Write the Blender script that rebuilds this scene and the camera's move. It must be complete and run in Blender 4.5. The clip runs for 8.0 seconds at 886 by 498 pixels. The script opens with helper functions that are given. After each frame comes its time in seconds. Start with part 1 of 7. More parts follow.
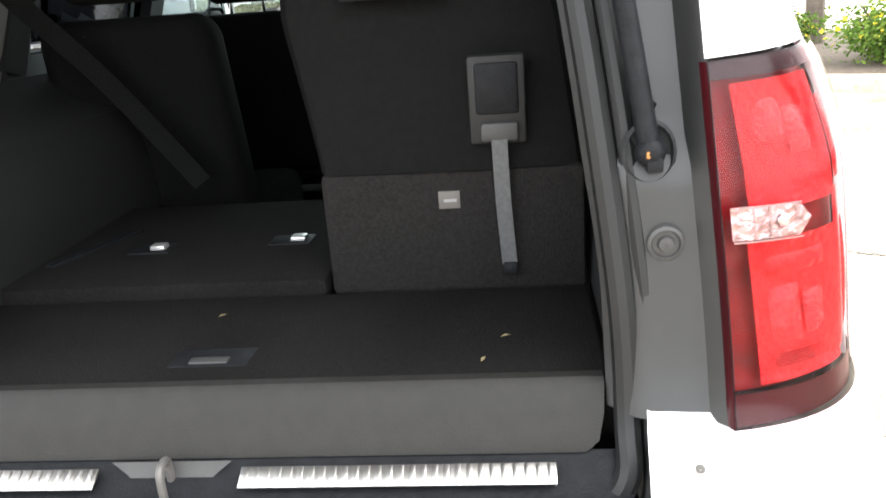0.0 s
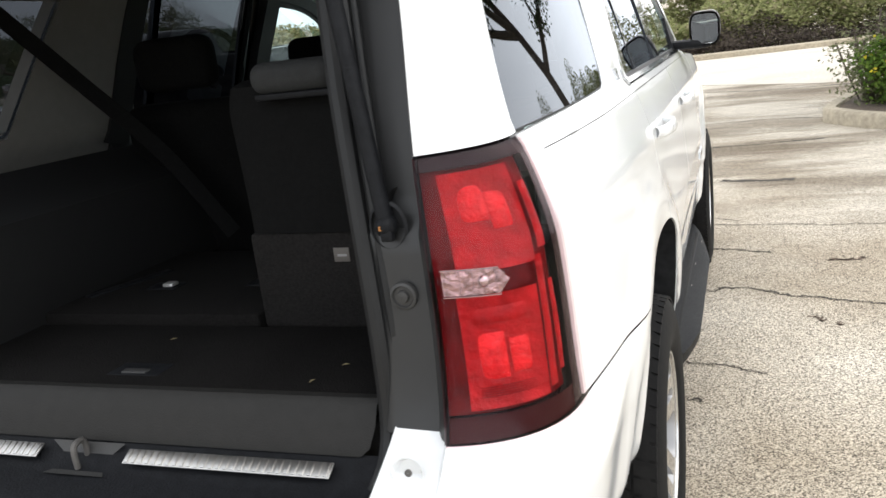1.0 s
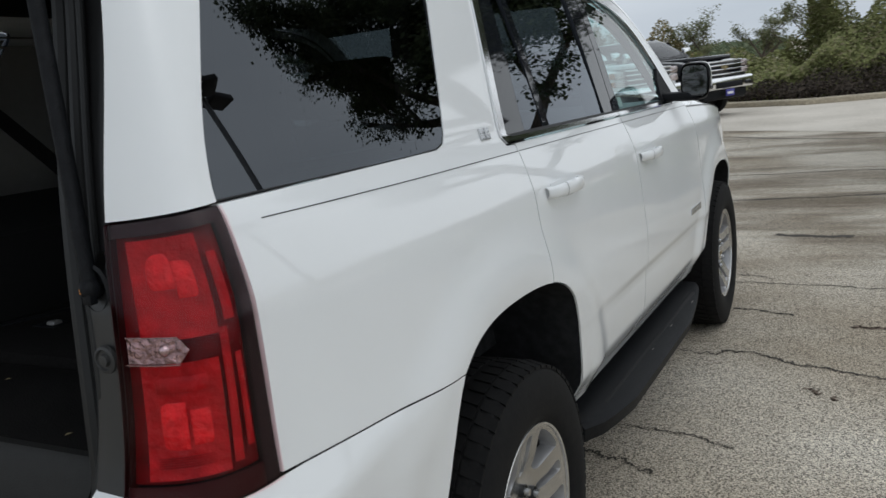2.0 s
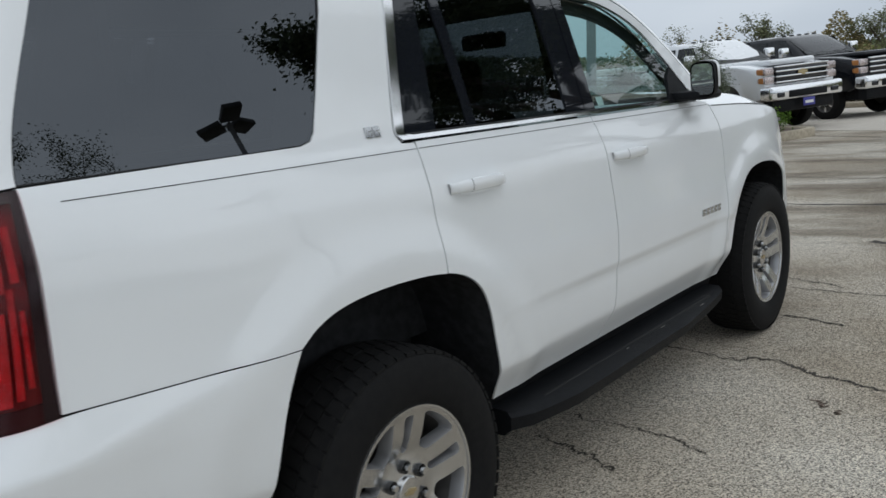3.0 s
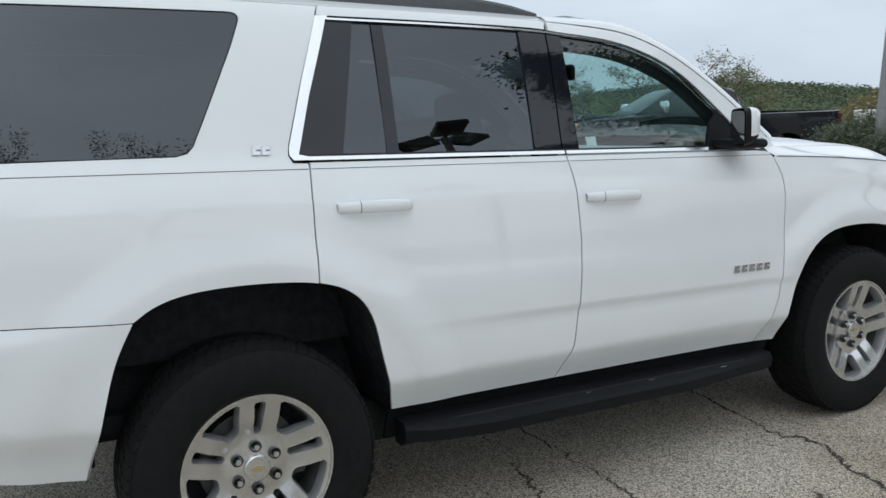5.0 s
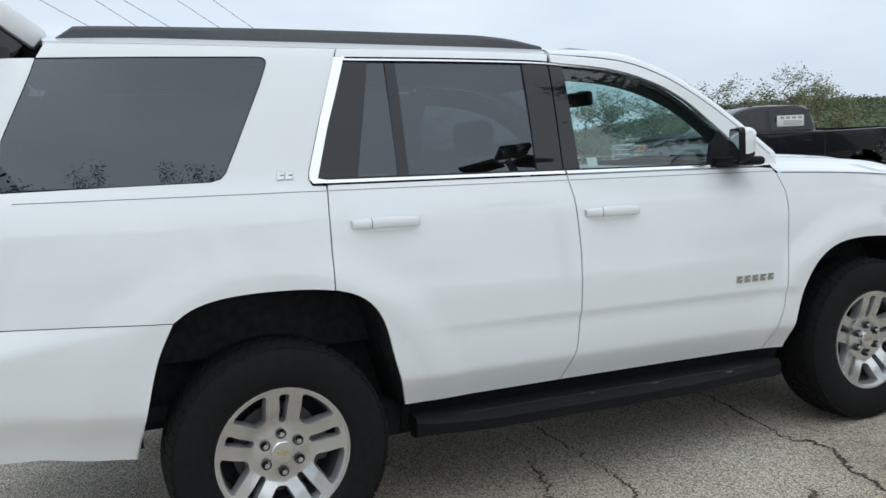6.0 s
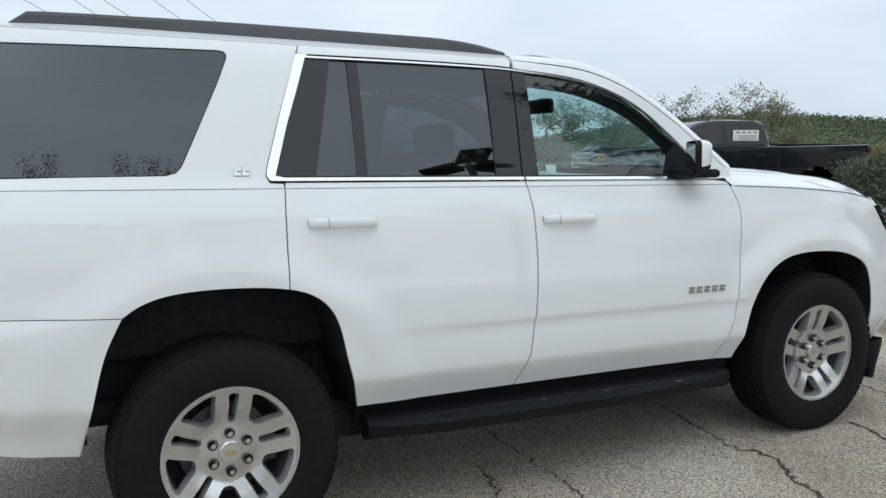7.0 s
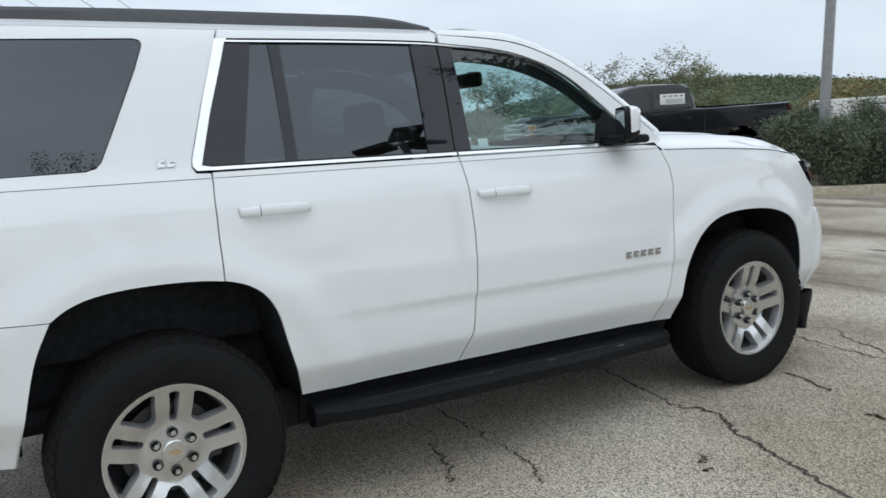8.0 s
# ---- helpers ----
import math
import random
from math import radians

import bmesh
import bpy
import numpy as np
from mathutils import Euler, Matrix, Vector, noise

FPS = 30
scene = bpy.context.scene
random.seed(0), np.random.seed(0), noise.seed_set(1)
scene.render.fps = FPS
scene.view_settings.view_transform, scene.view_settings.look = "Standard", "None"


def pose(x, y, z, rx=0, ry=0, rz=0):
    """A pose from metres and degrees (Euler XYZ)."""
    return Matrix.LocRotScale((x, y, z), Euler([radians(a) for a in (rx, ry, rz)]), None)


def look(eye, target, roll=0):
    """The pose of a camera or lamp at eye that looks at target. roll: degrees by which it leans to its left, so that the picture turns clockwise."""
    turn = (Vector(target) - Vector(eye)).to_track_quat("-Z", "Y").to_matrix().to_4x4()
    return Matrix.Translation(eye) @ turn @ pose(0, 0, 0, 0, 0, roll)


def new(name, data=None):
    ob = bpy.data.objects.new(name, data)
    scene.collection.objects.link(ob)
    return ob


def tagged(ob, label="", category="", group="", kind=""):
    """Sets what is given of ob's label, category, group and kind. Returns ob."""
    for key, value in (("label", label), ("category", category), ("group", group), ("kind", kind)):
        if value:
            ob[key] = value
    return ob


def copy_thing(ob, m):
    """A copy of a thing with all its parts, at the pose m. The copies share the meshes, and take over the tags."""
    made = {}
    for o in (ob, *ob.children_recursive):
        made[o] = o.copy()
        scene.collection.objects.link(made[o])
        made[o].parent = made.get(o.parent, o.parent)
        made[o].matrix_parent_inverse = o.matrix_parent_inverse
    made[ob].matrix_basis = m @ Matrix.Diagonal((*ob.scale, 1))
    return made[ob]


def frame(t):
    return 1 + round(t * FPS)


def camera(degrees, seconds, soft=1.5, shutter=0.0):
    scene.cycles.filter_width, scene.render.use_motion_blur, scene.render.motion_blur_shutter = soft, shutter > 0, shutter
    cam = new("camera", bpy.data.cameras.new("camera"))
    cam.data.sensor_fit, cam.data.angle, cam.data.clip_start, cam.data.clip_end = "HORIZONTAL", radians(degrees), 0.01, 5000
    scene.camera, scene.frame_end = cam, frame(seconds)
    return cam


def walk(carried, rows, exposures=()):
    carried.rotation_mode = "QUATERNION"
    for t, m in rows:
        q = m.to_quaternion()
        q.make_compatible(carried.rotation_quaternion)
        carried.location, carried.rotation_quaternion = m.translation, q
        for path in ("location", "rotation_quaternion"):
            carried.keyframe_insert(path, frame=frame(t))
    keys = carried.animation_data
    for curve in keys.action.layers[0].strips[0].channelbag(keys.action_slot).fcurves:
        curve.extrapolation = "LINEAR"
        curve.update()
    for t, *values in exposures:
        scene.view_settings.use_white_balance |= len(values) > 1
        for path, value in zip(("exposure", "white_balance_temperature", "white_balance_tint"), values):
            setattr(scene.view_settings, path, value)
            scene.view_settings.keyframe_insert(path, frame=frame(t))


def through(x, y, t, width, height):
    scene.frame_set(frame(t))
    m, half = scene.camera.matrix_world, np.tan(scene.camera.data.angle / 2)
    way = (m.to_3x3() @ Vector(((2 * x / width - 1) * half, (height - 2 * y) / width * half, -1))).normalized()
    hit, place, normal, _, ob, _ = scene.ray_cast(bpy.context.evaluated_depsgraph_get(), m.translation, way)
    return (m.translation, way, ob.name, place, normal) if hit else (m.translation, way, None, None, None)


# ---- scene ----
cam = camera(55.3, 8.0, shutter=0.2)
PATH = [
    (0, (0.539, -1.96, 1.508), (0.34, -0.079, 0.857), -4.3),
    (0.3, (0.668, -2.014, 1.559), (0.361, -0.125, 0.973), -5.0),
    (0.5, (0.86, -2.079, 1.565), (0.381, -0.219, 1.007), -5.4),
    (1, (1.223, -2.13, 1.568), (0.545, -0.321, 1.051), -7.0),
    (1.2, (1.342, -2.088, 1.543), (0.603, -0.289, 1.074), -7.0),
    (1.5, (1.547, -1.979, 1.541), (0.737, -0.201, 1.113), -6.7),
    (1.7, (1.631, -1.897, 1.563), (0.799, -0.129, 1.138), -6.1),
    (2.8, (2.401, -1.694, 1.491), (1.166, -0.166, 1.12), -6.7),
    (3, (2.504, -1.574, 1.49), (1.252, -0.061, 1.111), -6.2),
    (3.5, (2.773, -1.337, 1.51), (1.437, 0.109, 1.158), -5.9),
    (4, (3.162, -1.188, 1.499), (1.639, 0.069, 1.18), -5.1),
    (4.5, (3.327, -0.951, 1.43), (1.664, 0.119, 1.13), -3.8),
    (4.7, (3.364, -0.835, 1.452), (1.682, 0.203, 1.148), -2.7),
    (5.8, (3.906, -0.593, 1.438), (2.074, 0.175, 1.211), -3.0),
    (6, (3.925, -0.613, 1.438), (2.104, 0.183, 1.211), -3.2),
    (6.5, (3.926, -0.614, 1.438), (2.134, 0.246, 1.212), -2.8),
    (7, (3.919, -0.606, 1.438), (2.14, 0.28, 1.213), -1.1),
    (7.5, (3.908, -0.596, 1.438), (2.14, 0.307, 1.195), -1.3),
    (8, (3.897, -0.584, 1.438), (2.192, 0.421, 1.155), -4.2),
]
walk(cam, [(t, look(eye, target, roll)) for t, eye, target, roll in PATH],
     exposures=[(0.0, 2.85, 6800, 11), (0.5, 2.9, 6800, 11), (0.8, 2.1, 6750, 11), (1.0, 1.25, 6700, 11), (1.2, 0.85, 6600, 11), (1.5, 0.3, 6500, 10), (1.7, -0.03, 6400, 9), (2.8, -0.15, 6150, 8), (4.5, -0.04, 6050, 7), (5.8, 0.22, 6050, 7), (8.0, 0.22, 6050, 7)])

# ---------------------------------------------------------------- world, sun, exposure
world = bpy.data.worlds.new("overcast_sky")
scene.world = world
world.use_nodes = True
wn, wl = world.node_tree.nodes, world.node_tree.links
wn.clear()
w_out = wn.new("ShaderNodeOutputWorld")
w_bg = wn.new("ShaderNodeBackground")
w_sky = wn.new("ShaderNodeTexSky")
w_sky.sky_type = "NISHITA"
w_sky.sun_disc = False
w_sky.sun_elevation, w_sky.sun_rotation = radians(55), radians(120)
w_sky.dust_density, w_sky.air_density = 4.0, 1.0
w_hsv = wn.new("ShaderNodeHueSaturation")
w_hsv.inputs["Saturation"].default_value = 0.12
w_hsv.inputs["Value"].default_value = 0.035
w_co = wn.new("ShaderNodeTexCoord")
w_map = wn.new("ShaderNodeMapping")
w_map.inputs["Scale"].default_value = (1.2, 1.2, 4.0)
w_noise = wn.new("ShaderNodeTexNoise")
w_noise.inputs["Scale"].default_value = 2.2
w_noise.inputs["Detail"].default_value = 5.0
w_noise.inputs["Roughness"].default_value = 0.5
w_ramp = wn.new("ShaderNodeValToRGB")
w_ramp.color_ramp.elements[0].position, w_ramp.color_ramp.elements[0].color = 0.3, (0.565, 0.62, 0.69, 1)
w_ramp.color_ramp.elements[1].position, w_ramp.color_ramp.elements[1].color = 0.7, (0.73, 0.775, 0.83, 1)
w_add = wn.new("ShaderNodeMix")
w_add.data_type, w_add.blend_type = "RGBA", "ADD"
w_add.inputs["Factor"].default_value = 1.0
wl.new(w_co.outputs["Generated"], w_map.inputs["Vector"])
wl.new(w_map.outputs["Vector"], w_noise.inputs["Vector"])
wl.new(w_noise.outputs["Fac"], w_ramp.inputs["Fac"])
wl.new(w_sky.outputs["Color"], w_hsv.inputs["Color"])
wl.new(w_hsv.outputs["Color"], w_add.inputs["A"])
wl.new(w_ramp.outputs["Color"], w_add.inputs["B"])
wl.new(w_add.outputs["Result"], w_bg.inputs["Color"])
wl.new(w_bg.outputs["Background"], w_out.inputs["Surface"])
w_bg.inputs["Strength"].default_value = 0.87

sun = new("sun", bpy.data.lights.new("sun", "SUN"))
sun.data.energy, sun.data.angle, sun.data.color = 0.85, radians(120), (1.0, 0.96, 0.9)
sun.matrix_world = look((6, 11, 11), (0, 1, 0))

# ---------------------------------------------------------------- materials


def shader(name, base, rough=0.5, metal=0.0, coat=0.0, grain=0.0, scale=20.0, bump=0.0, bump_scale=None, spec=0.5, second=None, blotch=1.5):
    """Principled surface with variation at two scales: a fine grain and broad blotches."""
    m = bpy.data.materials.new(name)
    m.use_nodes = True
    n, l = m.node_tree.nodes, m.node_tree.links
    p = n["Principled BSDF"]
    p.inputs["Base Color"].default_value = (*base, 1)
    p.inputs["Roughness"].default_value = rough
    p.inputs["Metallic"].default_value = metal
    p.inputs["Coat Weight"].default_value = coat
    p.inputs["Coat Roughness"].default_value = 0.03
    p.inputs["Specular IOR Level"].default_value = spec
    co = n.new("ShaderNodeTexCoord")
    if grain or second:
        fine = n.new("ShaderNodeTexNoise")
        fine.inputs["Scale"].default_value, fine.inputs["Detail"].default_value = scale, 6.0
        broad = n.new("ShaderNodeTexNoise")
        broad.inputs["Scale"].default_value, broad.inputs["Detail"].default_value = blotch, 3.0
        l.new(co.outputs["Object"], fine.inputs["Vector"])
        l.new(co.outputs["Object"], broad.inputs["Vector"])
        both = n.new("ShaderNodeMath")
        both.operation = "MULTIPLY_ADD"
        both.inputs[1].default_value = 0.6
        l.new(fine.outputs["Fac"], both.inputs[0])
        half = n.new("ShaderNodeMath")
        half.operation = "MULTIPLY"
        half.inputs[1].default_value = 0.4
        l.new(broad.outputs["Fac"], half.inputs[0])
        l.new(half.outputs[0], both.inputs[2])
        ramp = n.new("ShaderNodeValToRGB")
        other = second or base
        ramp.color_ramp.elements[0].position, ramp.color_ramp.elements[1].position = 0.35, 0.65
        ramp.color_ramp.elements[0].color = (*[max(0.0, c * (1 - grain)) for c in base], 1)
        ramp.color_ramp.elements[1].color = (*[min(1.0, c * (1 + grain)) for c in other], 1)
        l.new(both.outputs[0], ramp.inputs["Fac"])
        l.new(ramp.outputs["Color"], p.inputs["Base Color"])
        rr = n.new("ShaderNodeMapRange")
        rr.inputs["To Min"].default_value, rr.inputs["To Max"].default_value = max(0.02, rough - 0.06), min(1, rough + 0.08)
        l.new(broad.outputs["Fac"], rr.inputs["Value"])
        l.new(rr.outputs["Result"], p.inputs["Roughness"])
    if bump:
        t = n.new("ShaderNodeTexNoise")
        t.inputs["Scale"].default_value, t.inputs["Detail"].default_value = bump_scale or scale, 4.0
        l.new(co.outputs["Object"], t.inputs["Vector"])
        b = n.new("ShaderNodeBump")
        b.inputs["Strength"].default_value, b.inputs["Distance"].default_value = bump, 0.01
        l.new(t.outputs["Fac"], b.inputs["Height"])
        l.new(b.outputs["Normal"], p.inputs["Normal"])
    return m


def pane(name, tint, ior=1.5, gloss=(1, 1, 1)):
    """Clear or tinted sheet glass: what shines through, and the mirror image by Fresnel."""
    m = bpy.data.materials.new(name)
    m.use_nodes = True
    n, l = m.node_tree.nodes, m.node_tree.links
    n.clear()
    out = n.new("ShaderNodeOutputMaterial")
    mix = n.new("ShaderNodeMixShader")
    tr = n.new("ShaderNodeBsdfTransparent")
    tr.inputs["Color"].default_value = (*tint, 1)
    gl = n.new("ShaderNodeBsdfGlossy")
    gl.inputs["Roughness"].default_value = 0.0
    gl.inputs["Color"].default_value = (*gloss, 1)
    lw = n.new("ShaderNodeLayerWeight")
    lw.inputs["Blend"].default_value = 0.5
    pw = n.new("ShaderNodeMath")
    pw.operation = "POWER"
    pw.inputs[1].default_value = 5.0
    l.new(lw.outputs["Facing"], pw.inputs[0])
    r0 = ((ior - 1) / (ior + 1)) ** 2
    fr = n.new("ShaderNodeMath")
    fr.operation = "MULTIPLY_ADD"
    fr.inputs[1].default_value, fr.inputs[2].default_value = 1 - r0, r0
    l.new(pw.outputs[0], fr.inputs[0])
    l.new(fr.outputs[0], mix.inputs["Fac"])
    l.new(tr.outputs["BSDF"], mix.inputs[1])
    l.new(gl.outputs["BSDF"], mix.inputs[2])
    l.new(mix.outputs["Shader"], out.inputs["Surface"])
    return m


PAINT = shader("white_paint", (0.80, 0.815, 0.82), 0.5, coat=1.0, grain=0.012, scale=3.0, spec=0.0)
RAIL = shader("rail_plastic", (0.070, 0.073, 0.078), 0.55, grain=0.12, scale=40, bump=0.1, bump_scale=200)
GAP = shader("dark_gap", (0.015, 0.015, 0.016), 0.8)
BLACK_PLASTIC = shader("black_plastic", (0.0095, 0.0102, 0.0118), 0.52, grain=0.3, scale=60, bump=0.2, bump_scale=220, spec=0.13)
BLACK_GLOSS = shader("gloss_black", (0.010, 0.0115, 0.015), 0.03, spec=0.5)
CHROME = shader("chrome", (0.80, 0.805, 0.81), 0.12, metal=1.0, grain=0.03, scale=30)
ALLOY = shader("cast_alloy", (0.60, 0.60, 0.595), 0.24, metal=0.95, grain=0.08, scale=14)
ALLOY_GREY = shader("pocket_paint", (0.34, 0.34, 0.345), 0.36, metal=0.5, grain=0.08, scale=12)
ALLOY_DARK = shader("brake_iron", (0.12, 0.115, 0.11), 0.6, metal=0.5, grain=0.3, scale=20)
RUBBER = shader("tyre_rubber", (0.0065, 0.0065, 0.007), 0.8, grain=0.15, scale=40, bump=0.10, bump_scale=120, second=(0.009, 0.0088, 0.0086), spec=0.2, blotch=6)
LINER = shader("arch_felt", (0.030, 0.031, 0.033), 0.95, grain=0.3, scale=30, spec=0.0)
SILL_TRIM = shader("sill_plastic", (0.018, 0.0175, 0.0165), 0.6, spec=0.25, grain=0.12, scale=40, bump=0.15, bump_scale=300)
SCRAPE = shader("board_scrape", (0.30, 0.285, 0.26), 0.8)
TAG = shader("printed_tag", (0.11, 0.10, 0.092), 0.6)
GREY_TRIM = shader("grey_trim", (0.036, 0.036, 0.0355), 0.55, grain=0.08, scale=40, bump=0.12, bump_scale=300)
DARK_TRIM = shader("dark_trim", (0.006, 0.0061, 0.0063), 0.65, grain=0.15, scale=40, bump=0.12, bump_scale=300)
LIGHT_TRIM = shader("light_trim", (0.20, 0.195, 0.185), 0.7, grain=0.05, scale=30)
CARPET = shader("cargo_carpet", (0.0092, 0.0086, 0.0083), 0.98, spec=0.1, grain=0.45, scale=140, bump=0.5, bump_scale=260, blotch=4)
CLOTH = shader("seat_cloth", (0.0064, 0.0065, 0.0065), 0.92, spec=0.1, grain=0.25, scale=90, bump=0.3, bump_scale=300)
SEAL = shader("rubber_seal", (0.012, 0.0125, 0.013), 0.45, grain=0.1, scale=20, spec=0.3)
WHITE_PLASTIC = shader("white_label", (0.75, 0.75, 0.72), 0.5)
RED_LENS = shader("red_lens", (0.36, 0.005, 0.009), 0.3, grain=0.3, scale=40, bump=0.5, bump_scale=60, spec=0.2, blotch=12)
RED_DARK = shader("dark_red_lens", (0.034, 0.003, 0.005), 0.3, spec=0.15, grain=0.2, scale=6)
# brighter red that paints the lamp's hot spots into the lens colour
RED_HOT_SPOT = shader("hot_spot_red_lens", (0.66, 0.012, 0.018), 0.26, grain=0.25, scale=60, bump=0.7, bump_scale=70, spec=0.3, blotch=20)
SMOKE = shader("smoked_lens", (0.016, 0.009, 0.011), 0.2, spec=0.2, grain=0.2, scale=12)
RED_LENS2 = shader("deep_red_lens", (0.15, 0.004, 0.007), 0.3, grain=0.35, scale=30, spec=0.15)
CLEAR_LENS = shader("clear_lens", (0.50, 0.44, 0.43), 0.10, metal=0.95, grain=0.5, scale=70, bump=0.9, bump_scale=75)
TINTED = pane("privacy_glass", (0.050, 0.054, 0.060), ior=1.88, gloss=(0.86, 0.92, 1.0))
GLASS = pane("green_glass", (0.68, 0.83, 0.82), ior=1.8)
LENS_RIB = shader("lens_rib", (0.34, 0.29, 0.285), 0.25, metal=0.8)
LENS_COVER = pane("lens_cover", (0.95, 0.80, 0.81), ior=1.28)
MIRROR = shader("mirror_silver", (0.8, 0.82, 0.82), 0.02, metal=1.0)
GOLD = shader("gold_badge", (0.62, 0.52, 0.32), 0.25, metal=0.9)
CHROME_DARK = shader("badge_chrome", (0.60, 0.61, 0.62), 0.22, metal=1.0)
GUTTER = shader("gutter_paint", (0.018, 0.0184, 0.019), 0.4, grain=0.12, scale=18)
AMBER_LENS = shader("amber_lens", (0.20, 0.055, 0.03), 0.25, grain=0.2, scale=60)
AMBER = shader("amber_clip", (0.42, 0.17, 0.04), 0.5)
SCUFF = shader("brushed_steel", (0.60, 0.59, 0.57), 0.32, metal=1.0, grain=0.1, scale=60)
CLEAR_METAL = shader("belt_tongue", (0.66, 0.66, 0.65), 0.3, metal=0.7)
STRAW = shader("dry_straw", (0.55, 0.47, 0.25), 0.8)
CARPET_GREY = shader("panel_carpet", (0.0165, 0.0155, 0.015), 0.98, spec=0.1, grain=0.35, scale=150, bump=0.4, bump_scale=280)
GREY_CLOTH = shader("headrest_cloth", (0.020, 0.0215, 0.022), 0.85, grain=0.2, scale=90, bump=0.2, bump_scale=300)
STRAP = shader("webbing", (0.075, 0.077, 0.08), 0.6, grain=0.25, scale=120)
PRINT = shader("label_print", (0.25, 0.25, 0.25), 0.6)
DASH = shader("dash_vinyl", (0.42, 0.43, 0.43), 0.6, grain=0.1, scale=60, bump=0.1, bump_scale=260)
GATE_LIFT = -38.0
MARK = shader("rust_mark", (0.20, 0.15, 0.115), 0.95, grain=0.3, scale=40)
CRACK = shader("crack_dirt", (0.062, 0.053, 0.043), 0.98, grain=0.3, scale=30)
CONCRETE = shader("kerb_concrete", (0.42, 0.365, 0.275), 0.9, grain=0.25, scale=18, bump=0.4, bump_scale=50)

CONCRETE_PALE = shader("pale_wall", (0.66, 0.65, 0.62), 0.9, grain=0.12, scale=12, bump=0.3, bump_scale=40)
PALE_ROAD = shader("pale_concrete", (0.53, 0.475, 0.395), 0.92, grain=0.22, scale=30, bump=0.4, bump_scale=80, second=(0.58, 0.535, 0.47), blotch=0.5)
SOIL = shader("bed_soil", (0.10, 0.075, 0.055), 0.98, grain=0.4, scale=25, bump=0.8, bump_scale=30)
BARK = shader("bark", (0.13, 0.105, 0.085), 0.95, grain=0.35, scale=14, bump=0.8, bump_scale=22)
POLE = shader("galvanised_pole", (0.30, 0.30, 0.30), 0.55, metal=0.4, grain=0.12, scale=12)
POLE_DARK = shader("lamp_housing_bronze", (0.05, 0.048, 0.045), 0.5, metal=0.3, grain=0.1, scale=12)
WIRE = shader("cable", (0.05, 0.05, 0.05), 0.6)
HILL = shader("hill_ground", (0.085, 0.10, 0.045), 0.98, grain=0.4, scale=0.4)
TRUCK_WHITE = shader("truck_white", (0.78, 0.79, 0.80), 0.25, coat=1.0, grain=0.015, scale=3)
TRUCK_BLACK = shader("truck_black", (0.008, 0.009, 0.012), 0.25, coat=0.55, grain=0.1, scale=3, spec=0.1)
DARK_GLASS = shader("truck_glass", (0.02, 0.023, 0.025), 0.04, spec=0.9)
BLUE_PLATE = shader("blue_plate", (0.05, 0.05, 0.30), 0.4)


def foliage(name, colours, rough=0.6, through=0.25):
    """Leaves whose colour varies from one to the next and that let some light through."""
    m = bpy.data.materials.new(name)
    m.use_nodes = True
    n, l = m.node_tree.nodes, m.node_tree.links
    p = n["Principled BSDF"]
    p.inputs["Roughness"].default_value = rough
    p.inputs["Specular IOR Level"].default_value = 0.05
    geo = n.new("ShaderNodeNewGeometry")
    ramp = n.new("ShaderNodeValToRGB")
    e = ramp.color_ramp.elements
    e[0].color, e[1].color = (*colours[0], 1), (*colours[-1], 1)
    for k, c in enumerate(colours[1:-1]):
        mid = e.new((k + 1) / (len(colours) - 1))
        mid.color = (*c, 1)
    l.new(geo.outputs["Random Per Island"], ramp.inputs["Fac"])
    l.new(ramp.outputs["Color"], p.inputs["Base Color"])
    tr = n.new("ShaderNodeBsdfTranslucent")
    l.new(ramp.outputs["Color"], tr.inputs["Color"])
    mix = n.new("ShaderNodeMixShader")
    mix.inputs["Fac"].default_value = through
    l.new(p.outputs["BSDF"], mix.inputs[1])
    l.new(tr.outputs["BSDF"], mix.inputs[2])
    l.new(mix.outputs["Shader"], n["Material Output"].inputs["Surface"])
    return m


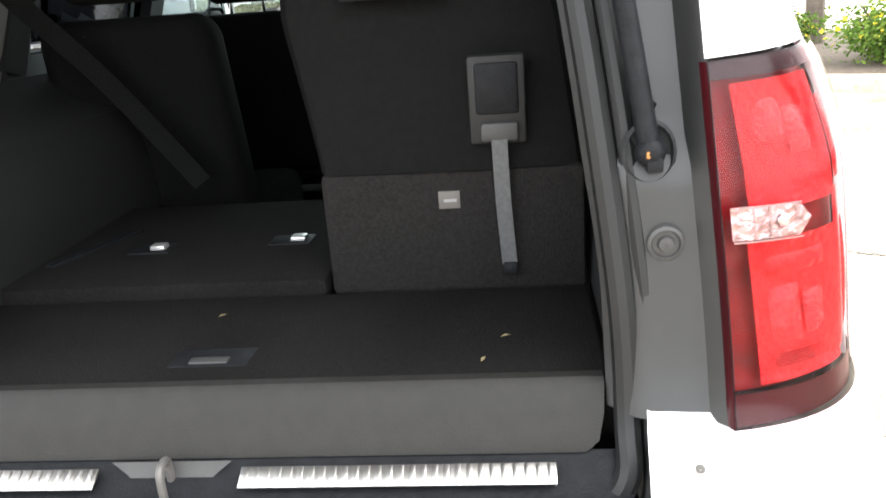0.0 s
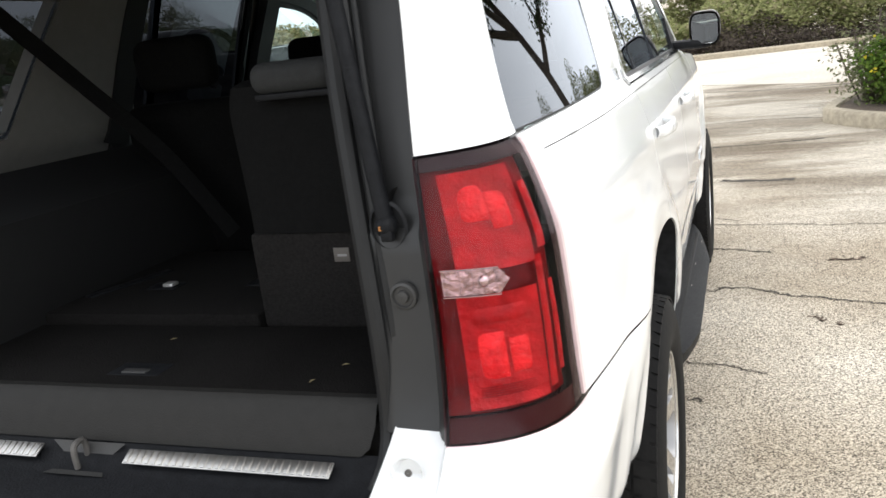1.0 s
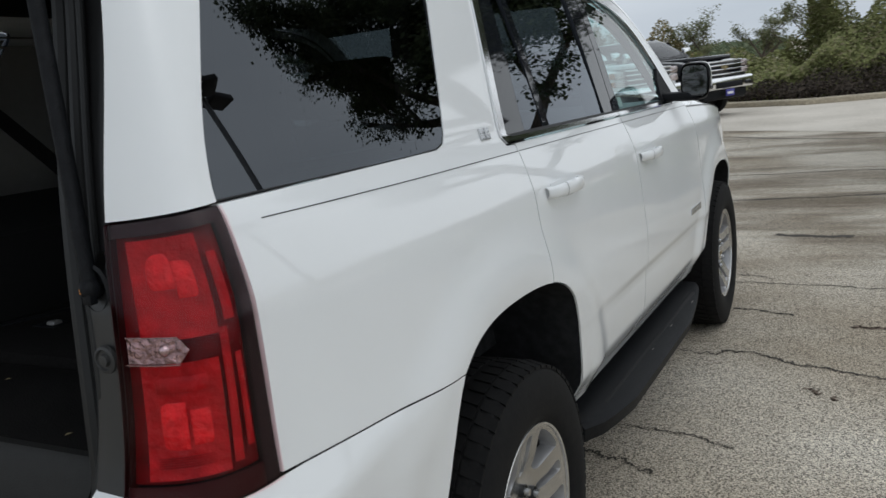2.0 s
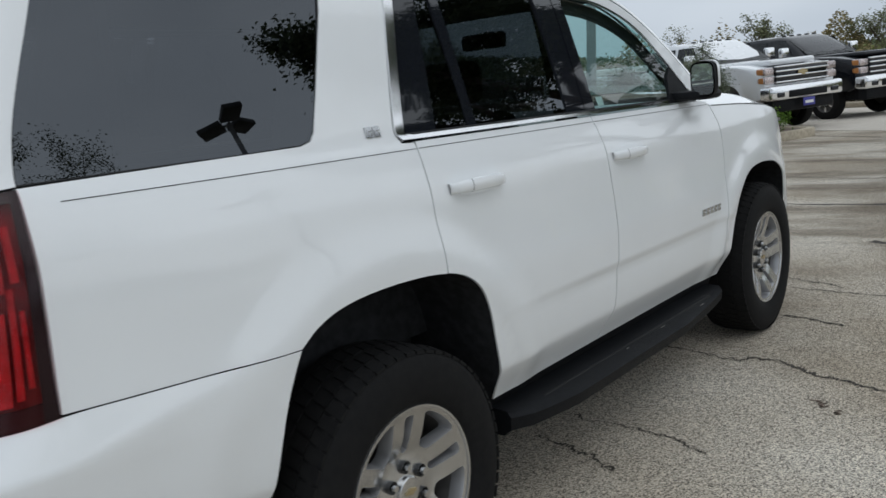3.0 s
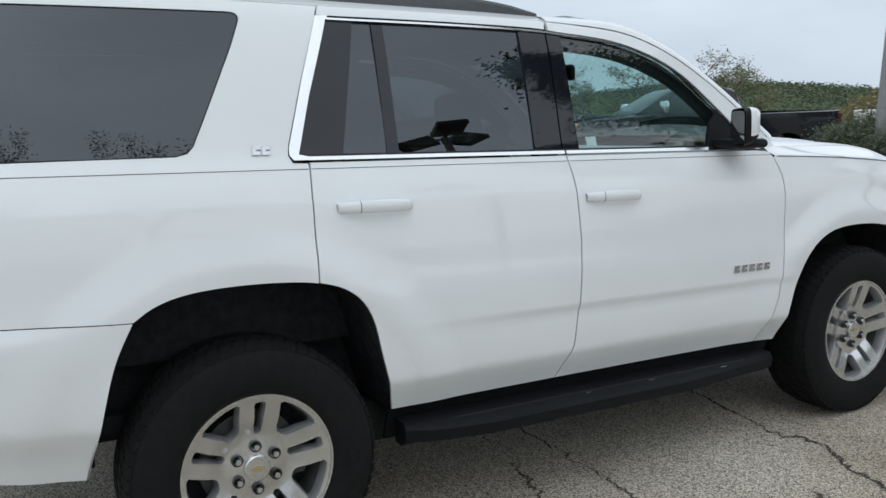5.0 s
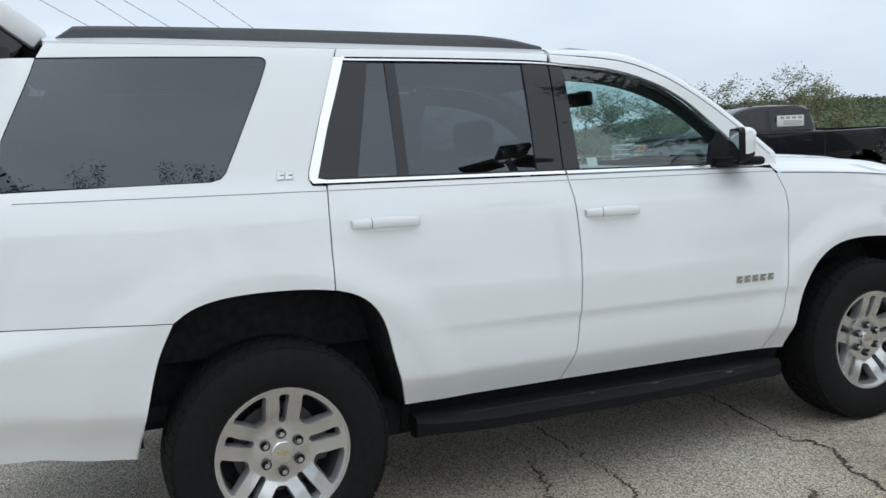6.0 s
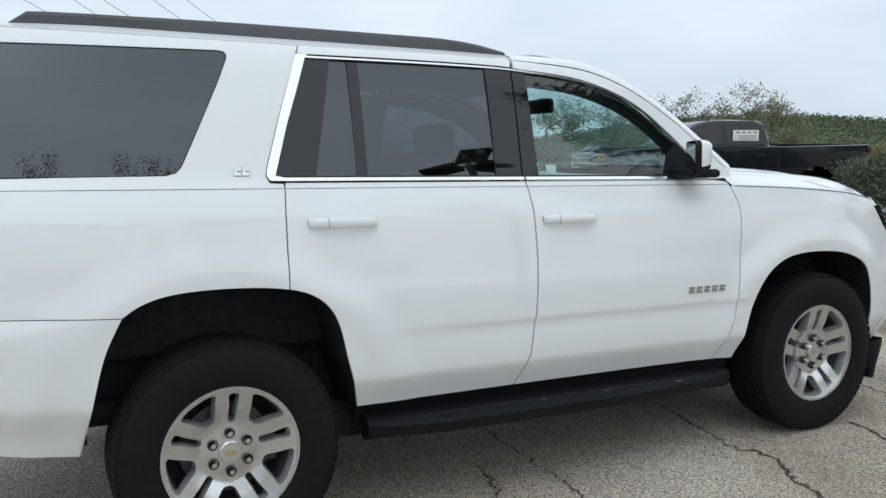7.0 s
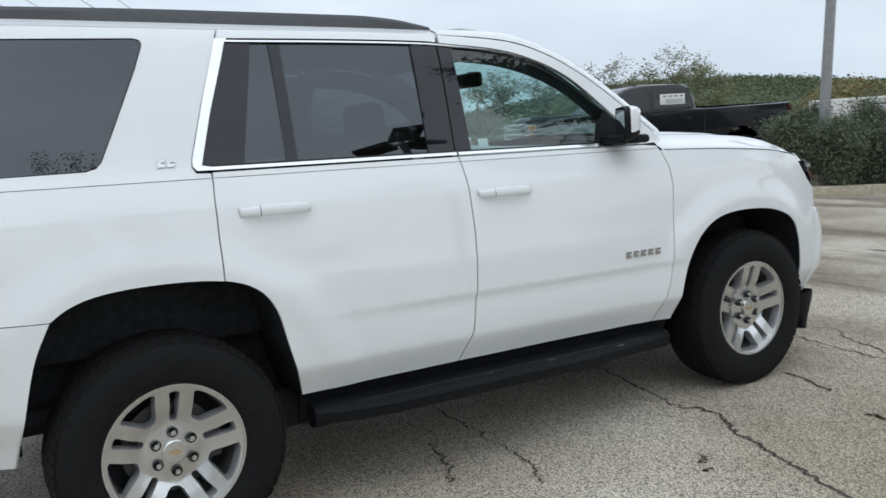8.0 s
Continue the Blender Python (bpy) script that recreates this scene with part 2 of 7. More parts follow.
def aggregate(name, dark, mid, pale, size=95.0):
    """Worn asphalt with the stones showing: small cells, each of its own tone, and broad wear."""
    m = bpy.data.materials.new(name)
    m.use_nodes = True
    n, l = m.node_tree.nodes, m.node_tree.links
    p = n["Principled BSDF"]
    p.inputs["Roughness"].default_value = 0.9
    co = n.new("ShaderNodeTexCoord")
    vo = n.new("ShaderNodeTexVoronoi")
    vo.inputs["Scale"].default_value = size
    l.new(co.outputs["Object"], vo.inputs["Vector"])
    bw = n.new("ShaderNodeSeparateColor")
    l.new(vo.outputs["Color"], bw.inputs["Color"])
    ramp = n.new("ShaderNodeValToRGB")
    e = ramp.color_ramp.elements
    e[0].color, e[1].color = (*dark, 1), (*pale, 1)
    e[0].position = 0.12
    k = e.new(0.45)
    k.color = (*mid, 1)
    l.new(bw.outputs["Red"], ramp.inputs["Fac"])
    broad = n.new("ShaderNodeTexNoise")
    broad.inputs["Scale"].default_value, broad.inputs["Detail"].default_value = 0.55, 6.0
    l.new(co.outputs["Object"], broad.inputs["Vector"])
    patch = n.new("ShaderNodeValToRGB")
    patch.color_ramp.elements[0].position, patch.color_ramp.elements[0].color = 0.38, (0.65, 0.605, 0.545, 1)
    patch.color_ramp.elements[1].position, patch.color_ramp.elements[1].color = 0.60, (1.0, 1.0, 1.0, 1)
    l.new(broad.outputs["Fac"], patch.inputs["Fac"])
    mul = n.new("ShaderNodeMix")
    mul.data_type, mul.blend_type = "RGBA", "MULTIPLY"
    mul.inputs["Factor"].default_value = 1.0
    l.new(ramp.outputs["Color"], mul.inputs["A"])
    l.new(patch.outputs["Color"], mul.inputs["B"])
    # damp drag stains beyond the vehicle, drawn out across the lot
    streak = n.new("ShaderNodeMapping")
    streak.inputs["Scale"].default_value = (0.30, 1.15, 1.0)
    l.new(co.outputs["Object"], streak.inputs["Vector"])
    damp = n.new("ShaderNodeTexNoise")
    damp.inputs["Scale"].default_value, damp.inputs["Detail"].default_value = 1.0, 7.0
    damp.inputs["Roughness"].default_value = 0.62
    l.new(streak.outputs["Vector"], damp.inputs["Vector"])
    wet = n.new("ShaderNodeMapRange")
    wet.inputs["From Min"].default_value, wet.inputs["From Max"].default_value = 0.46, 0.60
    l.new(damp.outputs["Fac"], wet.inputs["Value"])
    xyz = n.new("ShaderNodeSeparateXYZ")
    l.new(co.outputs["Object"], xyz.inputs["Vector"])
    zone = n.new("ShaderNodeMapRange")
    zone.inputs["From Min"].default_value, zone.inputs["From Max"].default_value = 2.2, 5.0
    l.new(xyz.outputs["Y"], zone.inputs["Value"])
    much = n.new("ShaderNodeMath")
    much.operation = "MULTIPLY"
    l.new(wet.outputs["Result"], much.inputs[0])
    l.new(zone.outputs["Result"], much.inputs[1])
    stained = n.new("ShaderNodeMix")
    stained.data_type, stained.blend_type = "RGBA", "MULTIPLY"
    l.new(much.outputs[0], stained.inputs["Factor"])
    l.new(mul.outputs["Result"], stained.inputs["A"])
    stained.inputs["B"].default_value = (0.50, 0.47, 0.43, 1)
    l.new(stained.outputs["Result"], p.inputs["Base Color"])
    b = n.new("ShaderNodeBump")
    b.inputs["Strength"].default_value, b.inputs["Distance"].default_value = 0.65, 0.006
    b.invert = True
    l.new(vo.outputs["Distance"], b.inputs["Height"])
    l.new(b.outputs["Normal"], p.inputs["Normal"])
    return m


ASPHALT = aggregate("worn_asphalt", (0.12, 0.104, 0.083), (0.53, 0.474, 0.388), (1.0, 0.92, 0.78), 210.0)
LEAF_OAK = foliage("oak_leaves", [(0.055, 0.075, 0.040), (0.09, 0.115, 0.055), (0.13, 0.15, 0.075)])
LEAF_BRIGHT = foliage("bright_leaves", [(0.05, 0.10, 0.018), (0.11, 0.19, 0.035), (0.17, 0.25, 0.05)], through=0.35)
BLOSSOM = foliage("yellow_blossom", [(0.62, 0.50, 0.03), (0.75, 0.62, 0.08)])
LEAF_CEDAR = foliage("evergreen_needles", [(0.075, 0.097, 0.062), (0.14, 0.17, 0.105), (0.21, 0.24, 0.165), (0.29, 0.31, 0.225)])
LEAF_OLIVE = foliage("olive_leaves", [(0.115, 0.13, 0.070), (0.175, 0.195, 0.10), (0.235, 0.245, 0.135), (0.19, 0.18, 0.12)])
LEAF_BRUSH = foliage("brush_leaves", [(0.12, 0.135, 0.055), (0.21, 0.23, 0.09), (0.30, 0.31, 0.135), (0.25, 0.21, 0.14)])
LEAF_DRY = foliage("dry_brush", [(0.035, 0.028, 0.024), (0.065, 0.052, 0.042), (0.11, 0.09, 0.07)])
LEAF_TAN = foliage("tan_grass", [(0.26, 0.22, 0.11), (0.38, 0.31, 0.17), (0.20, 0.20, 0.09), (0.33, 0.26, 0.14)])
LEAF_HILL = foliage("hill_leaves", [(0.085, 0.112, 0.070), (0.12, 0.15, 0.085), (0.16, 0.18, 0.105)])

# ---------------------------------------------------------------- building helpers
RAKE = 0.026        # the vehicle stands a little nose-down


def part(name, bm, material, parent=None, label="", smooth=True, rake=True, normals=None):
    """Links a bmesh as one mesh object under a thing or a part."""
    if rake:
        for v in bm.verts:
            v.co.z -= RAKE * v.co.y
    me = bpy.data.meshes.new(name)
    bm.to_mesh(me)
    bm.free()
    me.materials.append(material)
    if smooth:
        me.shade_smooth()
        if normals:
            me.normals_split_custom_set_from_vertices(normals)
        else:
            me.set_sharp_from_angle(angle=radians(35))
    ob = new(name, me)
    if parent:
        ob.parent = parent
    if label:
        tagged(ob, label)
    return ob


def empty(name, label, category, group="", kind=""):
    return tagged(new(name), label, category, group, kind)


def box(bm, x0, x1, y0, y1, z0, z1, bevel=0.0, segments=2):
    """A box, its edges rounded, added to bm."""
    made = bmesh.ops.create_cube(bm, size=1.0)
    for v in made["verts"]:
        v.co = Vector(((x0 + x1) / 2 + v.co.x * (x1 - x0), (y0 + y1) / 2 + v.co.y * (y1 - y0), (z0 + z1) / 2 + v.co.z * (z1 - z0)))
    if bevel:
        edges = {e for v in made["verts"] for e in v.link_edges}
        return bmesh.ops.bevel(bm, geom=list(edges), offset=bevel, segments=segments, profile=0.5, affect="EDGES")["verts"]
    return made["verts"]


def boxed(name, dims, material, parent=None, bevel=0.008, label="", rake=True, turn=None):
    bm = bmesh.new()
    box(bm, *dims, bevel)
    if turn is not None:
        bmesh.ops.transform(bm, matrix=turn, verts=bm.verts)
    return part(name, bm, material, parent, label, rake=rake)


def loft(rows, close_u=False, close_v=False):
    """A sheet through rows of points."""
    bm = bmesh.new()
    vs = [[bm.verts.new(p) for p in r] for r in rows]
    nr, nc = len(vs), len(vs[0])
    for i in range(nr if close_u else nr - 1):
        for j in range(nc if close_v else nc - 1):
            a, b, c, d = vs[i][j], vs[(i + 1) % nr][j], vs[(i + 1) % nr][(j + 1) % nc], vs[i][(j + 1) % nc]
            if len({a, b, c, d}) == 4:
                bm.faces.new((a, b, c, d))
    return bm


def lathe(profile_points, steps=64):
    """A surface of revolution about x through (x, r) points."""
    return loft([[(x, r * math.cos(2 * math.pi * k / steps), r * math.sin(2 * math.pi * k / steps)) for x, r in profile_points] for k in range(steps)], close_u=True)


def sweep(points, section, up=(0, 0, 1), caps=True):
    """Carries a closed section (side, up) along a line of points."""
    pts = [Vector(p) for p in points]
    rows = []
    for i, p in enumerate(pts):
        t = (pts[min(i + 1, len(pts) - 1)] - pts[max(i - 1, 0)]).normalized()
        s = t.cross(Vector(up)).normalized()
        u = s.cross(t).normalized()
        rows.append([p + s * a + u * b for a, b in section])
    bm = loft(rows, close_v=True)
    if caps:
        bm.verts.ensure_lookup_table()
        n = len(section)
        bm.faces.new(bm.verts[:n])
        bm.faces.new(list(reversed(bm.verts[-n:])))
    bmesh.ops.recalc_face_normals(bm, faces=bm.faces)
    return bm


def ring(r, n=10, squash=1.0):
    return [(r * math.cos(2 * math.pi * k / n), r * squash * math.sin(2 * math.pi * k / n)) for k in range(n)]


def smooth_line(points, per=6, closed=False):
    """A Catmull-Rom line through points."""
    p = [Vector(q) for q in points]
    n, out = len(p), []
    for i in range(n if closed else n - 1):
        a, b = p[(i - 1) % n] if closed or i else p[0], p[i]
        c, d = p[(i + 1) % n], p[(i + 2) % n] if closed or i + 2 < n else p[-1]
        for k in range(per):
            t = k / per
            out.append(0.5 * (2 * b + (c - a) * t + (2 * a - 5 * b + 4 * c - d) * t * t + (3 * b - a - 3 * c + d) * t ** 3))
    if not closed:
        out.append(p[-1])
    return out


def curve2(*points, per=5):
    return [(v.x, v.y) for v in smooth_line([(*q, 0) for q in points], per)]


def hermite(pts):
    """A smooth monotone function through (u, v) pairs."""
    us, vs, n = [p[0] for p in pts], [p[1] for p in pts], len(pts)
    d = [(vs[i + 1] - vs[i]) / (us[i + 1] - us[i]) for i in range(n - 1)]
    m = [d[0]] + [0 if d[i - 1] * d[i] <= 0 else 2 * d[i - 1] * d[i] / (d[i - 1] + d[i]) for i in range(1, n - 1)] + [d[-1]]

    def f(u):
        if u <= us[0]:
            return vs[0] + m[0] * (u - us[0])
        if u >= us[-1]:
            return vs[-1] + m[-1] * (u - us[-1])
        i = max(k for k in range(n - 1) if us[k] <= u)
        h = us[i + 1] - us[i]
        t = (u - us[i]) / h
        return (2 * t ** 3 - 3 * t * t + 1) * vs[i] + (t ** 3 - 2 * t * t + t) * h * m[i] + (-2 * t ** 3 + 3 * t * t) * vs[i + 1] + (t ** 3 - t * t) * h * m[i + 1]
    return f


# ---------------------------------------------------------------- the body's form
profile = hermite([(0.28, 0.85), (0.42, 0.897), (0.50, 0.929), (0.590, 0.9815), (0.602, 0.9875), (0.612, 0.991), (0.624, 0.9935), (0.70, 1.003), (0.772, 1.009), (0.80, 1.0115), (0.90, 1.014), (1.0, 1.006), (1.12, 0.996), (1.215, 0.9845), (1.245, 0.976),
                   (1.30, 0.956), (1.345, 0.936), (1.37, 0.920), (1.42, 0.904), (1.60, 0.852), (1.80, 0.785), (1.86, 0.752), (1.90, 0.70)])
taper = hermite([(-1.3, 0.88), (-0.9, 0.955), (-0.5, 0.99), (-0.2, 1.0), (2.2, 1.0), (2.9, 0.995), (3.3, 0.968), (3.6, 0.903), (3.75, 0.845), (3.9, 0.75)])


def side(y, z):
    """Half width of the body at length y and level z, with swollen wheel arches."""
    x = profile(z) * taper(y)
    for yc in (0, 2.946):
        r = math.hypot((y - yc) * 0.95, z - 0.42)
        u = min(1.0, max(0.0, (0.76 - r) / 0.16))
        v = min(1.0, max(0.0, (0.672 - r) / 0.105))
        x += (0.020 * u * u * (3 - 2 * u) - 0.0105 * v ** 1.6) * min(1, max(0, (z - 0.35) / 0.25))
    # pressed crease along the doors, fading out towards the rear wheel
    k = min(1.0, max(0.0, (y - 0.55) / 0.5)) * min(1.0, max(0.0, (2.5 - y) / 0.1))
    if k and z < 0.80:
        u = min(1.0, (0.80 - z) / 0.046)
        x -= 0.0080 * k * u * u * (3 - 2 * u) * math.exp(-max(0.0, 0.768 - z) / 0.08)
    return x


def glazing(y, z):
    """The smoother form that the side glass is bent to."""
    return (0.920 - 0.2957 * (z - 1.37) - 0.0963 * (z - 1.37) * (z - 1.60)) * (1 - 0.10 * max(0.0, -0.2 - y) ** 2)


CREASES = (0.58, 0.592, 0.603, 0.613, 0.625, 0.765, 0.774, 0.782, 0.79, 0.797, 0.803, 0.81, 1.205, 1.218, 1.232, 1.245, 1.26)


def panel(name, outline, material, parent, lift=0.0, form=side, step=0.032, depth=0.014, holes=(), sign=1, label=""):
    """A pressed sheet: an outline in (y, z) laid on the body's form, its edges turned inward."""
    bm = bmesh.new()
    loops = []
    for loop in (outline, *holes):
        vs = [bm.verts.new((0, y, z)) for y, z in loop]
        loops.append([bm.edges.new((vs[i], vs[(i + 1) % len(vs)])) for i in range(len(vs))])
    bmesh.ops.triangle_fill(bm, use_beauty=True, edges=[e for lp in loops for e in lp])
    ys, zs = [p[0] for p in outline], [p[1] for p in outline]
    grid = []
    for lo, hi, no in ((min(ys), max(ys), (0, 1, 0)), (min(zs), max(zs), (0, 0, 1))):
        cuts = [step * k for k in range(math.ceil(lo / step), math.floor(hi / step) + 1)]
        if no[2] and hi - lo > 0.3:
            cuts = sorted(c for c in {*cuts, *CREASES} if lo < c < hi)
        for c in cuts:
            bmesh.ops.bisect_plane(bm, geom=bm.verts[:] + bm.edges[:] + bm.faces[:], dist=1e-5, plane_co=Vector(no) * c, plane_no=no)
        grid.append(cuts)
    bmesh.ops.remove_doubles(bm, verts=bm.verts, dist=1e-4)
    bmesh.ops.dissolve_degenerate(bm, dist=1e-5, edges=bm.edges)

    def on_grid(e):
        for cuts, u, w in ((grid[0], e.verts[0].co.y, e.verts[1].co.y), (grid[1], e.verts[0].co.z, e.verts[1].co.z)):
            if abs(u - w) < 2e-4 and any(abs(u - c) < 2e-4 for c in cuts):
                return True
        return False
    bmesh.ops.dissolve_edges(bm, edges=[e for e in bm.edges if len(e.link_faces) == 2 and not on_grid(e)], use_verts=False, use_face_split=False)
    bmesh.ops.dissolve_verts(bm, verts=[v for v in bm.verts if len(v.link_edges) == 2 and not v.is_boundary], use_face_split=False)
    for f in bm.faces:
        f.normal_update()
        if f.normal.x < 0:
            f.normal_flip()
    rim = [(e.verts[0].co.copy(), e.verts[1].co.copy(), e.link_faces[0].calc_center_median()) for e in bm.edges if len(e.link_faces) == 1]
    aim = {}
    h = 0.004
    for v in bm.verts:
        y, z = v.co.y, v.co.z
        nrm = Vector((1.0, -(form(y + h, z) - form(y - h, z)) / (2 * h), -(form(y, z + h) - form(y, z - h)) / (2 * h))).normalized()
        v.co = Vector((form(y, z), y, z)) + nrm * lift
        aim[v] = nrm
    for a, b, mid in rim:
        pa, pb = (Vector((form(p.y, p.z) + lift, p.y, p.z)) for p in (a, b))
        q = [bm.verts.new(p) for p in (pa, pb, pb - Vector((depth, 0, 0)), pa - Vector((depth, 0, 0)))]
        f = bm.faces.new(q)
        f.normal_update()
        if f.normal.dot((a + b) / 2 - mid) < 0:
            f.normal_flip()
    if sign < 0:
        for v in bm.verts:
            v.co.x = -v.co.x
        bmesh.ops.reverse_faces(bm, faces=bm.faces)
    normals = [aim.get(v, Vector((0, 0, 0))) for v in bm.verts]
    if sign < 0:
        normals = [Vector((-n.x, n.y, n.z)) for n in normals]
    return part(name, bm, material, parent, label, normals=normals)


def inset(poly, g):
    """Draws an outline in by g all round."""
    n = len(poly)
    area = sum(poly[i][0] * poly[(i + 1) % n][1] - poly[(i + 1) % n][0] * poly[i][1] for i in range(n))
    s = 1 if area > 0 else -1
    out = []
    for i in range(n):
        p, a, b = Vector(poly[i]), Vector(poly[i - 1]), Vector(poly[(i + 1) % n])
        d1, d2 = (p - a).normalized(), (b - p).normalized()
        n1, n2 = Vector((-d1.y, d1.x)) * s, Vector((-d2.y, d2.x)) * s
        m = (n1 + n2)
        m = m / max(0.35, m.length_squared / 2) if m.length > 1e-6 else n1
        out.append((p.x + m.x * g, p.y + m.y * g))
    return out


# ---------------------------------------------------------------- ground
def slope(y):
    """The lot falls away gently beyond the vehicle."""
    return -0.0165 * max(0.0, min(y, 40.0) - 5.0)


def build_ground():
    lines = [-300, -40, -10, -3, 0, 3, 5, 8, 12, 20, 40, 80, 150, 300]
    bm = loft([[(x, y, slope(y)) for x in (-300, -60, -20, -6, 0, 6, 20, 60, 300)] for y in lines])
    bmesh.ops.recalc_face_normals(bm, faces=bm.faces)
    for f in bm.faces:
        if f.normal.z < 0:
            f.normal_flip()
    return tagged(part("ground", bm, ASPHALT, rake=False), "weathered grey-brown asphalt parking lot with exposed stone", "ground", kind="structure")


ground = build_ground()

# ---------------------------------------------------------------- the white vehicle
suv = empty("suv", "white four-door full-size suv with its tailgate open", "car")
SEAM_C = [(0.246, 1.328), (0.236, 1.242), (0.231, 1.10), (0.227, 0.972)]
SEAM_B = [(1.270, 1.328), (1.276, 1.26), (1.282, 1.03), (1.268, 0.80), (1.25, 0.632), (1.203, 0.491)]
SEAM_A = [(2.396, 1.322), (2.420, 1.24), (2.427, 1.15), (2.408, 1.0), (2.372, 0.70), (2.303, 0.492)]
ARCH_R = curve2((-0.485, 0.42), (-0.440, 0.633), (-0.398, 0.79), (-0.335, 0.905), (-0.255, 0.958), (-0.13, 0.983), (0.06, 0.987), (0.225, 0.972), (0.335, 0.930), (0.402, 0.843), (0.442, 0.687), (0.490, 0.52), (0.50, 0.486), per=4)
ARCH_F = curve2((2.446, 0.482), (2.475, 0.70), (2.525, 0.825), (2.60, 0.915), (2.72, 0.972), (2.88, 0.991), (3.06, 0.985), (3.20, 0.958), (3.31, 0.90), (3.375, 0.79), (3.41, 0.64), (3.42, 0.46), per=4)
BELT = 1.352
# the glass openings' upper lines
TOP_IN = curve2((0.394, 1.812), (0.80, 1.816), (1.18, 1.815), (1.36, 1.806), (1.60, 1.785), (1.79, 1.735), (1.95, 1.655), (2.10, 1.53), (2.24, 1.40), per=5)
TOP_OUT = curve2((0.385, 1.866), (0.80, 1.870), (1.18, 1.868), (1.36, 1.862), (1.66, 1.840), (1.86, 1.782), (2.04, 1.686), (2.22, 1.556), (2.425, 1.385), per=5)


def between(line, y0, y1):
    return [p for p in line if y0 - 1e-6 <= p[0] <= y1 + 1e-6]


WIN_Q = [(-0.672, 1.806), (-0.4, 1.813), (0.055, 1.823), (0.074, 1.8225), (0.086, 1.819), (0.0925, 1.812), (0.0935, 1.803), (0.090, 1.792), (0.055, 1.715), (-0.059, 1.492), (-0.105, 1.405), (-0.125, 1.385), (-0.16, 1.376), (-0.5, 1.371), (-0.845, 1.367)]
rear_line = hermite([(0.40, -0.91), (0.93, -0.886), (1.365, -0.847), (1.806, -0.672), (1.87, -0.65)])
WIN_Q += [(rear_line(z), z) for z in (1.44, 1.52, 1.60, 1.68, 1.75)]


def build_side(sign):
    rear_arch_q = [p for p in ARCH_R if p[0] <= 0.226 and p[1] > 0.906]
    quarter = [(-0.335, 0.912), *rear_arch_q[1:], *reversed(SEAM_C), (0.246, 1.348), (0.196, 1.350), (0.187, 1.372), (0.192, 1.40), (0.261, 1.591), (0.355, 1.822), (0.372, 1.864),
               (0.0, 1.864), (-0.640, 1.862), *WIN_Q[:14], (-0.849, 1.364), (-0.866, 1.15), (-0.885, 0.937)]
    panel("quarter_panel", inset(quarter, 0.002), PAINT, suv, sign=sign, label="white rear quarter panel with a swollen arch")
    panel("quarter_window", inset(WIN_Q, 0.0015), TINTED, suv, sign=sign, lift=-0.004, form=glazing, step=0.08, label="dark privacy glass")
    bm_strip("quarter_window_seal", WIN_Q, 0.0025, SEAL, sign, lift=-0.004)
    # rear door
    door_r = [*SEAM_C, *[p for p in ARCH_R if p[0] > 0.23], (0.80, 0.488), (1.203, 0.491), *reversed(SEAM_B[:-1]), (1.268, BELT), (0.250, BELT)]
    rd = panel("rear_door", inset(door_r, 0.0032), PAINT, suv, sign=sign, label="white rear door with a dark tinted window")
    door_f = [*SEAM_B, (1.8, 0.493), (2.303, 0.492), *reversed(SEAM_A[:-1]), (2.38, 1.345), (2.30, BELT), (1.268, BELT)]
    fd = panel("front_door", inset(door_f, 0.0032), PAINT, suv, sign=sign, label="white front door with clear greenish window")
    fender = [*SEAM_A, (2.446, 0.482), *ARCH_F[1:], (3.56, 0.475), (3.59, 0.70), (3.585, 0.95), (3.60, 1.055), (3.54, 1.10), (3.445, 1.205), (3.41, 1.243), (3.36, 1.256), (3.20, 1.281), (2.80, 1.308)]
    panel("front_fender", inset(fender, 0.0032), PAINT, suv, sign=sign, label="white front fender")
    # white upper door frames
    frame_r = [(0.376, 1.866), *[p for p in TOP_OUT if 0.386 < p[0] <= 1.31], (1.31, 1.8655), (1.297, 1.828), *reversed([(y, z + 0.018) for y, z in TOP_IN if y < 1.28]), (0.360, 1.830)]
    panel("window_frame", inset(frame_r, 0.002), PAINT, rd, sign=sign)
    frame_f = [(1.318, 1.863), *[p for p in TOP_OUT if p[0] > 1.33], (2.425, 1.36), (2.36, BELT + 0.004), (2.30, BELT + 0.004), *reversed([(y + 0.012, z + 0.014) for y, z in TOP_IN if y > 1.32]), (1.31, 1.826)]
    panel("window_frame", inset(frame_f, 0.002), PAINT, fd, sign=sign)
    # glass: rear quarter light, rear pane, front pane
    lo = BELT + 0.020
    panel("fixed_pane", [(0.222, lo), (0.365, 1.80), (0.400, 1.834), (0.555, 1.838), (0.545, lo)], TINTED, rd, sign=sign, lift=-0.010, form=glazing, step=0.08)
    panel("window_pane", [(0.575, lo), (0.595, 1.838), *[(y, z + 0.026) for y, z in TOP_IN if 0.62 < y < 1.15], (1.19, 1.841), (1.16, lo)], TINTED, rd, sign=sign, lift=-0.010, form=glazing, step=0.08)
    panel("pillar_cover", [(0.224, lo), (0.366, 1.80), (0.400, 1.819), (0.488, 1.819), (0.374, lo)], BLACK_GLOSS, rd, sign=sign, lift=-0.004, label="gloss black pillar cover")
    panel("window_divider", [(0.535, lo), (0.557, 1.812), (0.600, 1.812), (0.580, lo)], BLACK_GLOSS, rd, sign=sign, lift=-0.006)
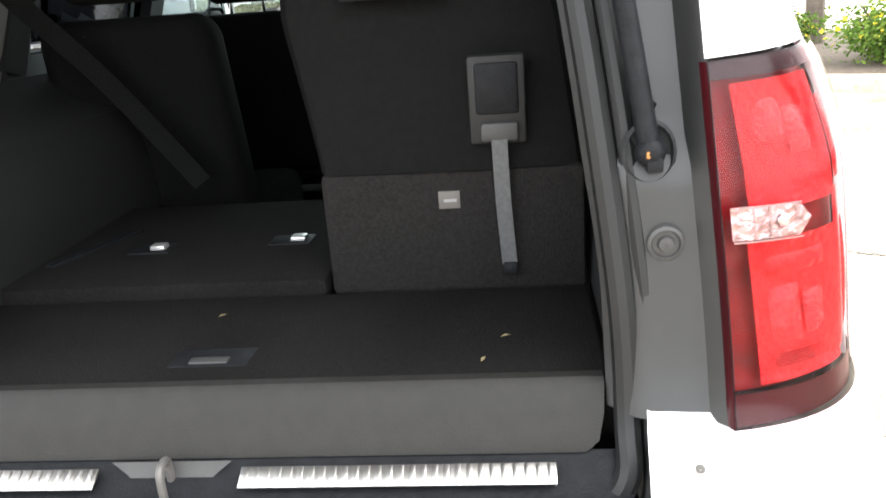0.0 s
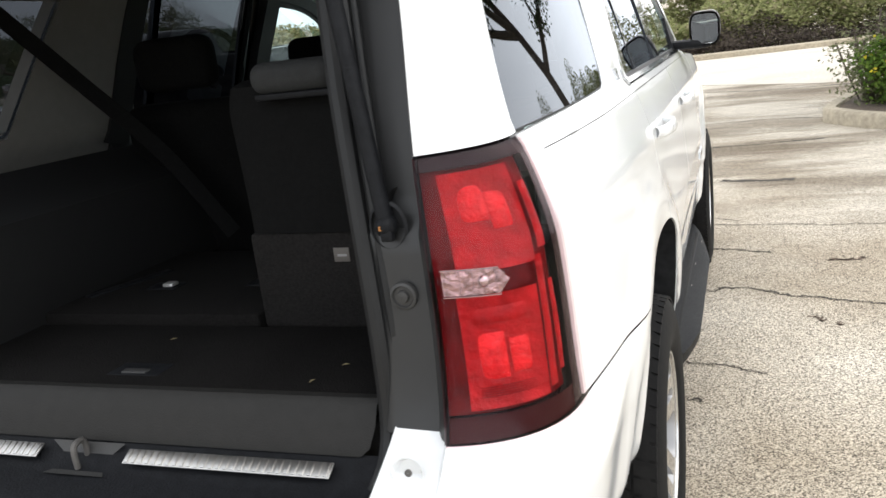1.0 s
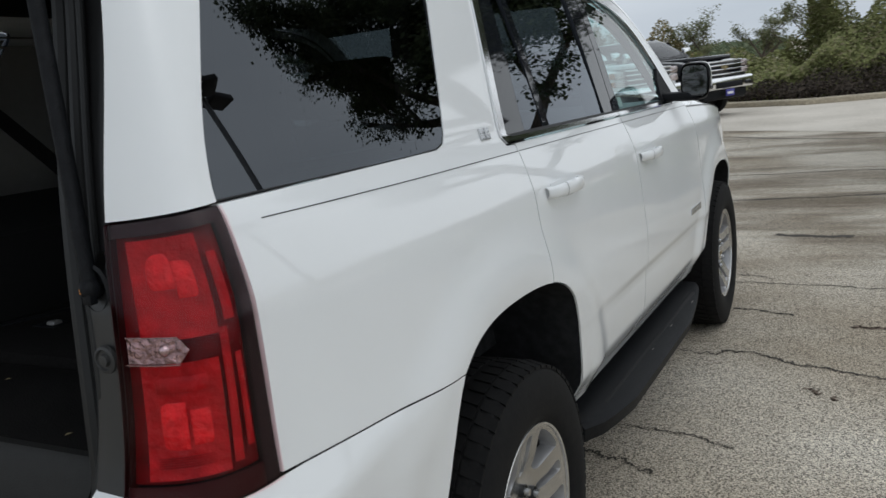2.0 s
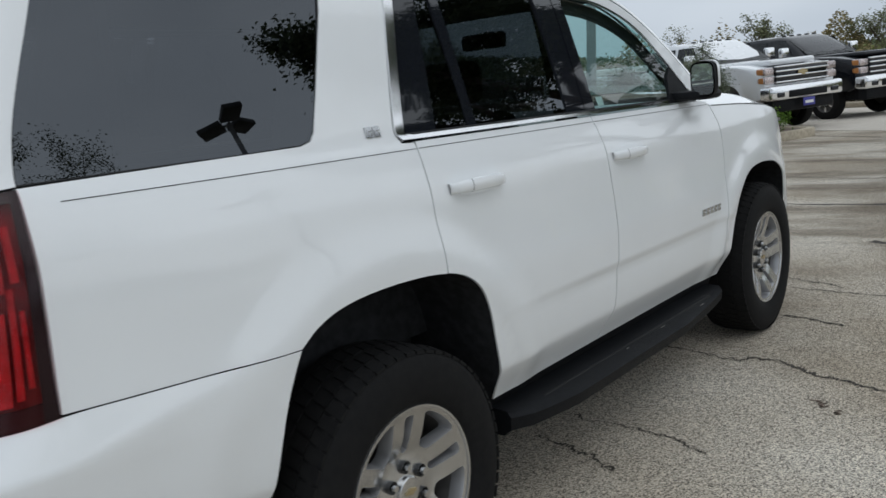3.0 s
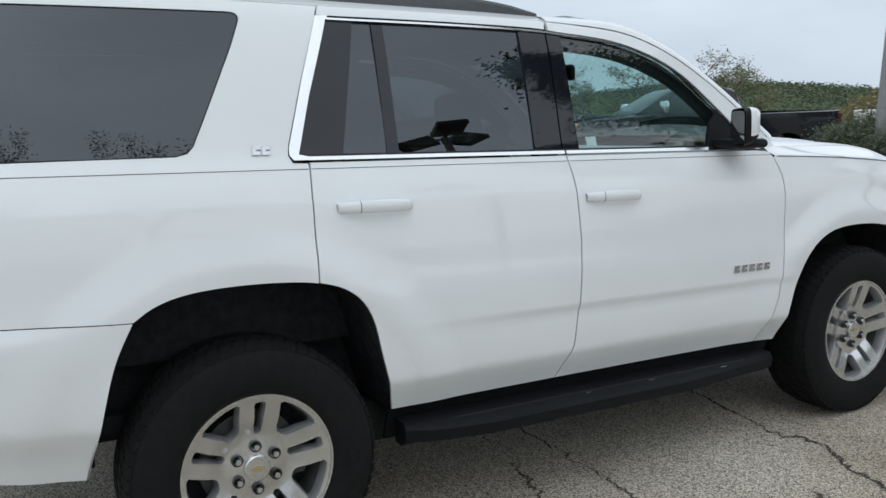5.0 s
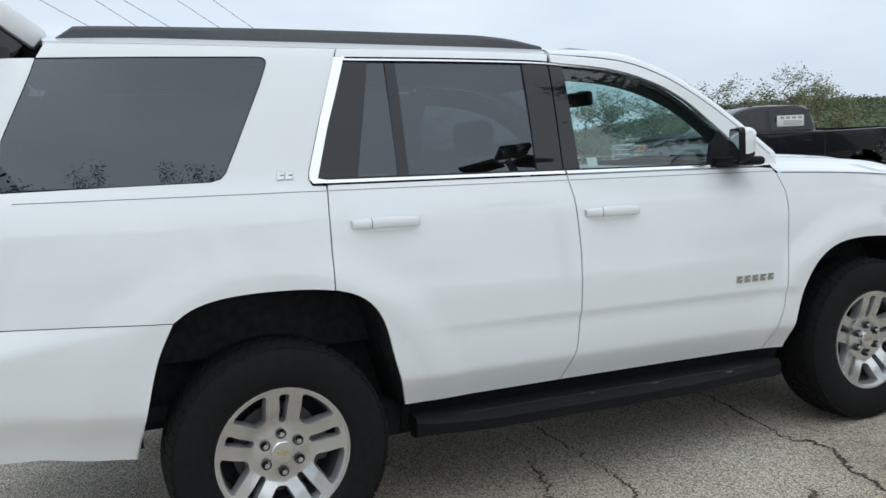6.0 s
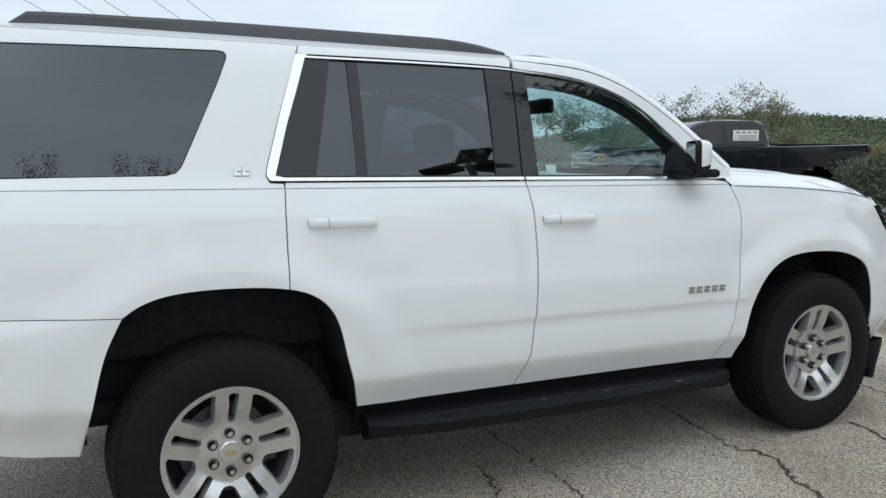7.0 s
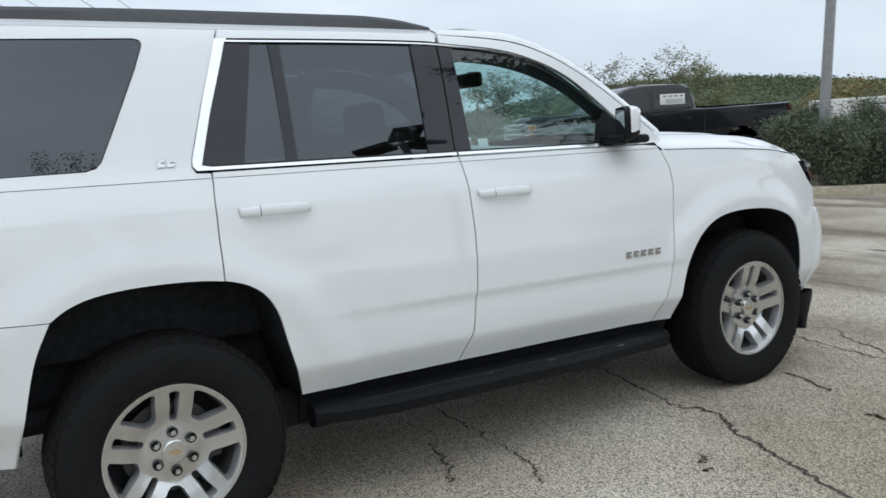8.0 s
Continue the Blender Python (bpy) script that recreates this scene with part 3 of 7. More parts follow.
    panel("window_pane", [(1.330, lo), (1.348, 1.818), *[(y, z + 0.01) for y, z in TOP_IN if y > 1.36 and z > lo], (2.24, lo)], GLASS, fd, sign=sign, lift=-0.010, form=glazing, step=0.08, label="clear greenish glass")
    panel("pillar_cover", [(1.140, lo), (1.168, 1.817), (1.292, 1.817), (1.262, lo)], BLACK_GLOSS, rd, sign=sign, lift=-0.003, label="gloss black pillar cover")
    panel("pillar_cover", [(1.268, lo), (1.299, 1.817), (1.362, 1.808), (1.345, lo)], BLACK_GLOSS, fd, sign=sign, lift=-0.003, label="gloss black pillar cover")
    panel("mirror_sail", [(2.02, lo), (2.06, 1.46), (2.12, 1.515), (2.24, 1.40), (2.28, lo)], BLACK_PLASTIC, fd, sign=sign, lift=0.002)
    # bright trim: belt strips and the kick up the pillar
    for y0, y1, who in ((0.250, 1.264, rd), (1.272, 2.33, fd)):
        panel("chrome_strip", [(y0, BELT + 0.001), (y1, BELT + 0.001), (y1, BELT + 0.013), (y0, BELT + 0.013)], CHROME, who, sign=sign, lift=0.006, label="chrome window trim")
    panel("window_seal", [(0.235, BELT + 0.013), (2.30, BELT + 0.013), (2.30, BELT + 0.022), (0.235, BELT + 0.022)], SEAL, fd, sign=sign, lift=0.001)
    panel("chrome_strip", [(0.198, 1.353), (0.250, 1.353), (0.250, 1.365), (0.219, 1.372), (0.284, 1.56), (0.387, 1.812), (0.40, 1.828), (0.354, 1.826), (0.2635, 1.60), (0.190, 1.395), (0.1875, 1.37)], CHROME, rd, sign=sign, lift=0.007, label="chrome window trim")
    bm_strip("chrome_strip", [(0.392, 1.8205)] + [(y + 0.004, z + 0.008) for y, z in TOP_IN if 0.40 < y], 0.007, CHROME, sign, closed=False, owner=fd)
    # thin reveal line below the glass
    for y0, y1 in ((-0.78, 0.243), (0.252, 1.266), (1.275, 2.39)):
        panel("reveal_line", [(y0, 1.3280), (y1, 1.3280), (y1, 1.3297), (y0, 1.3297)], SEAL, suv, sign=sign, lift=0.0004, depth=0.001)
    # handles
    for y, z, who in ((0.315, 1.203, rd), (1.318, 1.192, fd)):
        bm = bmesh.new()
        x = side(y + 0.13, z)
        rows = []
        for k in range(17):
            t = k / 16
            out = 0.040 * math.sin(math.pi * min(1, max(0, t))) ** 0.45
            tall = 0.020 * (1 - 0.25 * abs(2 * t - 1) ** 3)
            rows.append([(x - 0.012 + 0.012 + out + 0.010 * math.cos(a), y + 0.265 * t, z + 0.004 * math.sin(math.pi * t) + tall * math.sin(a)) for a in [2 * math.pi * q / 12 for q in range(12)]])
        bm.free()
        bm = loft(rows, close_v=True)
        bmesh.ops.recalc_face_normals(bm, faces=bm.faces)
        flip(bm, sign)
        h = part("door_handle", bm, PAINT, who, "white pull handle")
        ta = 0.24 if y < 1 else 0.22
        bm = loft([[(x + 0.040 * math.sin(math.pi * t) ** 0.45 + 0.0104 * math.cos(a), y + 0.265 * t, z + 0.004 * math.sin(math.pi * t) + 0.0204 * (1 - 0.25 * abs(2 * t - 1) ** 3) * math.sin(a)) for a in [2 * math.pi * q / 16 for q in range(16)]] for t in (ta, ta + 0.008)], close_v=True)
        flip(bm, sign)
        part("handle_seam", bm, GAP, h)
        panel("handle_cup", curve2((y + 0.045, z - 0.024), (y + 0.13, z - 0.032), (y + 0.215, z - 0.022), (y + 0.215, z + 0.02), (y + 0.13, z + 0.028), (y + 0.045, z + 0.02), per=3), PAINT, who, sign=sign, lift=0.0012, depth=0.002)
    # running board
    bm = bmesh.new()
    x0, x1 = 0.888, 1.06
    rows = []
    for k in range(25):
        t = k / 24
        y = 0.53 + t * 1.86
        end = min(1, 6 * t) ** 0.5 * min(1, 3.0 * (1 - t)) ** 0.8
        rows.append([(x0, y, 0.445), (x0 + 0.07, y, 0.440), (x0 + 0.075 + 0.075 * end, y, 0.432), (x0 + 0.085 + 0.085 * end, y, 0.418), (x0 + 0.08 + 0.080 * end, y, 0.375), (x0 + 0.05, y, 0.352), (x0, y, 0.352)])
    bm.free()
    bm = loft(rows, close_v=True)
    bm.verts.ensure_lookup_table()
    bm.faces.new(bm.verts[:7]), bm.faces.new(list(reversed(bm.verts[-7:])))
    bmesh.ops.recalc_face_normals(bm, faces=bm.faces)
    flip(bm, sign)
    board = part("running_board", bm, BLACK_PLASTIC, suv, "black plastic running board")
    for k in range(3):
        bm = bmesh.new()
        box(bm, 0.925 + 0.026 * k, 0.939 + 0.026 * k, 0.72, 2.2, 0.432, 0.4405 - 0.0012 * k, 0.002)
        flip(bm, sign)
        part("tread_rib", bm, DARK_TRIM, board)
    for k, (ya, xa, la) in enumerate(((1.62, 1.00, 0.05), (1.90, 0.985, 0.09), (2.02, 1.01, 0.05), (1.30, 1.0, 0.03))):
        bm = bmesh.new()
        box(bm, xa, xa + 0.003, ya, ya + la * 0.7, 0.438 - 0.10 * (xa - 0.958), 0.4405 - 0.10 * (xa - 0.958), 0.001)
        flip(bm, sign)
        part("scuff_mark", bm, SCRAPE, board)
    panel("rocker", [(0.50, 0.484), (2.44, 0.488), (2.44, 0.36), (0.50, 0.36)], BLACK_PLASTIC, suv, sign=sign, lift=-0.02, label="black lower sill")
    # arch liners and the lips of the arches
    for line in (ARCH_R, ARCH_F):
        bm = loft([[(side(y, z) - d, y, z) for d in (0.004, 0.02, 0.06, 0.36)] for y, z in line])
        bmesh.ops.recalc_face_normals(bm, faces=bm.faces)
        flip(bm, sign)
        part("arch_liner", bm, LINER, suv, "black felt wheel arch liner")
    for yc in (0, 2.946):
        bm = bmesh.new()
        box(bm, 0.635, 0.65, yc - 0.47, yc + 0.5, 0.455, 1.0)
        flip(bm, sign)
        part("arch_back", bm, LINER, suv)
    bm = bmesh.new()
    box(bm, 0.733, 0.739, -0.47, 0.52, 0.72, 0.99)
    flip(bm, sign)
    part("arch_back", bm, LINER, suv)


def flip(bm, sign):
    if sign < 0:
        for v in bm.verts:
            v.co.x = -v.co.x
        bmesh.ops.reverse_faces(bm, faces=bm.faces)


def bm_strip(name, line, width, material, sign, closed=True, owner=None, lift=0.002):
    """A thin moulding that follows a line on the body's form."""
    pts = [Vector((side(y, z) + lift, y, z)) for y, z in line]
    if closed:
        pts.append(pts[0])
    bm = sweep(pts, [(-width / 2, -0.004), (width / 2, -0.004), (width / 2, 0.002), (-width / 2, 0.002)], up=(1, 0, 0.3), caps=not closed)
    flip(bm, sign)
    return part(name, bm, material, owner or suv)


build_side(1)
build_side(-1)


# roof, pillars, windscreen, bonnet
def roof_rows(y0, y1, n):
    rows = []
    for i in range(n + 1):
        y = y0 + (y1 - y0) * i / n
        xs, zs = side(y, 1.868), 1.868
        row = []
        for k in range(-12, 13):
            t = k / 12
            a = abs(t)
            x = xs * (1 - (1 - a) ** 1.0) if a < 1 else xs
            z = zs + (0.075 - 0.03 * max(0, (y - 0.9) / 0.7) ** 2 - 0.03 * max(0, (-0.3 - y) / 0.4) ** 2) * (1 - a ** 5)
            row.append((math.copysign(x, t) if t else 0, y, z))
        rows.append(row)
    return rows


bm = loft(roof_rows(-0.645, 1.46, 30))
bmesh.ops.recalc_face_normals(bm, faces=bm.faces)
bmesh.ops.solidify(bm, geom=bm.faces[:], thickness=0.02)
part("roof", bm, PAINT, suv, "white roof panel")

for s in (1, -1):
    line = [p for p in TOP_OUT if p[0] > 1.30]
    rows = []
    for i, (y, z) in enumerate(line):
        t = i / (len(line) - 1)
        x = side(y, z)
        g = 0.5 + 0.5 * min(1.0, t * 4)
        rows.append([(s * (x - 0.002), y, z + 0.004 * g), (s * (x - 0.012), y + 0.012 * t, z + 0.022 * g), (s * (x - 0.040), y + 0.035 * t, z + (0.046 - 0.012 * t) * g), (s * (x - 0.085), y + 0.055 * t, z + (0.060 - 0.03 * t) * g), (s * (x - 0.09), y + 0.04 * t, z + 0.02 * g)])
    bm = loft(rows)
    bmesh.ops.recalc_face_normals(bm, faces=bm.faces)
    part("windscreen_pillar", bm, PAINT, suv)

rows = []
line = [p for p in TOP_OUT if p[0] > 1.42]
for i, (y, z) in enumerate(line):
    u = i / (len(line) - 1)
    xs = side(y, z) - 0.082
    rows.append([(xs * k / 8, y + 0.055 * u + (0.02 + 0.20 * u) * (1 - (k / 8) ** 2), z + 0.048 - 0.02 * u + 0.03 * (1 - u) * (1 - (k / 8) ** 2)) for k in range(-8, 9)])
bm = loft(rows)
bmesh.ops.recalc_face_normals(bm, faces=bm.faces)
part("windscreen", bm, GLASS, suv, "clear windscreen glass")

hood_edge = hermite([(2.40, 1.326), (2.80, 1.312), (3.20, 1.285), (3.36, 1.260), (3.46, 1.236), (3.62, 1.15)])
rows = []
for i in range(25):
    y = 2.41 + 1.00 * i / 24
    xs = side(y, hood_edge(y)) - 0.002
    row = []
    for k in range(-16, 17):
        a = abs(k / 16)
        ridge = 0.070 * (1 - max(0, (y - 3.1) / 0.55) ** 2) * (1 - math.exp(-((1 - a) / 0.14) ** 2))
        dome = 0.022 * (1 / (1 + math.exp((a - 0.50) / 0.03)))
        row.append((xs * k / 16, y + 0.22 * (1 - a ** 2.5), hood_edge(y) + ridge + dome * (1 - max(0, (y - 3.1) / 0.5) ** 2)))
    # turned-down edge beside the fender
    row = [(-xs + 0.002, y, row[0][2] - 0.03)] + row + [(xs - 0.002, y, row[-1][2] - 0.03)]
    rows.append(row)
bm = loft(rows)
bmesh.ops.recalc_face_normals(bm, faces=bm.faces)
part("bonnet", bm, PAINT, suv, "white bonnet with raised edges")
for s in (1, -1):
    bm_strip("bonnet_seam", [(2.43 + 1.0 * k / 20, hood_edge(2.43 + 1.0 * k / 20) - 0.003) for k in range(21)], 0.002, GREY_TRIM, s, closed=False, lift=-0.0015)

# front end: bumper, grille, headlamps
front_plan = hermite([(0.36, 3.74), (0.50, 3.89), (0.75, 3.95), (0.93, 3.90), (0.955, 3.86), (1.15, 3.81), (1.25, 3.74)])
front_reach = hermite([(0.44, 0.22), (0.55, 0.29), (0.68, 0.34), (0.80, 0.34), (0.88, 0.28), (0.93, 0.20)])


def front_row(z, y0, reach, pull=0.99, n=20):
    """Plan curve round the front corner at level z, from the fender's end to the middle."""
    xs, yc = side(y0, z), front_plan(z)
    row = []
    for k in range(n + 1):
        t = k / n
        row.append(((1 - t) ** 2 * xs + 2 * t * (1 - t) * xs * pull, (1 - t) ** 2 * y0 + 2 * t * (1 - t) * (y0 + reach) + t * t * yc, z))
    return row


for s in (1, -1):
    def nose(name, rows, material, label):
        bm = loft([[(s * x, y, z) for x, y, z in r] for r in rows])
        bmesh.ops.recalc_face_normals(bm, faces=bm.faces)
        bmesh.ops.solidify(bm, geom=bm.faces[:], thickness=0.004)
        return part(name, bm, material, suv, label)

    low = [front_row(0.462 + 0.478 * k / 14, 3.562 + 0.026 * min(1, k / 7), front_reach(0.462 + 0.478 * k / 14)) for k in range(15)]
    low.append(front_row(0.947, 3.588, 0.15, 0.95))
    nose("front_bumper", low, PAINT, "white front bumper bulging below the headlamps")
    nose("nose_panel", [front_row(0.952 + 0.10 * k / 4, 3.588 + 0.010 * k / 4, 0.13, 0.94) for k in range(5)], PAINT, "white panel between bumper and headlamp")
    lamp_rows = [front_row(1.058 + 0.147 * k / 8, 3.602 - 0.155 * (k / 8) ** 1.3, 0.17 + 0.21 * k / 8, 0.97 + 0.03 * k / 8)[:13] for k in range(9)]
    head = nose("headlamp", [[(x - 0.012, y - 0.008, z) for x, y, z in r] for r in lamp_rows], BLACK_GLOSS, "dark headlamp with a clear cover")
    glint = [[(s * (x + 0.001), y + 0.001, z) for x, y, z in r[1:8]] for r in lamp_rows[6:8]]
    bm = loft(glint)
    bmesh.ops.solidify(bm, geom=bm.faces[:], thickness=0.003)
    part("lamp_strip", bm, CLEAR_METAL, head, "bright strip inside the headlamp")
    bm = loft([[(s * (x - 0.002), y - 0.001, z) for x, y, z in r[1:4]] for r in lamp_rows[2:6]])
    bmesh.ops.solidify(bm, geom=bm.faces[:], thickness=0.003)
    part("indicator", bm, AMBER_LENS, head, "amber side reflector")
    nose("bonnet_lip", [front_row(1.209 + 0.042 * k / 4, 3.442 - 0.036 * k / 4, 0.19 - 0.06 * k / 4, 0.975) for k in range(5)], PAINT, "white rounded lip of the bonnet")
boxed("grille", (-0.55, 0.55, 3.70, 3.79, 0.80, 1.22), BLACK_PLASTIC, suv)
boxed("air_dam", (-0.80, 0.80, 3.56, 3.64, 0.33, 0.47), BLACK_PLASTIC, suv, label="black lower air dam")


# rear corner: bumper, lamp, pillar
def inner_edge(z):
    """Plan position of the rear corner's inner edge at level z."""
    x = hermite([(0.40, 0.72), (0.90, 0.780), (1.36, 0.750), (1.60, 0.731), (1.87, 0.668)])(z)
    y = hermite([(0.40, -1.13), (0.60, -1.15), (0.80, -1.12), (0.93, -1.03), (1.36, -0.945), (1.60, -0.875), (1.80, -0.81), (1.87, -0.79)])(z)
    return x, y


def outer_edge(z):
    return hermite([(0.40, -0.91), (0.93, -0.886), (1.365, -0.847), (1.806, -0.672), (1.87, -0.65)])(z)


def corner_row(z, n=16, t0=0.0, t1=1.0, lift=0.0):
    xi, yi = inner_edge(z)
    yo = outer_edge(z)
    xo = side(yo, z)
    slope = (side(yo + 0.02, z) - xo) / 0.02
    c = (xo - slope * (yo - yi) * 0.9, yi + 0.02)
    row = []
    for k in range(n + 1):
        t = t0 + (t1 - t0) * k / n
        x = (1 - t) ** 2 * xi + 2 * t * (1 - t) * c[0] + t * t * xo
        y = (1 - t) ** 2 * yi + 2 * t * (1 - t) * c[1] + t * t * yo
        d = Vector((2 * (1 - t) * (c[0] - xi) + 2 * t * (xo - c[0]), 2 * (1 - t) * (c[1] - yi) + 2 * t * (yo - c[1]), 0)).normalized()
        row.append((x + d.y * -1 * -lift, y - d.x * lift, z))
    return row


def lamp_foot(t):
    """The lamp's lower edge, cut up towards the flank."""
    return 0.913 + 0.021 * max(0.0, t) ** 1.3


def lamp_top(t):
    return 1.347 + 0.014 * max(0.0, t)


def lamp_sheet(v0, v1, t0, t1, lift, nv=10, nt=14, lean=0.0):
    """A piece of the lamp's face: v up its height, t from the opening to the flank; lift may be a function of (f, g)."""
    rows = []
    for i in range(nv + 1):
        f = i / nv
        row = []
        for j in range(nt + 1):
            g = j / nt
            t = min(1.0, max(0.0, t0 + (t1 - t0) * g + lean * (0.5 - f)))
            z = lamp_foot(t) + (lamp_top(t) - lamp_foot(t)) * (v0 + (v1 - v0) * f)
            h = lift(f, g) if callable(lift) else lift
            row.append(corner_row(z, 1, t, t, h)[0])
        rows.append(row)
    bm = loft(rows)
    bmesh.ops.recalc_face_normals(bm, faces=bm.faces)
    return bm


def bowl(depth, base, power=0.55):
    """Lift of a hollow reflector: its rim at base, its middle sunk by depth."""
    return lambda f, g: base - depth * (16 * f * (1 - f) * g * (1 - g)) ** power


def pillow(height, base):
    return lambda f, g: base + height * (16 * f * (1 - f) * g * (1 - g)) ** 0.6


def build_tail_lamp(s):
    lamp = empty("tail_lamp", "", "")
    tagged(lamp, "tall red tail lamp with a clear middle band")
    lamp.parent = suv

    def piece(name, bm, material, label="", owner=None):
        flip(bm, s)
        return part(name, bm, material, owner or lamp, label)

    piece("lamp_housing", lamp_sheet(0, 1, 0, 1, -0.027, 20, 18), SMOKE, "smoked dark housing")
    piece("lamp_ground", lamp_sheet(0.08, 0.955, 0.0, 0.89, -0.022, 16, 16), RED_LENS2, "deep red inner surface")
    # upper chamber: a hollow whose glowing middle is painted in brighter red
    up = piece("reflector", lamp_sheet(0.585, 0.935, 0.11, 0.64, bowl(0.012, -0.007, 0.8), 18, 16, 0.02), RED_LENS, "red hollow reflector")
    piece("reflector_cell", lamp_sheet(0.755, 0.895, 0.17, 0.36, pillow(0.005, -0.016), 10, 10, 0.02), RED_HOT_SPOT, "", up)
    piece("reflector_cell", lamp_sheet(0.72, 0.85, 0.37, 0.54, pillow(0.005, -0.016), 10, 10, 0.02), RED_HOT_SPOT, "", up)
    # lower chamber: framed, two hot spots low down painted in brighter red
    low = piece("reflector", lamp_sheet(0.105, 0.505, 0.11, 0.63, bowl(0.010, -0.006, 0.7), 18, 16, 0.02), RED_LENS, "red hollow reflector")
    piece("reflector_cell", lamp_sheet(0.20, 0.365, 0.18, 0.35, pillow(0.005, -0.013), 10, 10, 0.02), RED_HOT_SPOT, "", low)
    piece("reflector_cell", lamp_sheet(0.21, 0.335, 0.375, 0.52, pillow(0.005, -0.013), 10, 10, 0.02), RED_HOT_SPOT, "", low)
    piece("reflector_cell", lamp_sheet(0.40, 0.455, 0.17, 0.52, pillow(0.004, -0.010), 6, 10, 0.01), RED_LENS, "", low)
    for k in range(5):
        piece("reflector_rib", lamp_sheet(0.148 + 0.008 * k, 0.151 + 0.008 * k, 0.18, 0.53, -0.004, 1, 8), RED_LENS2, "", low)
    # side markers and the smoked edges
    piece("side_marker", lamp_sheet(0.12, 0.60, 0.66, 0.735, pillow(0.003, -0.010), 12, 4, 0.02), RED_LENS, "dull red side marker")
    piece("side_marker", lamp_sheet(0.16, 0.50, 0.775, 0.835, pillow(0.004, -0.010), 12, 4, 0.02), RED_LENS, "dull red side marker")
    piece("side_marker", lamp_sheet(0.62, 0.86, 0.70, 0.80, pillow(0.003, -0.010), 10, 4, 0.02), RED_LENS, "dull red side marker")
    piece("smoked_top", lamp_sheet(0.950, 1.0, 0.0, 1.0, -0.004, 3, 16), SMOKE, "smoked top edge")
    piece("smoked_foot", lamp_sheet(0.0, 0.085, 0.0, 1.0, -0.006, 3, 16), RED_DARK, "smoked bottom edge")
    piece("smoked_side", lamp_sheet(0.0, 1.0, 0.88, 1.0, -0.004, 14, 4), SMOKE, "smoked side edge")
    # clear band with a pointed outer end, ribs and a bulb behind its glass
    def band(a, b, lift, tip):
        bm = loft([corner_row(1.137 + 0.040 * k / 6, 14, a, b - tip * abs(k / 3 - 1), lift) for k in range(7)])
        bmesh.ops.recalc_face_normals(bm, faces=bm.faces)
        return bm
    clear = piece("reversing_segment", band(0.045, 0.42, -0.004, 0.07), CLEAR_LENS, "clear reversing lens")
    for a in (0.13, 0.20, 0.33):
        piece("lens_rib", band(a, a + 0.005, -0.002, 0.0), LENS_RIB, "", clear)
    for z in (1.135, 1.1765):
        bm = loft([corner_row(z + d, 14, 0.045, 0.355, 0.0) for d in (0, 0.002)])
        bmesh.ops.recalc_face_normals(bm, faces=bm.faces)
        piece("lens_rim", bm, LENS_RIB, "", clear)
    bm = bmesh.new()
    bmesh.ops.create_uvsphere(bm, u_segments=12, v_segments=8, radius=0.010, matrix=Matrix.Translation(Vector(corner_row(1.157, 1, 0.26, 0.26, -0.006)[0])))
    piece("bulb", bm, CHROME_DARK, "", clear)
    piece("lens_cover", lamp_sheet(0.0, 1.0, 0.0, 1.0, 0.0065, 24, 18), LENS_COVER, "clear red-tinted outer cover")
    # the edge of the lamp towards the opening
    bm = loft([[(inner_edge(z)[0] + d, inner_edge(z)[1] + e, z) for d, e in ((0.001, -0.004), (-0.004, 0.002), (-0.006, 0.02), (-0.002, 0.045))] for z in [0.914 + 0.434 * k / 12 for k in range(13)]])
    bmesh.ops.recalc_face_normals(bm, faces=bm.faces)
    piece("lamp_edge", bm, RED_DARK, "dark red lamp edge")


for s in (1, -1):
    bm = loft([[corner_row(lamp_top(j / 16) + 0.005 + (1.801 - lamp_top(j / 16)) * k / 20, 1, j / 16, j / 16)[0] for j in range(17)] for k in range(21)])
    bmesh.ops.recalc_face_normals(bm, faces=bm.faces)
    flip(bm, s)
    part("rear_pillar", bm, PAINT, suv, "white rear pillar beside the tailgate opening")
    build_tail_lamp(s)


def bumper_top(y):
    return hermite([(-0.886, 0.9362), (-0.6, 0.9232), (-0.335, 0.9112)])(y)


def bumper_shoulder(y, f):
    """A slanting ledge below the bumper's upper edge, widening to the rear, and the face below it leaning inward."""
    k = min(1.0, max(0.0, (-0.50 - y) / 0.38))
    lean = min(1.0, max(0.0, (-0.40 - y) / 0.15))
    wide = 0.02 + 0.17 * k
    u = min(1.0, (1 - f) / wide)
    return 0.036 * k * u - 0.030 * lean * max(0.0, 1 - f - wide)


def bumper_foot(y):
    return hermite([(-1.2, 0.490), (-0.80, 0.474), (-0.60, 0.438), (-0.45, 0.422)])(y)


rows = []
for k in range(43):
    f = k / 42
    z0 = 0.43 + 0.480 * f
    y_arch = hermite([(0.42, -0.482), (0.633, -0.437), (0.79, -0.395), (0.925, -0.330)])(z0)
    flank = [y_arch + (outer_edge(z0) - y_arch) * j / 10 for j in range(10)]
    right = [(side(y, z0) + bumper_shoulder(y, f), y, bumper_foot(y) + (bumper_top(y) - bumper_foot(y)) * f) for y in flank] + [(x, y, bumper_foot(y) + (lamp_foot(1 - j / 14) - bumper_foot(y)) * f) for j, (x, y, _) in enumerate(reversed(corner_row(z0, 14, 0.0, 1.0, bumper_shoulder(-0.886, f))))]
    rows.append(right)
bumper_inner = hermite([(0.42, 0.60), (0.72, 0.605), (0.76, 0.63), (0.80, 0.655), (0.84, 0.670), (0.93, 0.684)])
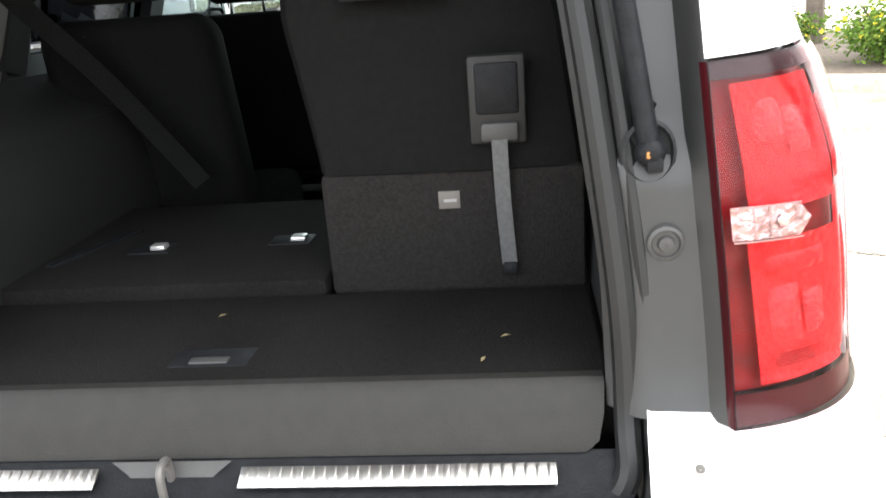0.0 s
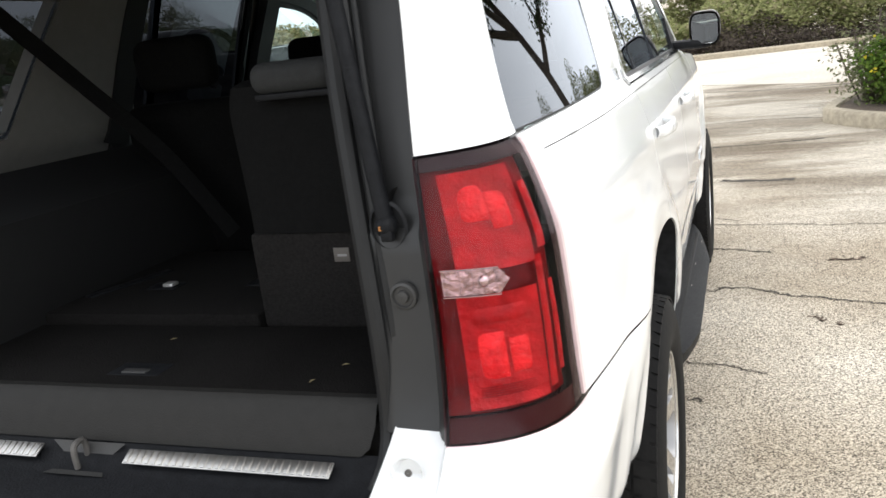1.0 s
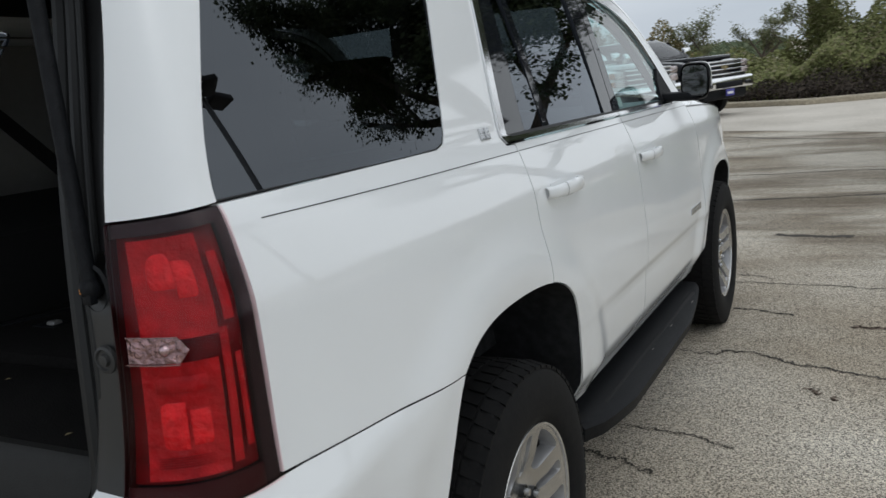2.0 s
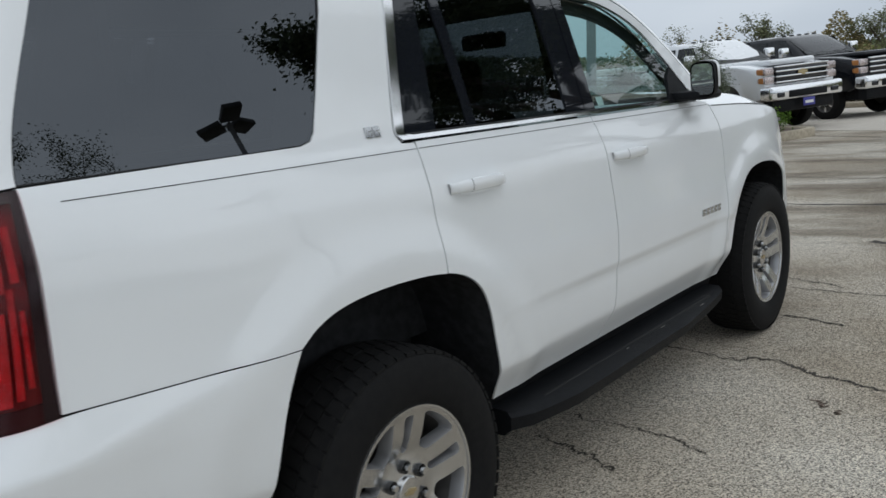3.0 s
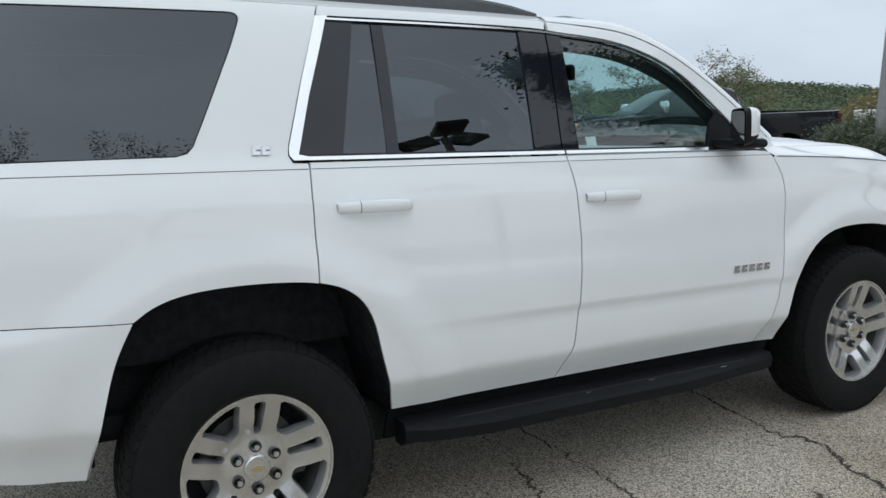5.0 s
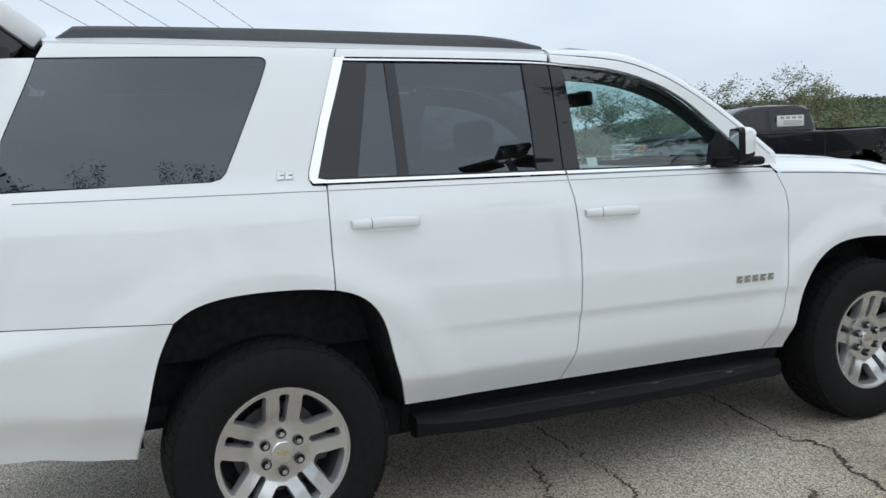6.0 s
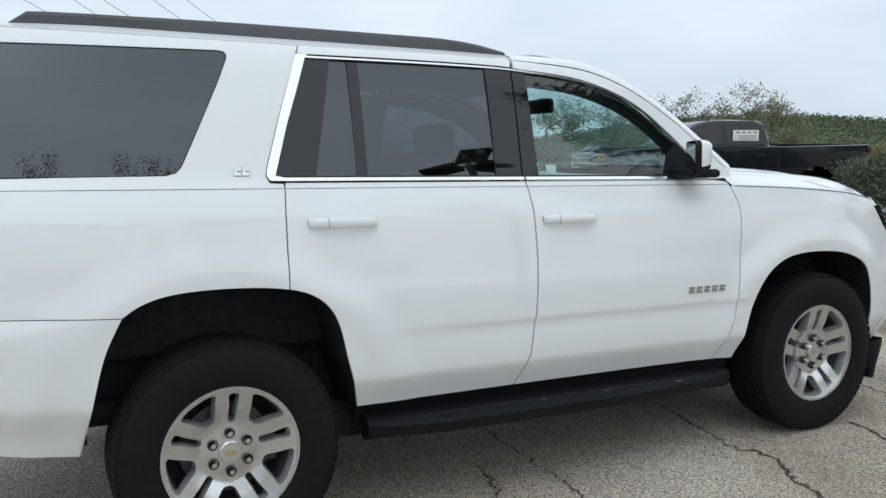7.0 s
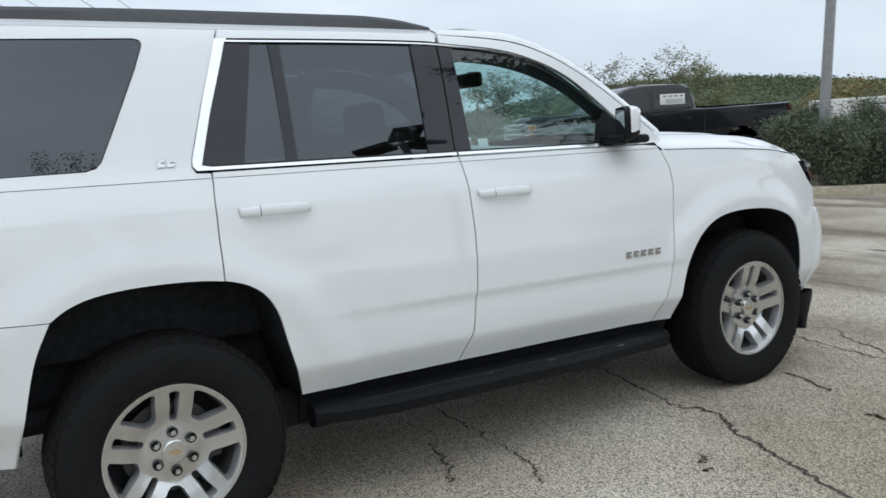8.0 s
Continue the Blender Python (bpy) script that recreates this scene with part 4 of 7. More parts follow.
for s in (1, -1):
    full = []
    for r in rows:
        x, y, z = r[-1]
        k = min(1, max(0, (z - 0.80) / 0.085))
        full.append([(s * a, b, c) for a, b, c in r + [(x - 0.004, y + 0.016 * k, z + 0.002 * k), (x - 0.010, y + 0.040 * k, z + 0.012 * k), (bumper_inner(z), y + 0.046 * k - 0.004, z + 0.013 * k)]])
    bm = loft(full)
    bmesh.ops.recalc_face_normals(bm, faces=bm.faces)
    part("rear_bumper", bm, PAINT, suv, "white rear bumper corner")
bm = loft([[(0.61 * k / 8, inner_edge(z)[1] - 0.02, z) for k in range(-8, 9)] for z in (0.505, 0.56, 0.62, 0.7, 0.78, 0.805)])
bmesh.ops.recalc_face_normals(bm, faces=bm.faces)
part("bumper_centre", bm, PAINT, suv, "white rear bumper centre")

# rails
for s in (1, -1):
    rows = []
    for k in range(33):
        y = -0.605 + 1.93 * k / 32
        top = hermite([(-0.605, 1.886), (-0.545, 1.928), (-0.40, 1.934), (0.3, 1.944), (0.97, 1.945), (1.15, 1.935), (1.325, 1.906)])(y)
        foot = hermite([(-0.7, 1.872), (0.3, 1.876), (1.0, 1.878), (1.4, 1.872)])(y)
        rows.append([(s * (0.66 + d), y, foot + (top - foot) * f) for d, f in ((0.024, 0), (0.022, 0.8), (0.012, 1.0), (-0.012, 1.0), (-0.022, 0.8), (-0.024, 0))])
    bm = loft(rows, close_v=True)
    bmesh.ops.recalc_face_normals(bm, faces=bm.faces)
    part("roof_rail", bm, RAIL, suv, "dark grey roof rail")


# ---------------------------------------------------------------- wheels
def build_wheel(name):
    w = empty(name, "six-lug alloy wheel with five split spokes", "")
    del w["label"]
    # tyre
    prof = [(-0.10, 0.236), (-0.115, 0.25), (-0.130, 0.30), (-0.132, 0.335), (-0.120, 0.375), (-0.105, 0.392), (-0.08, 0.399), (0.08, 0.399), (0.105, 0.392), (0.120, 0.377), (0.130, 0.345), (0.133, 0.310), (0.128, 0.272), (0.117, 0.250), (0.105, 0.240)]
    fine = [(v.x, v.y) for v in smooth_line([(*p, 0) for p in prof], 3)]
    tyre = part("tyre", lathe(fine, 96), RUBBER, w, "black all-season tyre", rake=False)
    bm = bmesh.new()
    for k in range(60):
        a = 2 * math.pi * k / 60
        for j, (xa, xb, sh) in enumerate(((-0.118, -0.066, 0), (-0.058, -0.008, .5), (0.008, 0.058, .2), (0.066, 0.118, .7))):
            aa = a + sh * 2 * math.pi / 60
            d = 0.40 * 2 * math.pi / 60 * 0.40
            q = []
            for x in (xa, xb):
                r1 = 0.4045 - 0.012 * max(0, (abs(x) - 0.07) / 0.05) ** 2
                for dd in (-d, d):
                    ang = aa + (dd + 0.012 * (x - xa) / (xb - xa)) / 0.40
                    for r in (0.385 if abs(x) > 0.1 else 0.396, r1):
                        q.append(bm.verts.new((x, r * math.cos(ang), r * math.sin(ang))))
            for f in ((0, 1, 3, 2), (4, 6, 7, 5), (0, 4, 5, 1), (2, 3, 7, 6), (1, 5, 7, 3)):
                bm.faces.new([q[i] for i in f])
    bmesh.ops.recalc_face_normals(bm, faces=bm.faces)
    tagged(part("tread", bm, RUBBER, tyre, rake=False, smooth=False), kind="stuff")
    # rim
    bm = lathe([(0.098, 0.240), (0.112, 0.247), (0.118, 0.244), (0.117, 0.2375), (0.107, 0.2355)], 72)
    bmesh.ops.recalc_face_normals(bm, faces=bm.faces)
    rim = part("rim", bm, ALLOY, w, "silver alloy rim", rake=False)
    bm = lathe([(0.106, 0.2345), (0.06, 0.220), (-0.09, 0.205), (-0.11, 0.235)], 72)
    bmesh.ops.recalc_face_normals(bm, faces=bm.faces)
    part("barrel", bm, ALLOY_DARK, rim, "dull grey wheel barrel", rake=False)
    # spoke face with openings, whose walls run back and in
    def dish(y, z):
        r = math.hypot(y, z)
        return 0.080 + 0.032 * (min(1, r / 0.236)) ** 2.2 - 0.012 * math.exp(-((r - 0.105) / 0.035) ** 2)
    bm = bmesh.new()
    loops = [[(0.2365 * math.cos(2 * math.pi * k / 80), 0.2365 * math.sin(2 * math.pi * k / 80)) for k in range(80)]]
    hearts = []
    for k in range(5):
        a = math.radians(85) + 2 * math.pi * k / 5
        u, v = Vector((math.cos(a), math.sin(a))), Vector((-math.sin(a), math.cos(a)))
        slot = [(0.112, -0.0125), (0.160, -0.0150), (0.207, -0.0185), (0.216, -0.0150), (0.219, 0.0), (0.216, 0.0150), (0.207, 0.0185), (0.160, 0.0150), (0.112, 0.0125), (0.105, 0.0)]
        loops.append([tuple(u * p + v * q) for p, q in slot])
        hearts.append(u * 0.165)
        b = a + math.pi / 5
        u, v = Vector((math.cos(b), math.sin(b))), Vector((-math.sin(b), math.cos(b)))
        gap = [(0.124, 0.0), (0.126, -0.014), (0.134, -0.024), (0.170, -0.046), (0.207, -0.070), (0.217, -0.062), (0.224, -0.034), (0.226, 0.0), (0.224, 0.034), (0.217, 0.062), (0.207, 0.070), (0.170, 0.046), (0.134, 0.024), (0.126, 0.014)]
        loops.append([tuple(u * p + v * q) for p, q in gap])
        hearts.append(u * 0.188)
    edges = []
    for lp in loops:
        vs = [bm.verts.new((0, y, z)) for y, z in lp]
        edges += [bm.edges.new((vs[i], vs[(i + 1) % len(vs)])) for i in range(len(vs))]
    bmesh.ops.triangle_fill(bm, use_beauty=True, edges=edges)
    for c in [0.025 * i for i in range(-9, 10)]:
        for no in ((0, 1, 0), (0, 0, 1)):
            bmesh.ops.bisect_plane(bm, geom=bm.verts[:] + bm.edges[:] + bm.faces[:], dist=1e-5, plane_co=Vector(no) * c, plane_no=no)
    for v in bm.verts:
        v.co.x = dish(v.co.y, v.co.z)
    for f in bm.faces:
        f.normal_update()
        if f.normal.x < 0:
            f.normal_flip()
    # a bright machined face; the pockets behind it are painted grey
    wall = bmesh.new()
    rimedges = [e for e in bm.edges if len(e.link_faces) == 1]
    for e in rimedges:
        ring_pts = []
        for w_ in (e.verts[0].co, e.verts[1].co):
            flat = Vector((w_.y, w_.z))
            heart = min(hearts, key=lambda h: (h - flat).length)
            far = flat.length > 0.232
            inward = Vector((0, 0)) if far else (heart - flat).normalized()
            line = [Vector((w_.x - back, w_.y + inward.x * cut, w_.z + inward.y * cut)) for back, cut in ((0, 0), (0.008, 0.0045), (0.045, 0.0075))]
            ring_pts.append(line)
        for q in range(2):
            wall.faces.new([wall.verts.new(p) for p in (ring_pts[0][q], ring_pts[1][q], ring_pts[1][q + 1], ring_pts[0][q + 1])])
    bmesh.ops.remove_doubles(wall, verts=wall.verts, dist=1e-4)
    bmesh.ops.recalc_face_normals(wall, faces=wall.faces)
    spokes = part("spoke_face", bm, ALLOY, w, "silver split-spoke wheel face", rake=False)
    part("spoke_pocket", wall, ALLOY_GREY, spokes, "grey painted pocket walls", rake=False)
    for k in range(6):
        a = math.pi / 2 + 2 * math.pi * k / 6
        y, z = 0.0698 * math.cos(a), 0.0698 * math.sin(a)
        bm = lathe([(0.070, 0.0185), (0.0885, 0.0185), (0.0875, 0.0145), (0.076, 0.0145), (0.076, 0.001)], 20)
        bmesh.ops.translate(bm, verts=bm.verts, vec=(0, y, z))
        part("lug_seat", bm, GUTTER, spokes, rake=False)
        bm = bmesh.new()
        bmesh.ops.create_cone(bm, cap_ends=True, segments=12, radius1=0.0122, radius2=0.0088, depth=0.024, matrix=Matrix.Translation((0.089, y, z)) @ Matrix.Rotation(math.pi / 2, 4, "Y"))
        part("lug_nut", bm, CHROME_DARK, spokes, rake=False, smooth=False)
    cap = part("centre_cap", lathe([(0.075, 0.043), (0.091, 0.042), (0.094, 0.038), (0.0948, 0.0005)], 40), ALLOY, w, "silver centre cap", rake=False)
    bm = bmesh.new()
    emblem_shape(bm, 0.0955, 0.022)
    part("emblem", bm, GOLD, cap, "gold badge", rake=False)
    part("brake_disc", lathe([(0.0, 0.08), (0.012, 0.085), (0.012, 0.165), (-0.012, 0.165), (-0.012, 0.06)], 48), ALLOY_DARK, w, "dull brake disc", rake=False)
    part("brake_shield", lathe([(-0.03, 0.02), (-0.03, 0.225), (-0.045, 0.225)], 40), LINER, w, rake=False)
    bm = bmesh.new()
    box(bm, -0.03, 0.045, 0.09, 0.175, -0.07, 0.07, 0.012)
    part("brake_caliper", bm, ALLOY_DARK, w, rake=False)
    return w


def emblem_shape(bm, x, half):
    """A plain slanted cross badge."""
    pts = [(-1, -0.22), (-0.42, -0.22), (-0.5, -0.45), (0.28, -0.45), (0.36, -0.22), (1, -0.22), (1.08, 0.22), (0.44, 0.22), (0.5, 0.45), (-0.28, 0.45), (-0.36, 0.22), (-0.92, 0.22)]
    vs = [bm.verts.new((x, -y * half, z * half)) for y, z in pts]
    f = bm.faces.new(vs)
    r = bmesh.ops.extrude_face_region(bm, geom=[f])
    for g in r["geom"]:
        if isinstance(g, bmesh.types.BMVert):
            g.co.x += 0.003
    bmesh.ops.recalc_face_normals(bm, faces=bm.faces)


wheel = build_wheel("wheel")
wheel.matrix_basis = pose(0.898, 0, 0.40)
wheel.parent = suv
wheels = [wheel]
for x, y, turn in ((0.898, 2.946, 0), (-0.898, 0, 180), (-0.898, 2.946, 180)):
    c = copy_thing(wheel, pose(x, y, 0.40, 0, 0, turn))
    c.parent = suv


# ---------------------------------------------------------------- details of the body
def badge_blocks(y0, y1, z, tall, count, gap=0.3):
    """A row of small raised chrome blocks in place of lettering."""
    w = (y1 - y0) / count
    for k in range(count):
        y = y0 + k * w
        lean = tall * 0.12
        panel("badge_block", [(y, z), (y + w * (1 - gap), z), (y + w * (1 - gap) + lean, z + tall * 0.42), (y + w * 0.45, z + tall * 0.42), (y + w * 0.45, z + tall * 0.6), (y + w * (1 - gap) + lean, z + tall * 0.6), (y + w * (1 - gap) + lean, z + tall), (y + lean, z + tall)],
              CHROME_DARK, suv, lift=0.005, depth=0.006, step=0.5, label="small chrome badge")


badge_blocks(2.085, 2.315, 0.836, 0.030, 5)
badge_blocks(0.070, 0.132, 1.374, 0.028, 2, gap=0.2)

# door mirrors
for s in (1, -1):
    rows = []
    for k in range(9):
        t = k / 8
        y = 2.045 + 0.11 * t
        w, h = 0.068 * (1 - 0.45 * t ** 2.5), 0.076 * (1 - 0.4 * t ** 2.5)
        rows.append([(1.06 + w * math.copysign(abs(math.cos(a)) ** 0.55, math.cos(a)), y - 0.034 * math.cos(a), 1.447 + 0.008 * t + h * math.copysign(abs(math.sin(a)) ** 0.55, math.sin(a))) for a in [2 * math.pi * q / 24 for q in range(24)]])
    bm = loft(rows, close_v=True)
    bm.verts.ensure_lookup_table()
    bm.faces.new(list(reversed(bm.verts[-24:])))
    bmesh.ops.recalc_face_normals(bm, faces=bm.faces)
    flip(bm, s)
    mirror = part("door_mirror", bm, BLACK_PLASTIC, suv, "black door mirror with a white cap")
    bm = bmesh.new()
    vs = [bm.verts.new((1.06 + 0.060 * math.copysign(abs(math.cos(a)) ** 0.5, math.cos(a)), 2.044 - 0.030 * math.cos(a), 1.447 + 0.067 * math.copysign(abs(math.sin(a)) ** 0.5, math.sin(a)))) for a in [2 * math.pi * q / 24 for q in range(24)]]
    f = bm.faces.new(vs)
    f.normal_update()
    if f.normal.y > 0:
        f.normal_flip()
    bmesh.ops.solidify(bm, geom=[f], thickness=0.004)
    flip(bm, s)
    part("mirror_glass", bm, MIRROR, mirror, "mirror glass")
    rows = []
    for k in range(7):
        t = k / 6
        y = 2.075 + 0.085 * t
        w, h = 0.072 * (1 - 0.42 * t ** 2.5), 0.080 * (1 - 0.36 * t ** 2.5)
        rows.append([(1.06 + w * math.copysign(abs(math.cos(a)) ** 0.55, math.cos(a)), y - 0.034 * math.cos(a), 1.448 + 0.008 * t + h * math.copysign(abs(math.sin(a)) ** 0.55, math.sin(a))) for a in [math.radians(-14) + math.radians(208) * q / 20 for q in range(21)]])
    bm = loft(rows)
    bmesh.ops.recalc_face_normals(bm, faces=bm.faces)
    flip(bm, s)
    part("mirror_cap", bm, PAINT, mirror, "white mirror cap")
    bm = bmesh.new()
    box(bm, 0.89, 1.09, 2.05, 2.20, 1.362, 1.402, 0.018)
    box(bm, 0.98, 1.075, 2.06, 2.15, 1.36, 1.385, 0.01)
    flip(bm, s)
    part("mirror_arm", bm, BLACK_PLASTIC, mirror)

panel("price_sticker", [(1.395, 1.386), (1.445, 1.386), (1.445, 1.422), (1.395, 1.422)], WHITE_PLASTIC, suv, lift=-0.014, depth=0.001, label="small white window sticker")
# fuel-free side: small reflector flap behind the front wheel, mud flaps
for s in (1, -1):
    for y in (-0.47,):
        bm = bmesh.new()
        box(bm, 0.72, 0.90, y - 0.012, y + 0.012, 0.465, 0.62, 0.006)
        flip(bm, s)
        part("mud_flap", bm, BLACK_PLASTIC, suv, "black mud flap")
    bm = loft([[(x, y0 + (y1 - y0) * q, z) for x, q in ((0.80, 0), (0.915, 0), (0.925, 0.15), (0.92, 0.6), (0.895, 1), (0.80, 1))] for z, y0, y1 in ((0.474, 3.455, 3.60), (0.44, 3.458, 3.598), (0.37, 3.462, 3.575), (0.285, 3.468, 3.54), (0.268, 3.472, 3.53))], close_v=True)
    bm.verts.ensure_lookup_table()
    bm.faces.new(bm.verts[-6:])
    bmesh.ops.recalc_face_normals(bm, faces=bm.faces)
    flip(bm, s)
    part("air_deflector", bm, BLACK_PLASTIC, suv, "black air deflector before the wheel")

# under-body, so that no light comes through below
boxed("chassis", (-0.72, 0.72, -0.28, 3.5, 0.30, 0.46), LINER, suv, label="dark underside")
boxed("rear_floor_pan", (-0.72, 0.72, -0.98, -0.27, 0.50, 0.56), LINER, suv, label="dark underside behind the axle")
boxed("axle_tube", (-0.8, 0.8, -0.05, 0.05, 0.35, 0.45), LINER, suv, rake=False)
boxed("muffler", (0.15, 0.45, -0.9, -0.55, 0.36, 0.49), ALLOY_DARK, suv, 0.05)

# ---------------------------------------------------------------- tailgate opening
def opening_line(s, off=0.0, y=-0.955):
    """Right or left half of the tailgate opening, from the top centre down to the sill."""
    pts = [(0.0, 1.80), (0.40, 1.795), (0.50, 1.775), (0.555, 1.72), (0.598, 1.45), (0.624, 1.25), (0.645, 1.05), (0.650, 0.90), (0.644, 0.845), (0.605, 0.812), (0.50, 0.805), (0.0, 0.802)]
    out = []
    for x, z in pts:
        c = Vector((x - 0.1, z - 1.3))
        yy = inner_edge(max(0.96, z))[1] + 0.045 - (0.045 if z < 0.9 else 0)
        out.append((s * (x + off * (1 if x > 0.3 else 0)), yy, z + (off if z > 1.7 else -off if z < 0.9 else 0)))
    return smooth_line(out, 5)


for s in (1, -1):
    for off, r, m, nm in ((0.010, 0.018, SEAL, "weather_strip"), (0.040, 0.013, SEAL, "seal_flange"), (0.058, 0.007, SEAL, "seal_flange")):
        part(nm, sweep(opening_line(s, off, -0.975), ring(r, 10), up=(0, 1, 0.01)), m, suv, "grey rubber weatherstrip" if nm == "weather_strip" else "")
    # dark pillar trim between the seal and the lamp
    rows = []
    for k in range(31):
        z = 0.912 + 0.943 * k / 30
        xi, yi = inner_edge(z)
        xs = hermite([(0.90, 0.655), (1.05, 0.652), (1.25, 0.630), (1.45, 0.604), (1.75, 0.555), (1.86, 0.50)])(z)
        trough = 0.022 if z > 1.235 else 0.0
        rows.append([(s * (xs - 0.02), yi + 0.075, z), (s * (xs + 0.012), yi + 0.040, z), (s * (xs + 0.03), yi + 0.032 + trough, z), (s * (xi - 0.022), yi + 0.030 + trough, z), (s * (xi - 0.006), yi + 0.012, z), (s * (xi + 0.004), yi + 0.002, z)])
    bm = loft(rows)
    bmesh.ops.recalc_face_normals(bm, faces=bm.faces)
    part("pillar_gutter", bm, GUTTER, suv, "dark grey painted gutter beside the opening")
    # bump stop
    _, yb = inner_edge(1.135)
    bm = lathe([(0.0, 0.024), (0.006, 0.0225), (0.008, 0.018), (0.004, 0.016), (0.004, 0.011), (0.010, 0.009), (0.011, 0.001)], 28)
    bmesh.ops.transform(bm, matrix=Matrix.Translation((s * 0.708, yb + 0.030, 1.132)) @ Matrix.Rotation(-math.pi / 2, 4, "Z"), verts=bm.verts)
    part("bump_stop", bm, GREY_TRIM, suv, "round grey rubber bump stop")
    # gas strut with its ball joint
    _, ys = inner_edge(1.25)
    a, b = Vector((s * 0.690, ys + 0.020, 1.245)), Vector((s * 0.585, -0.86, 1.90))
    part("gas_strut", sweep([a, a + (b - a) * 0.12, a + (b - a) * 0.13, a + (b - a) * 0.99], ring(0.0135, 12), up=(0, 1, 0)), BLACK_PLASTIC, suv, "black gas strut")
    bm = bmesh.new()
    bmesh.ops.create_uvsphere(bm, u_segments=14, v_segments=8, radius=0.019, matrix=Matrix.Translation(a))
    part("ball_joint", bm, BLACK_PLASTIC, suv)
    rows = [[(s * (0.690 + r * math.cos(2 * math.pi * q / 20)), ys + y, 1.243 + 1.25 * r * math.sin(2 * math.pi * q / 20)) for q in range(20)] for r, y in ((0.033, 0.028), (0.029, 0.024), (0.027, 0.036), (0.001, 0.038))]
    bm = loft(rows, close_v=True)
    bmesh.ops.recalc_face_normals(bm, faces=bm.faces)
    part("joint_recess", bm, LINER, suv, "black recess round the strut joint")
    bm = bmesh.new()
    box(bm, s * 0.694 - 0.010, s * 0.694 + 0.010, ys + 0.004, ys + 0.020, 1.222, 1.240, 0.003)
    part("joint_bracket", bm, BLACK_PLASTIC, suv)
    bm = bmesh.new()
    box(bm, s * 0.688 - 0.005, s * 0.688 + 0.005, ys + 0.002, ys + 0.006, 1.240, 1.249, 0.002)
    part("joint_clip", bm, AMBER, suv, "small amber clip")
    # side plate below the lamp with two bolt holes
    for xb, zb in ((0.727, 0.885), (0.715, 0.770)):
        bm = lathe([(0.003, 0.027), (0.002, 0.024), (-0.008, 0.018), (-0.008, 0.001)], 24)
        yy = -1.075 if zb > 0.85 else -1.145
        bmesh.ops.transform(bm, matrix=Matrix.Translation((s * xb, yy, zb)) @ Matrix.Rotation(-math.pi / 2, 4, "Z"), verts=bm.verts)
        part("bolt_hole", bm, PAINT, suv)
        bm = lathe([(0.001, 0.006), (0.0045, 0.006), (0.0045, 0.0005)], 12)
        bmesh.ops.transform(bm, matrix=Matrix.Translation((s * xb + 0.004, yy - 0.006, zb + 0.004)) @ Matrix.Rotation(-math.pi / 2, 4, "Z"), verts=bm.verts)
        part("bolt", bm, ALLOY_DARK, suv)

# sill: bumper shelf, scuff plates, latch
bm = loft([[(x, y, z) for x in [-0.66 + 1.32 * k / 20 for k in range(21)]] for y, z in ((-0.985, 0.858), (-1.000, 0.848), (-1.035, 0.826), (-1.055, 0.818), (-1.10, 0.812), (-1.135, 0.80))])
bmesh.ops.recalc_face_normals(bm, faces=bm.faces)
part("sill_shelf", bm, BLACK_PLASTIC, suv, "black bumper step pad")
for x0, x1 in ((0.145, 0.565), (-0.475, -0.055)):
    outer = x1 if x0 > 0 else x0
    plate = boxed("scuff_plate", (x0, x1, -1.040, -1.008, 0.845, 0.849), SCUFF, suv, 0.0015, "ribbed bright metal scuff plate", turn=Matrix.Translation((0, -1.024, 0.847)) @ Matrix.Rotation(radians(28), 4, "X") @ Matrix.Translation((0, 1.024, -0.847)))
    for k in range(28):
        x = x0 + 0.008 + (x1 - x0 - 0.016) * k / 27
        boxed("rib", (x - 0.004, x + 0.004, -1.038, -1.010, 0.848, 0.8515), SCUFF, plate, 0.0015, turn=Matrix.Translation((0, -1.024, 0.847)) @ Matrix.Rotation(radians(28), 4, "X") @ Matrix.Translation((0, 1.024, -0.847)))
rows = [[(0.045 + wx * k, y, z) for k in (-1, -0.5, 0, 0.5, 1)] for wx, y, z in ((0.085, -1.002, 0.860), (0.060, -1.010, 0.842), (0.050, -1.035, 0.822), (0.070, -1.060, 0.822))]
bm = loft(rows)
bmesh.ops.recalc_face_normals(bm, faces=bm.faces)
latch = part("latch_recess", bm, GREY_TRIM, suv, "grey recess round the tailgate striker")
part("striker", sweep(smooth_line([(0.045, -1.012, 0.835), (0.045, -1.014, 0.868), (0.045, -1.030, 0.872), (0.045, -1.042, 0.862), (0.045, -1.042, 0.825)], 4), ring(0.006, 8), up=(1, 0, 0)), ALLOY_DARK, latch, "steel striker loop")

# grey sill trim
rows = []
for y, z, w in ((-0.925, 0.944, 0.632), (-0.945, 0.9455, 0.632), (-0.957, 0.938, 0.632), (-0.972, 0.905, 0.630), (-0.988, 0.872, 0.622), (-0.992, 0.858, 0.605), (-0.985, 0.852, 0.59)):
    rows.append([(w * k / 10, y, z) for k in range(-10, 11)])
bm = loft(rows)
bmesh.ops.recalc_face_normals(bm, faces=bm.faces)
part("sill_trim", bm, SILL_TRIM, suv, "grey plastic load sill cover")

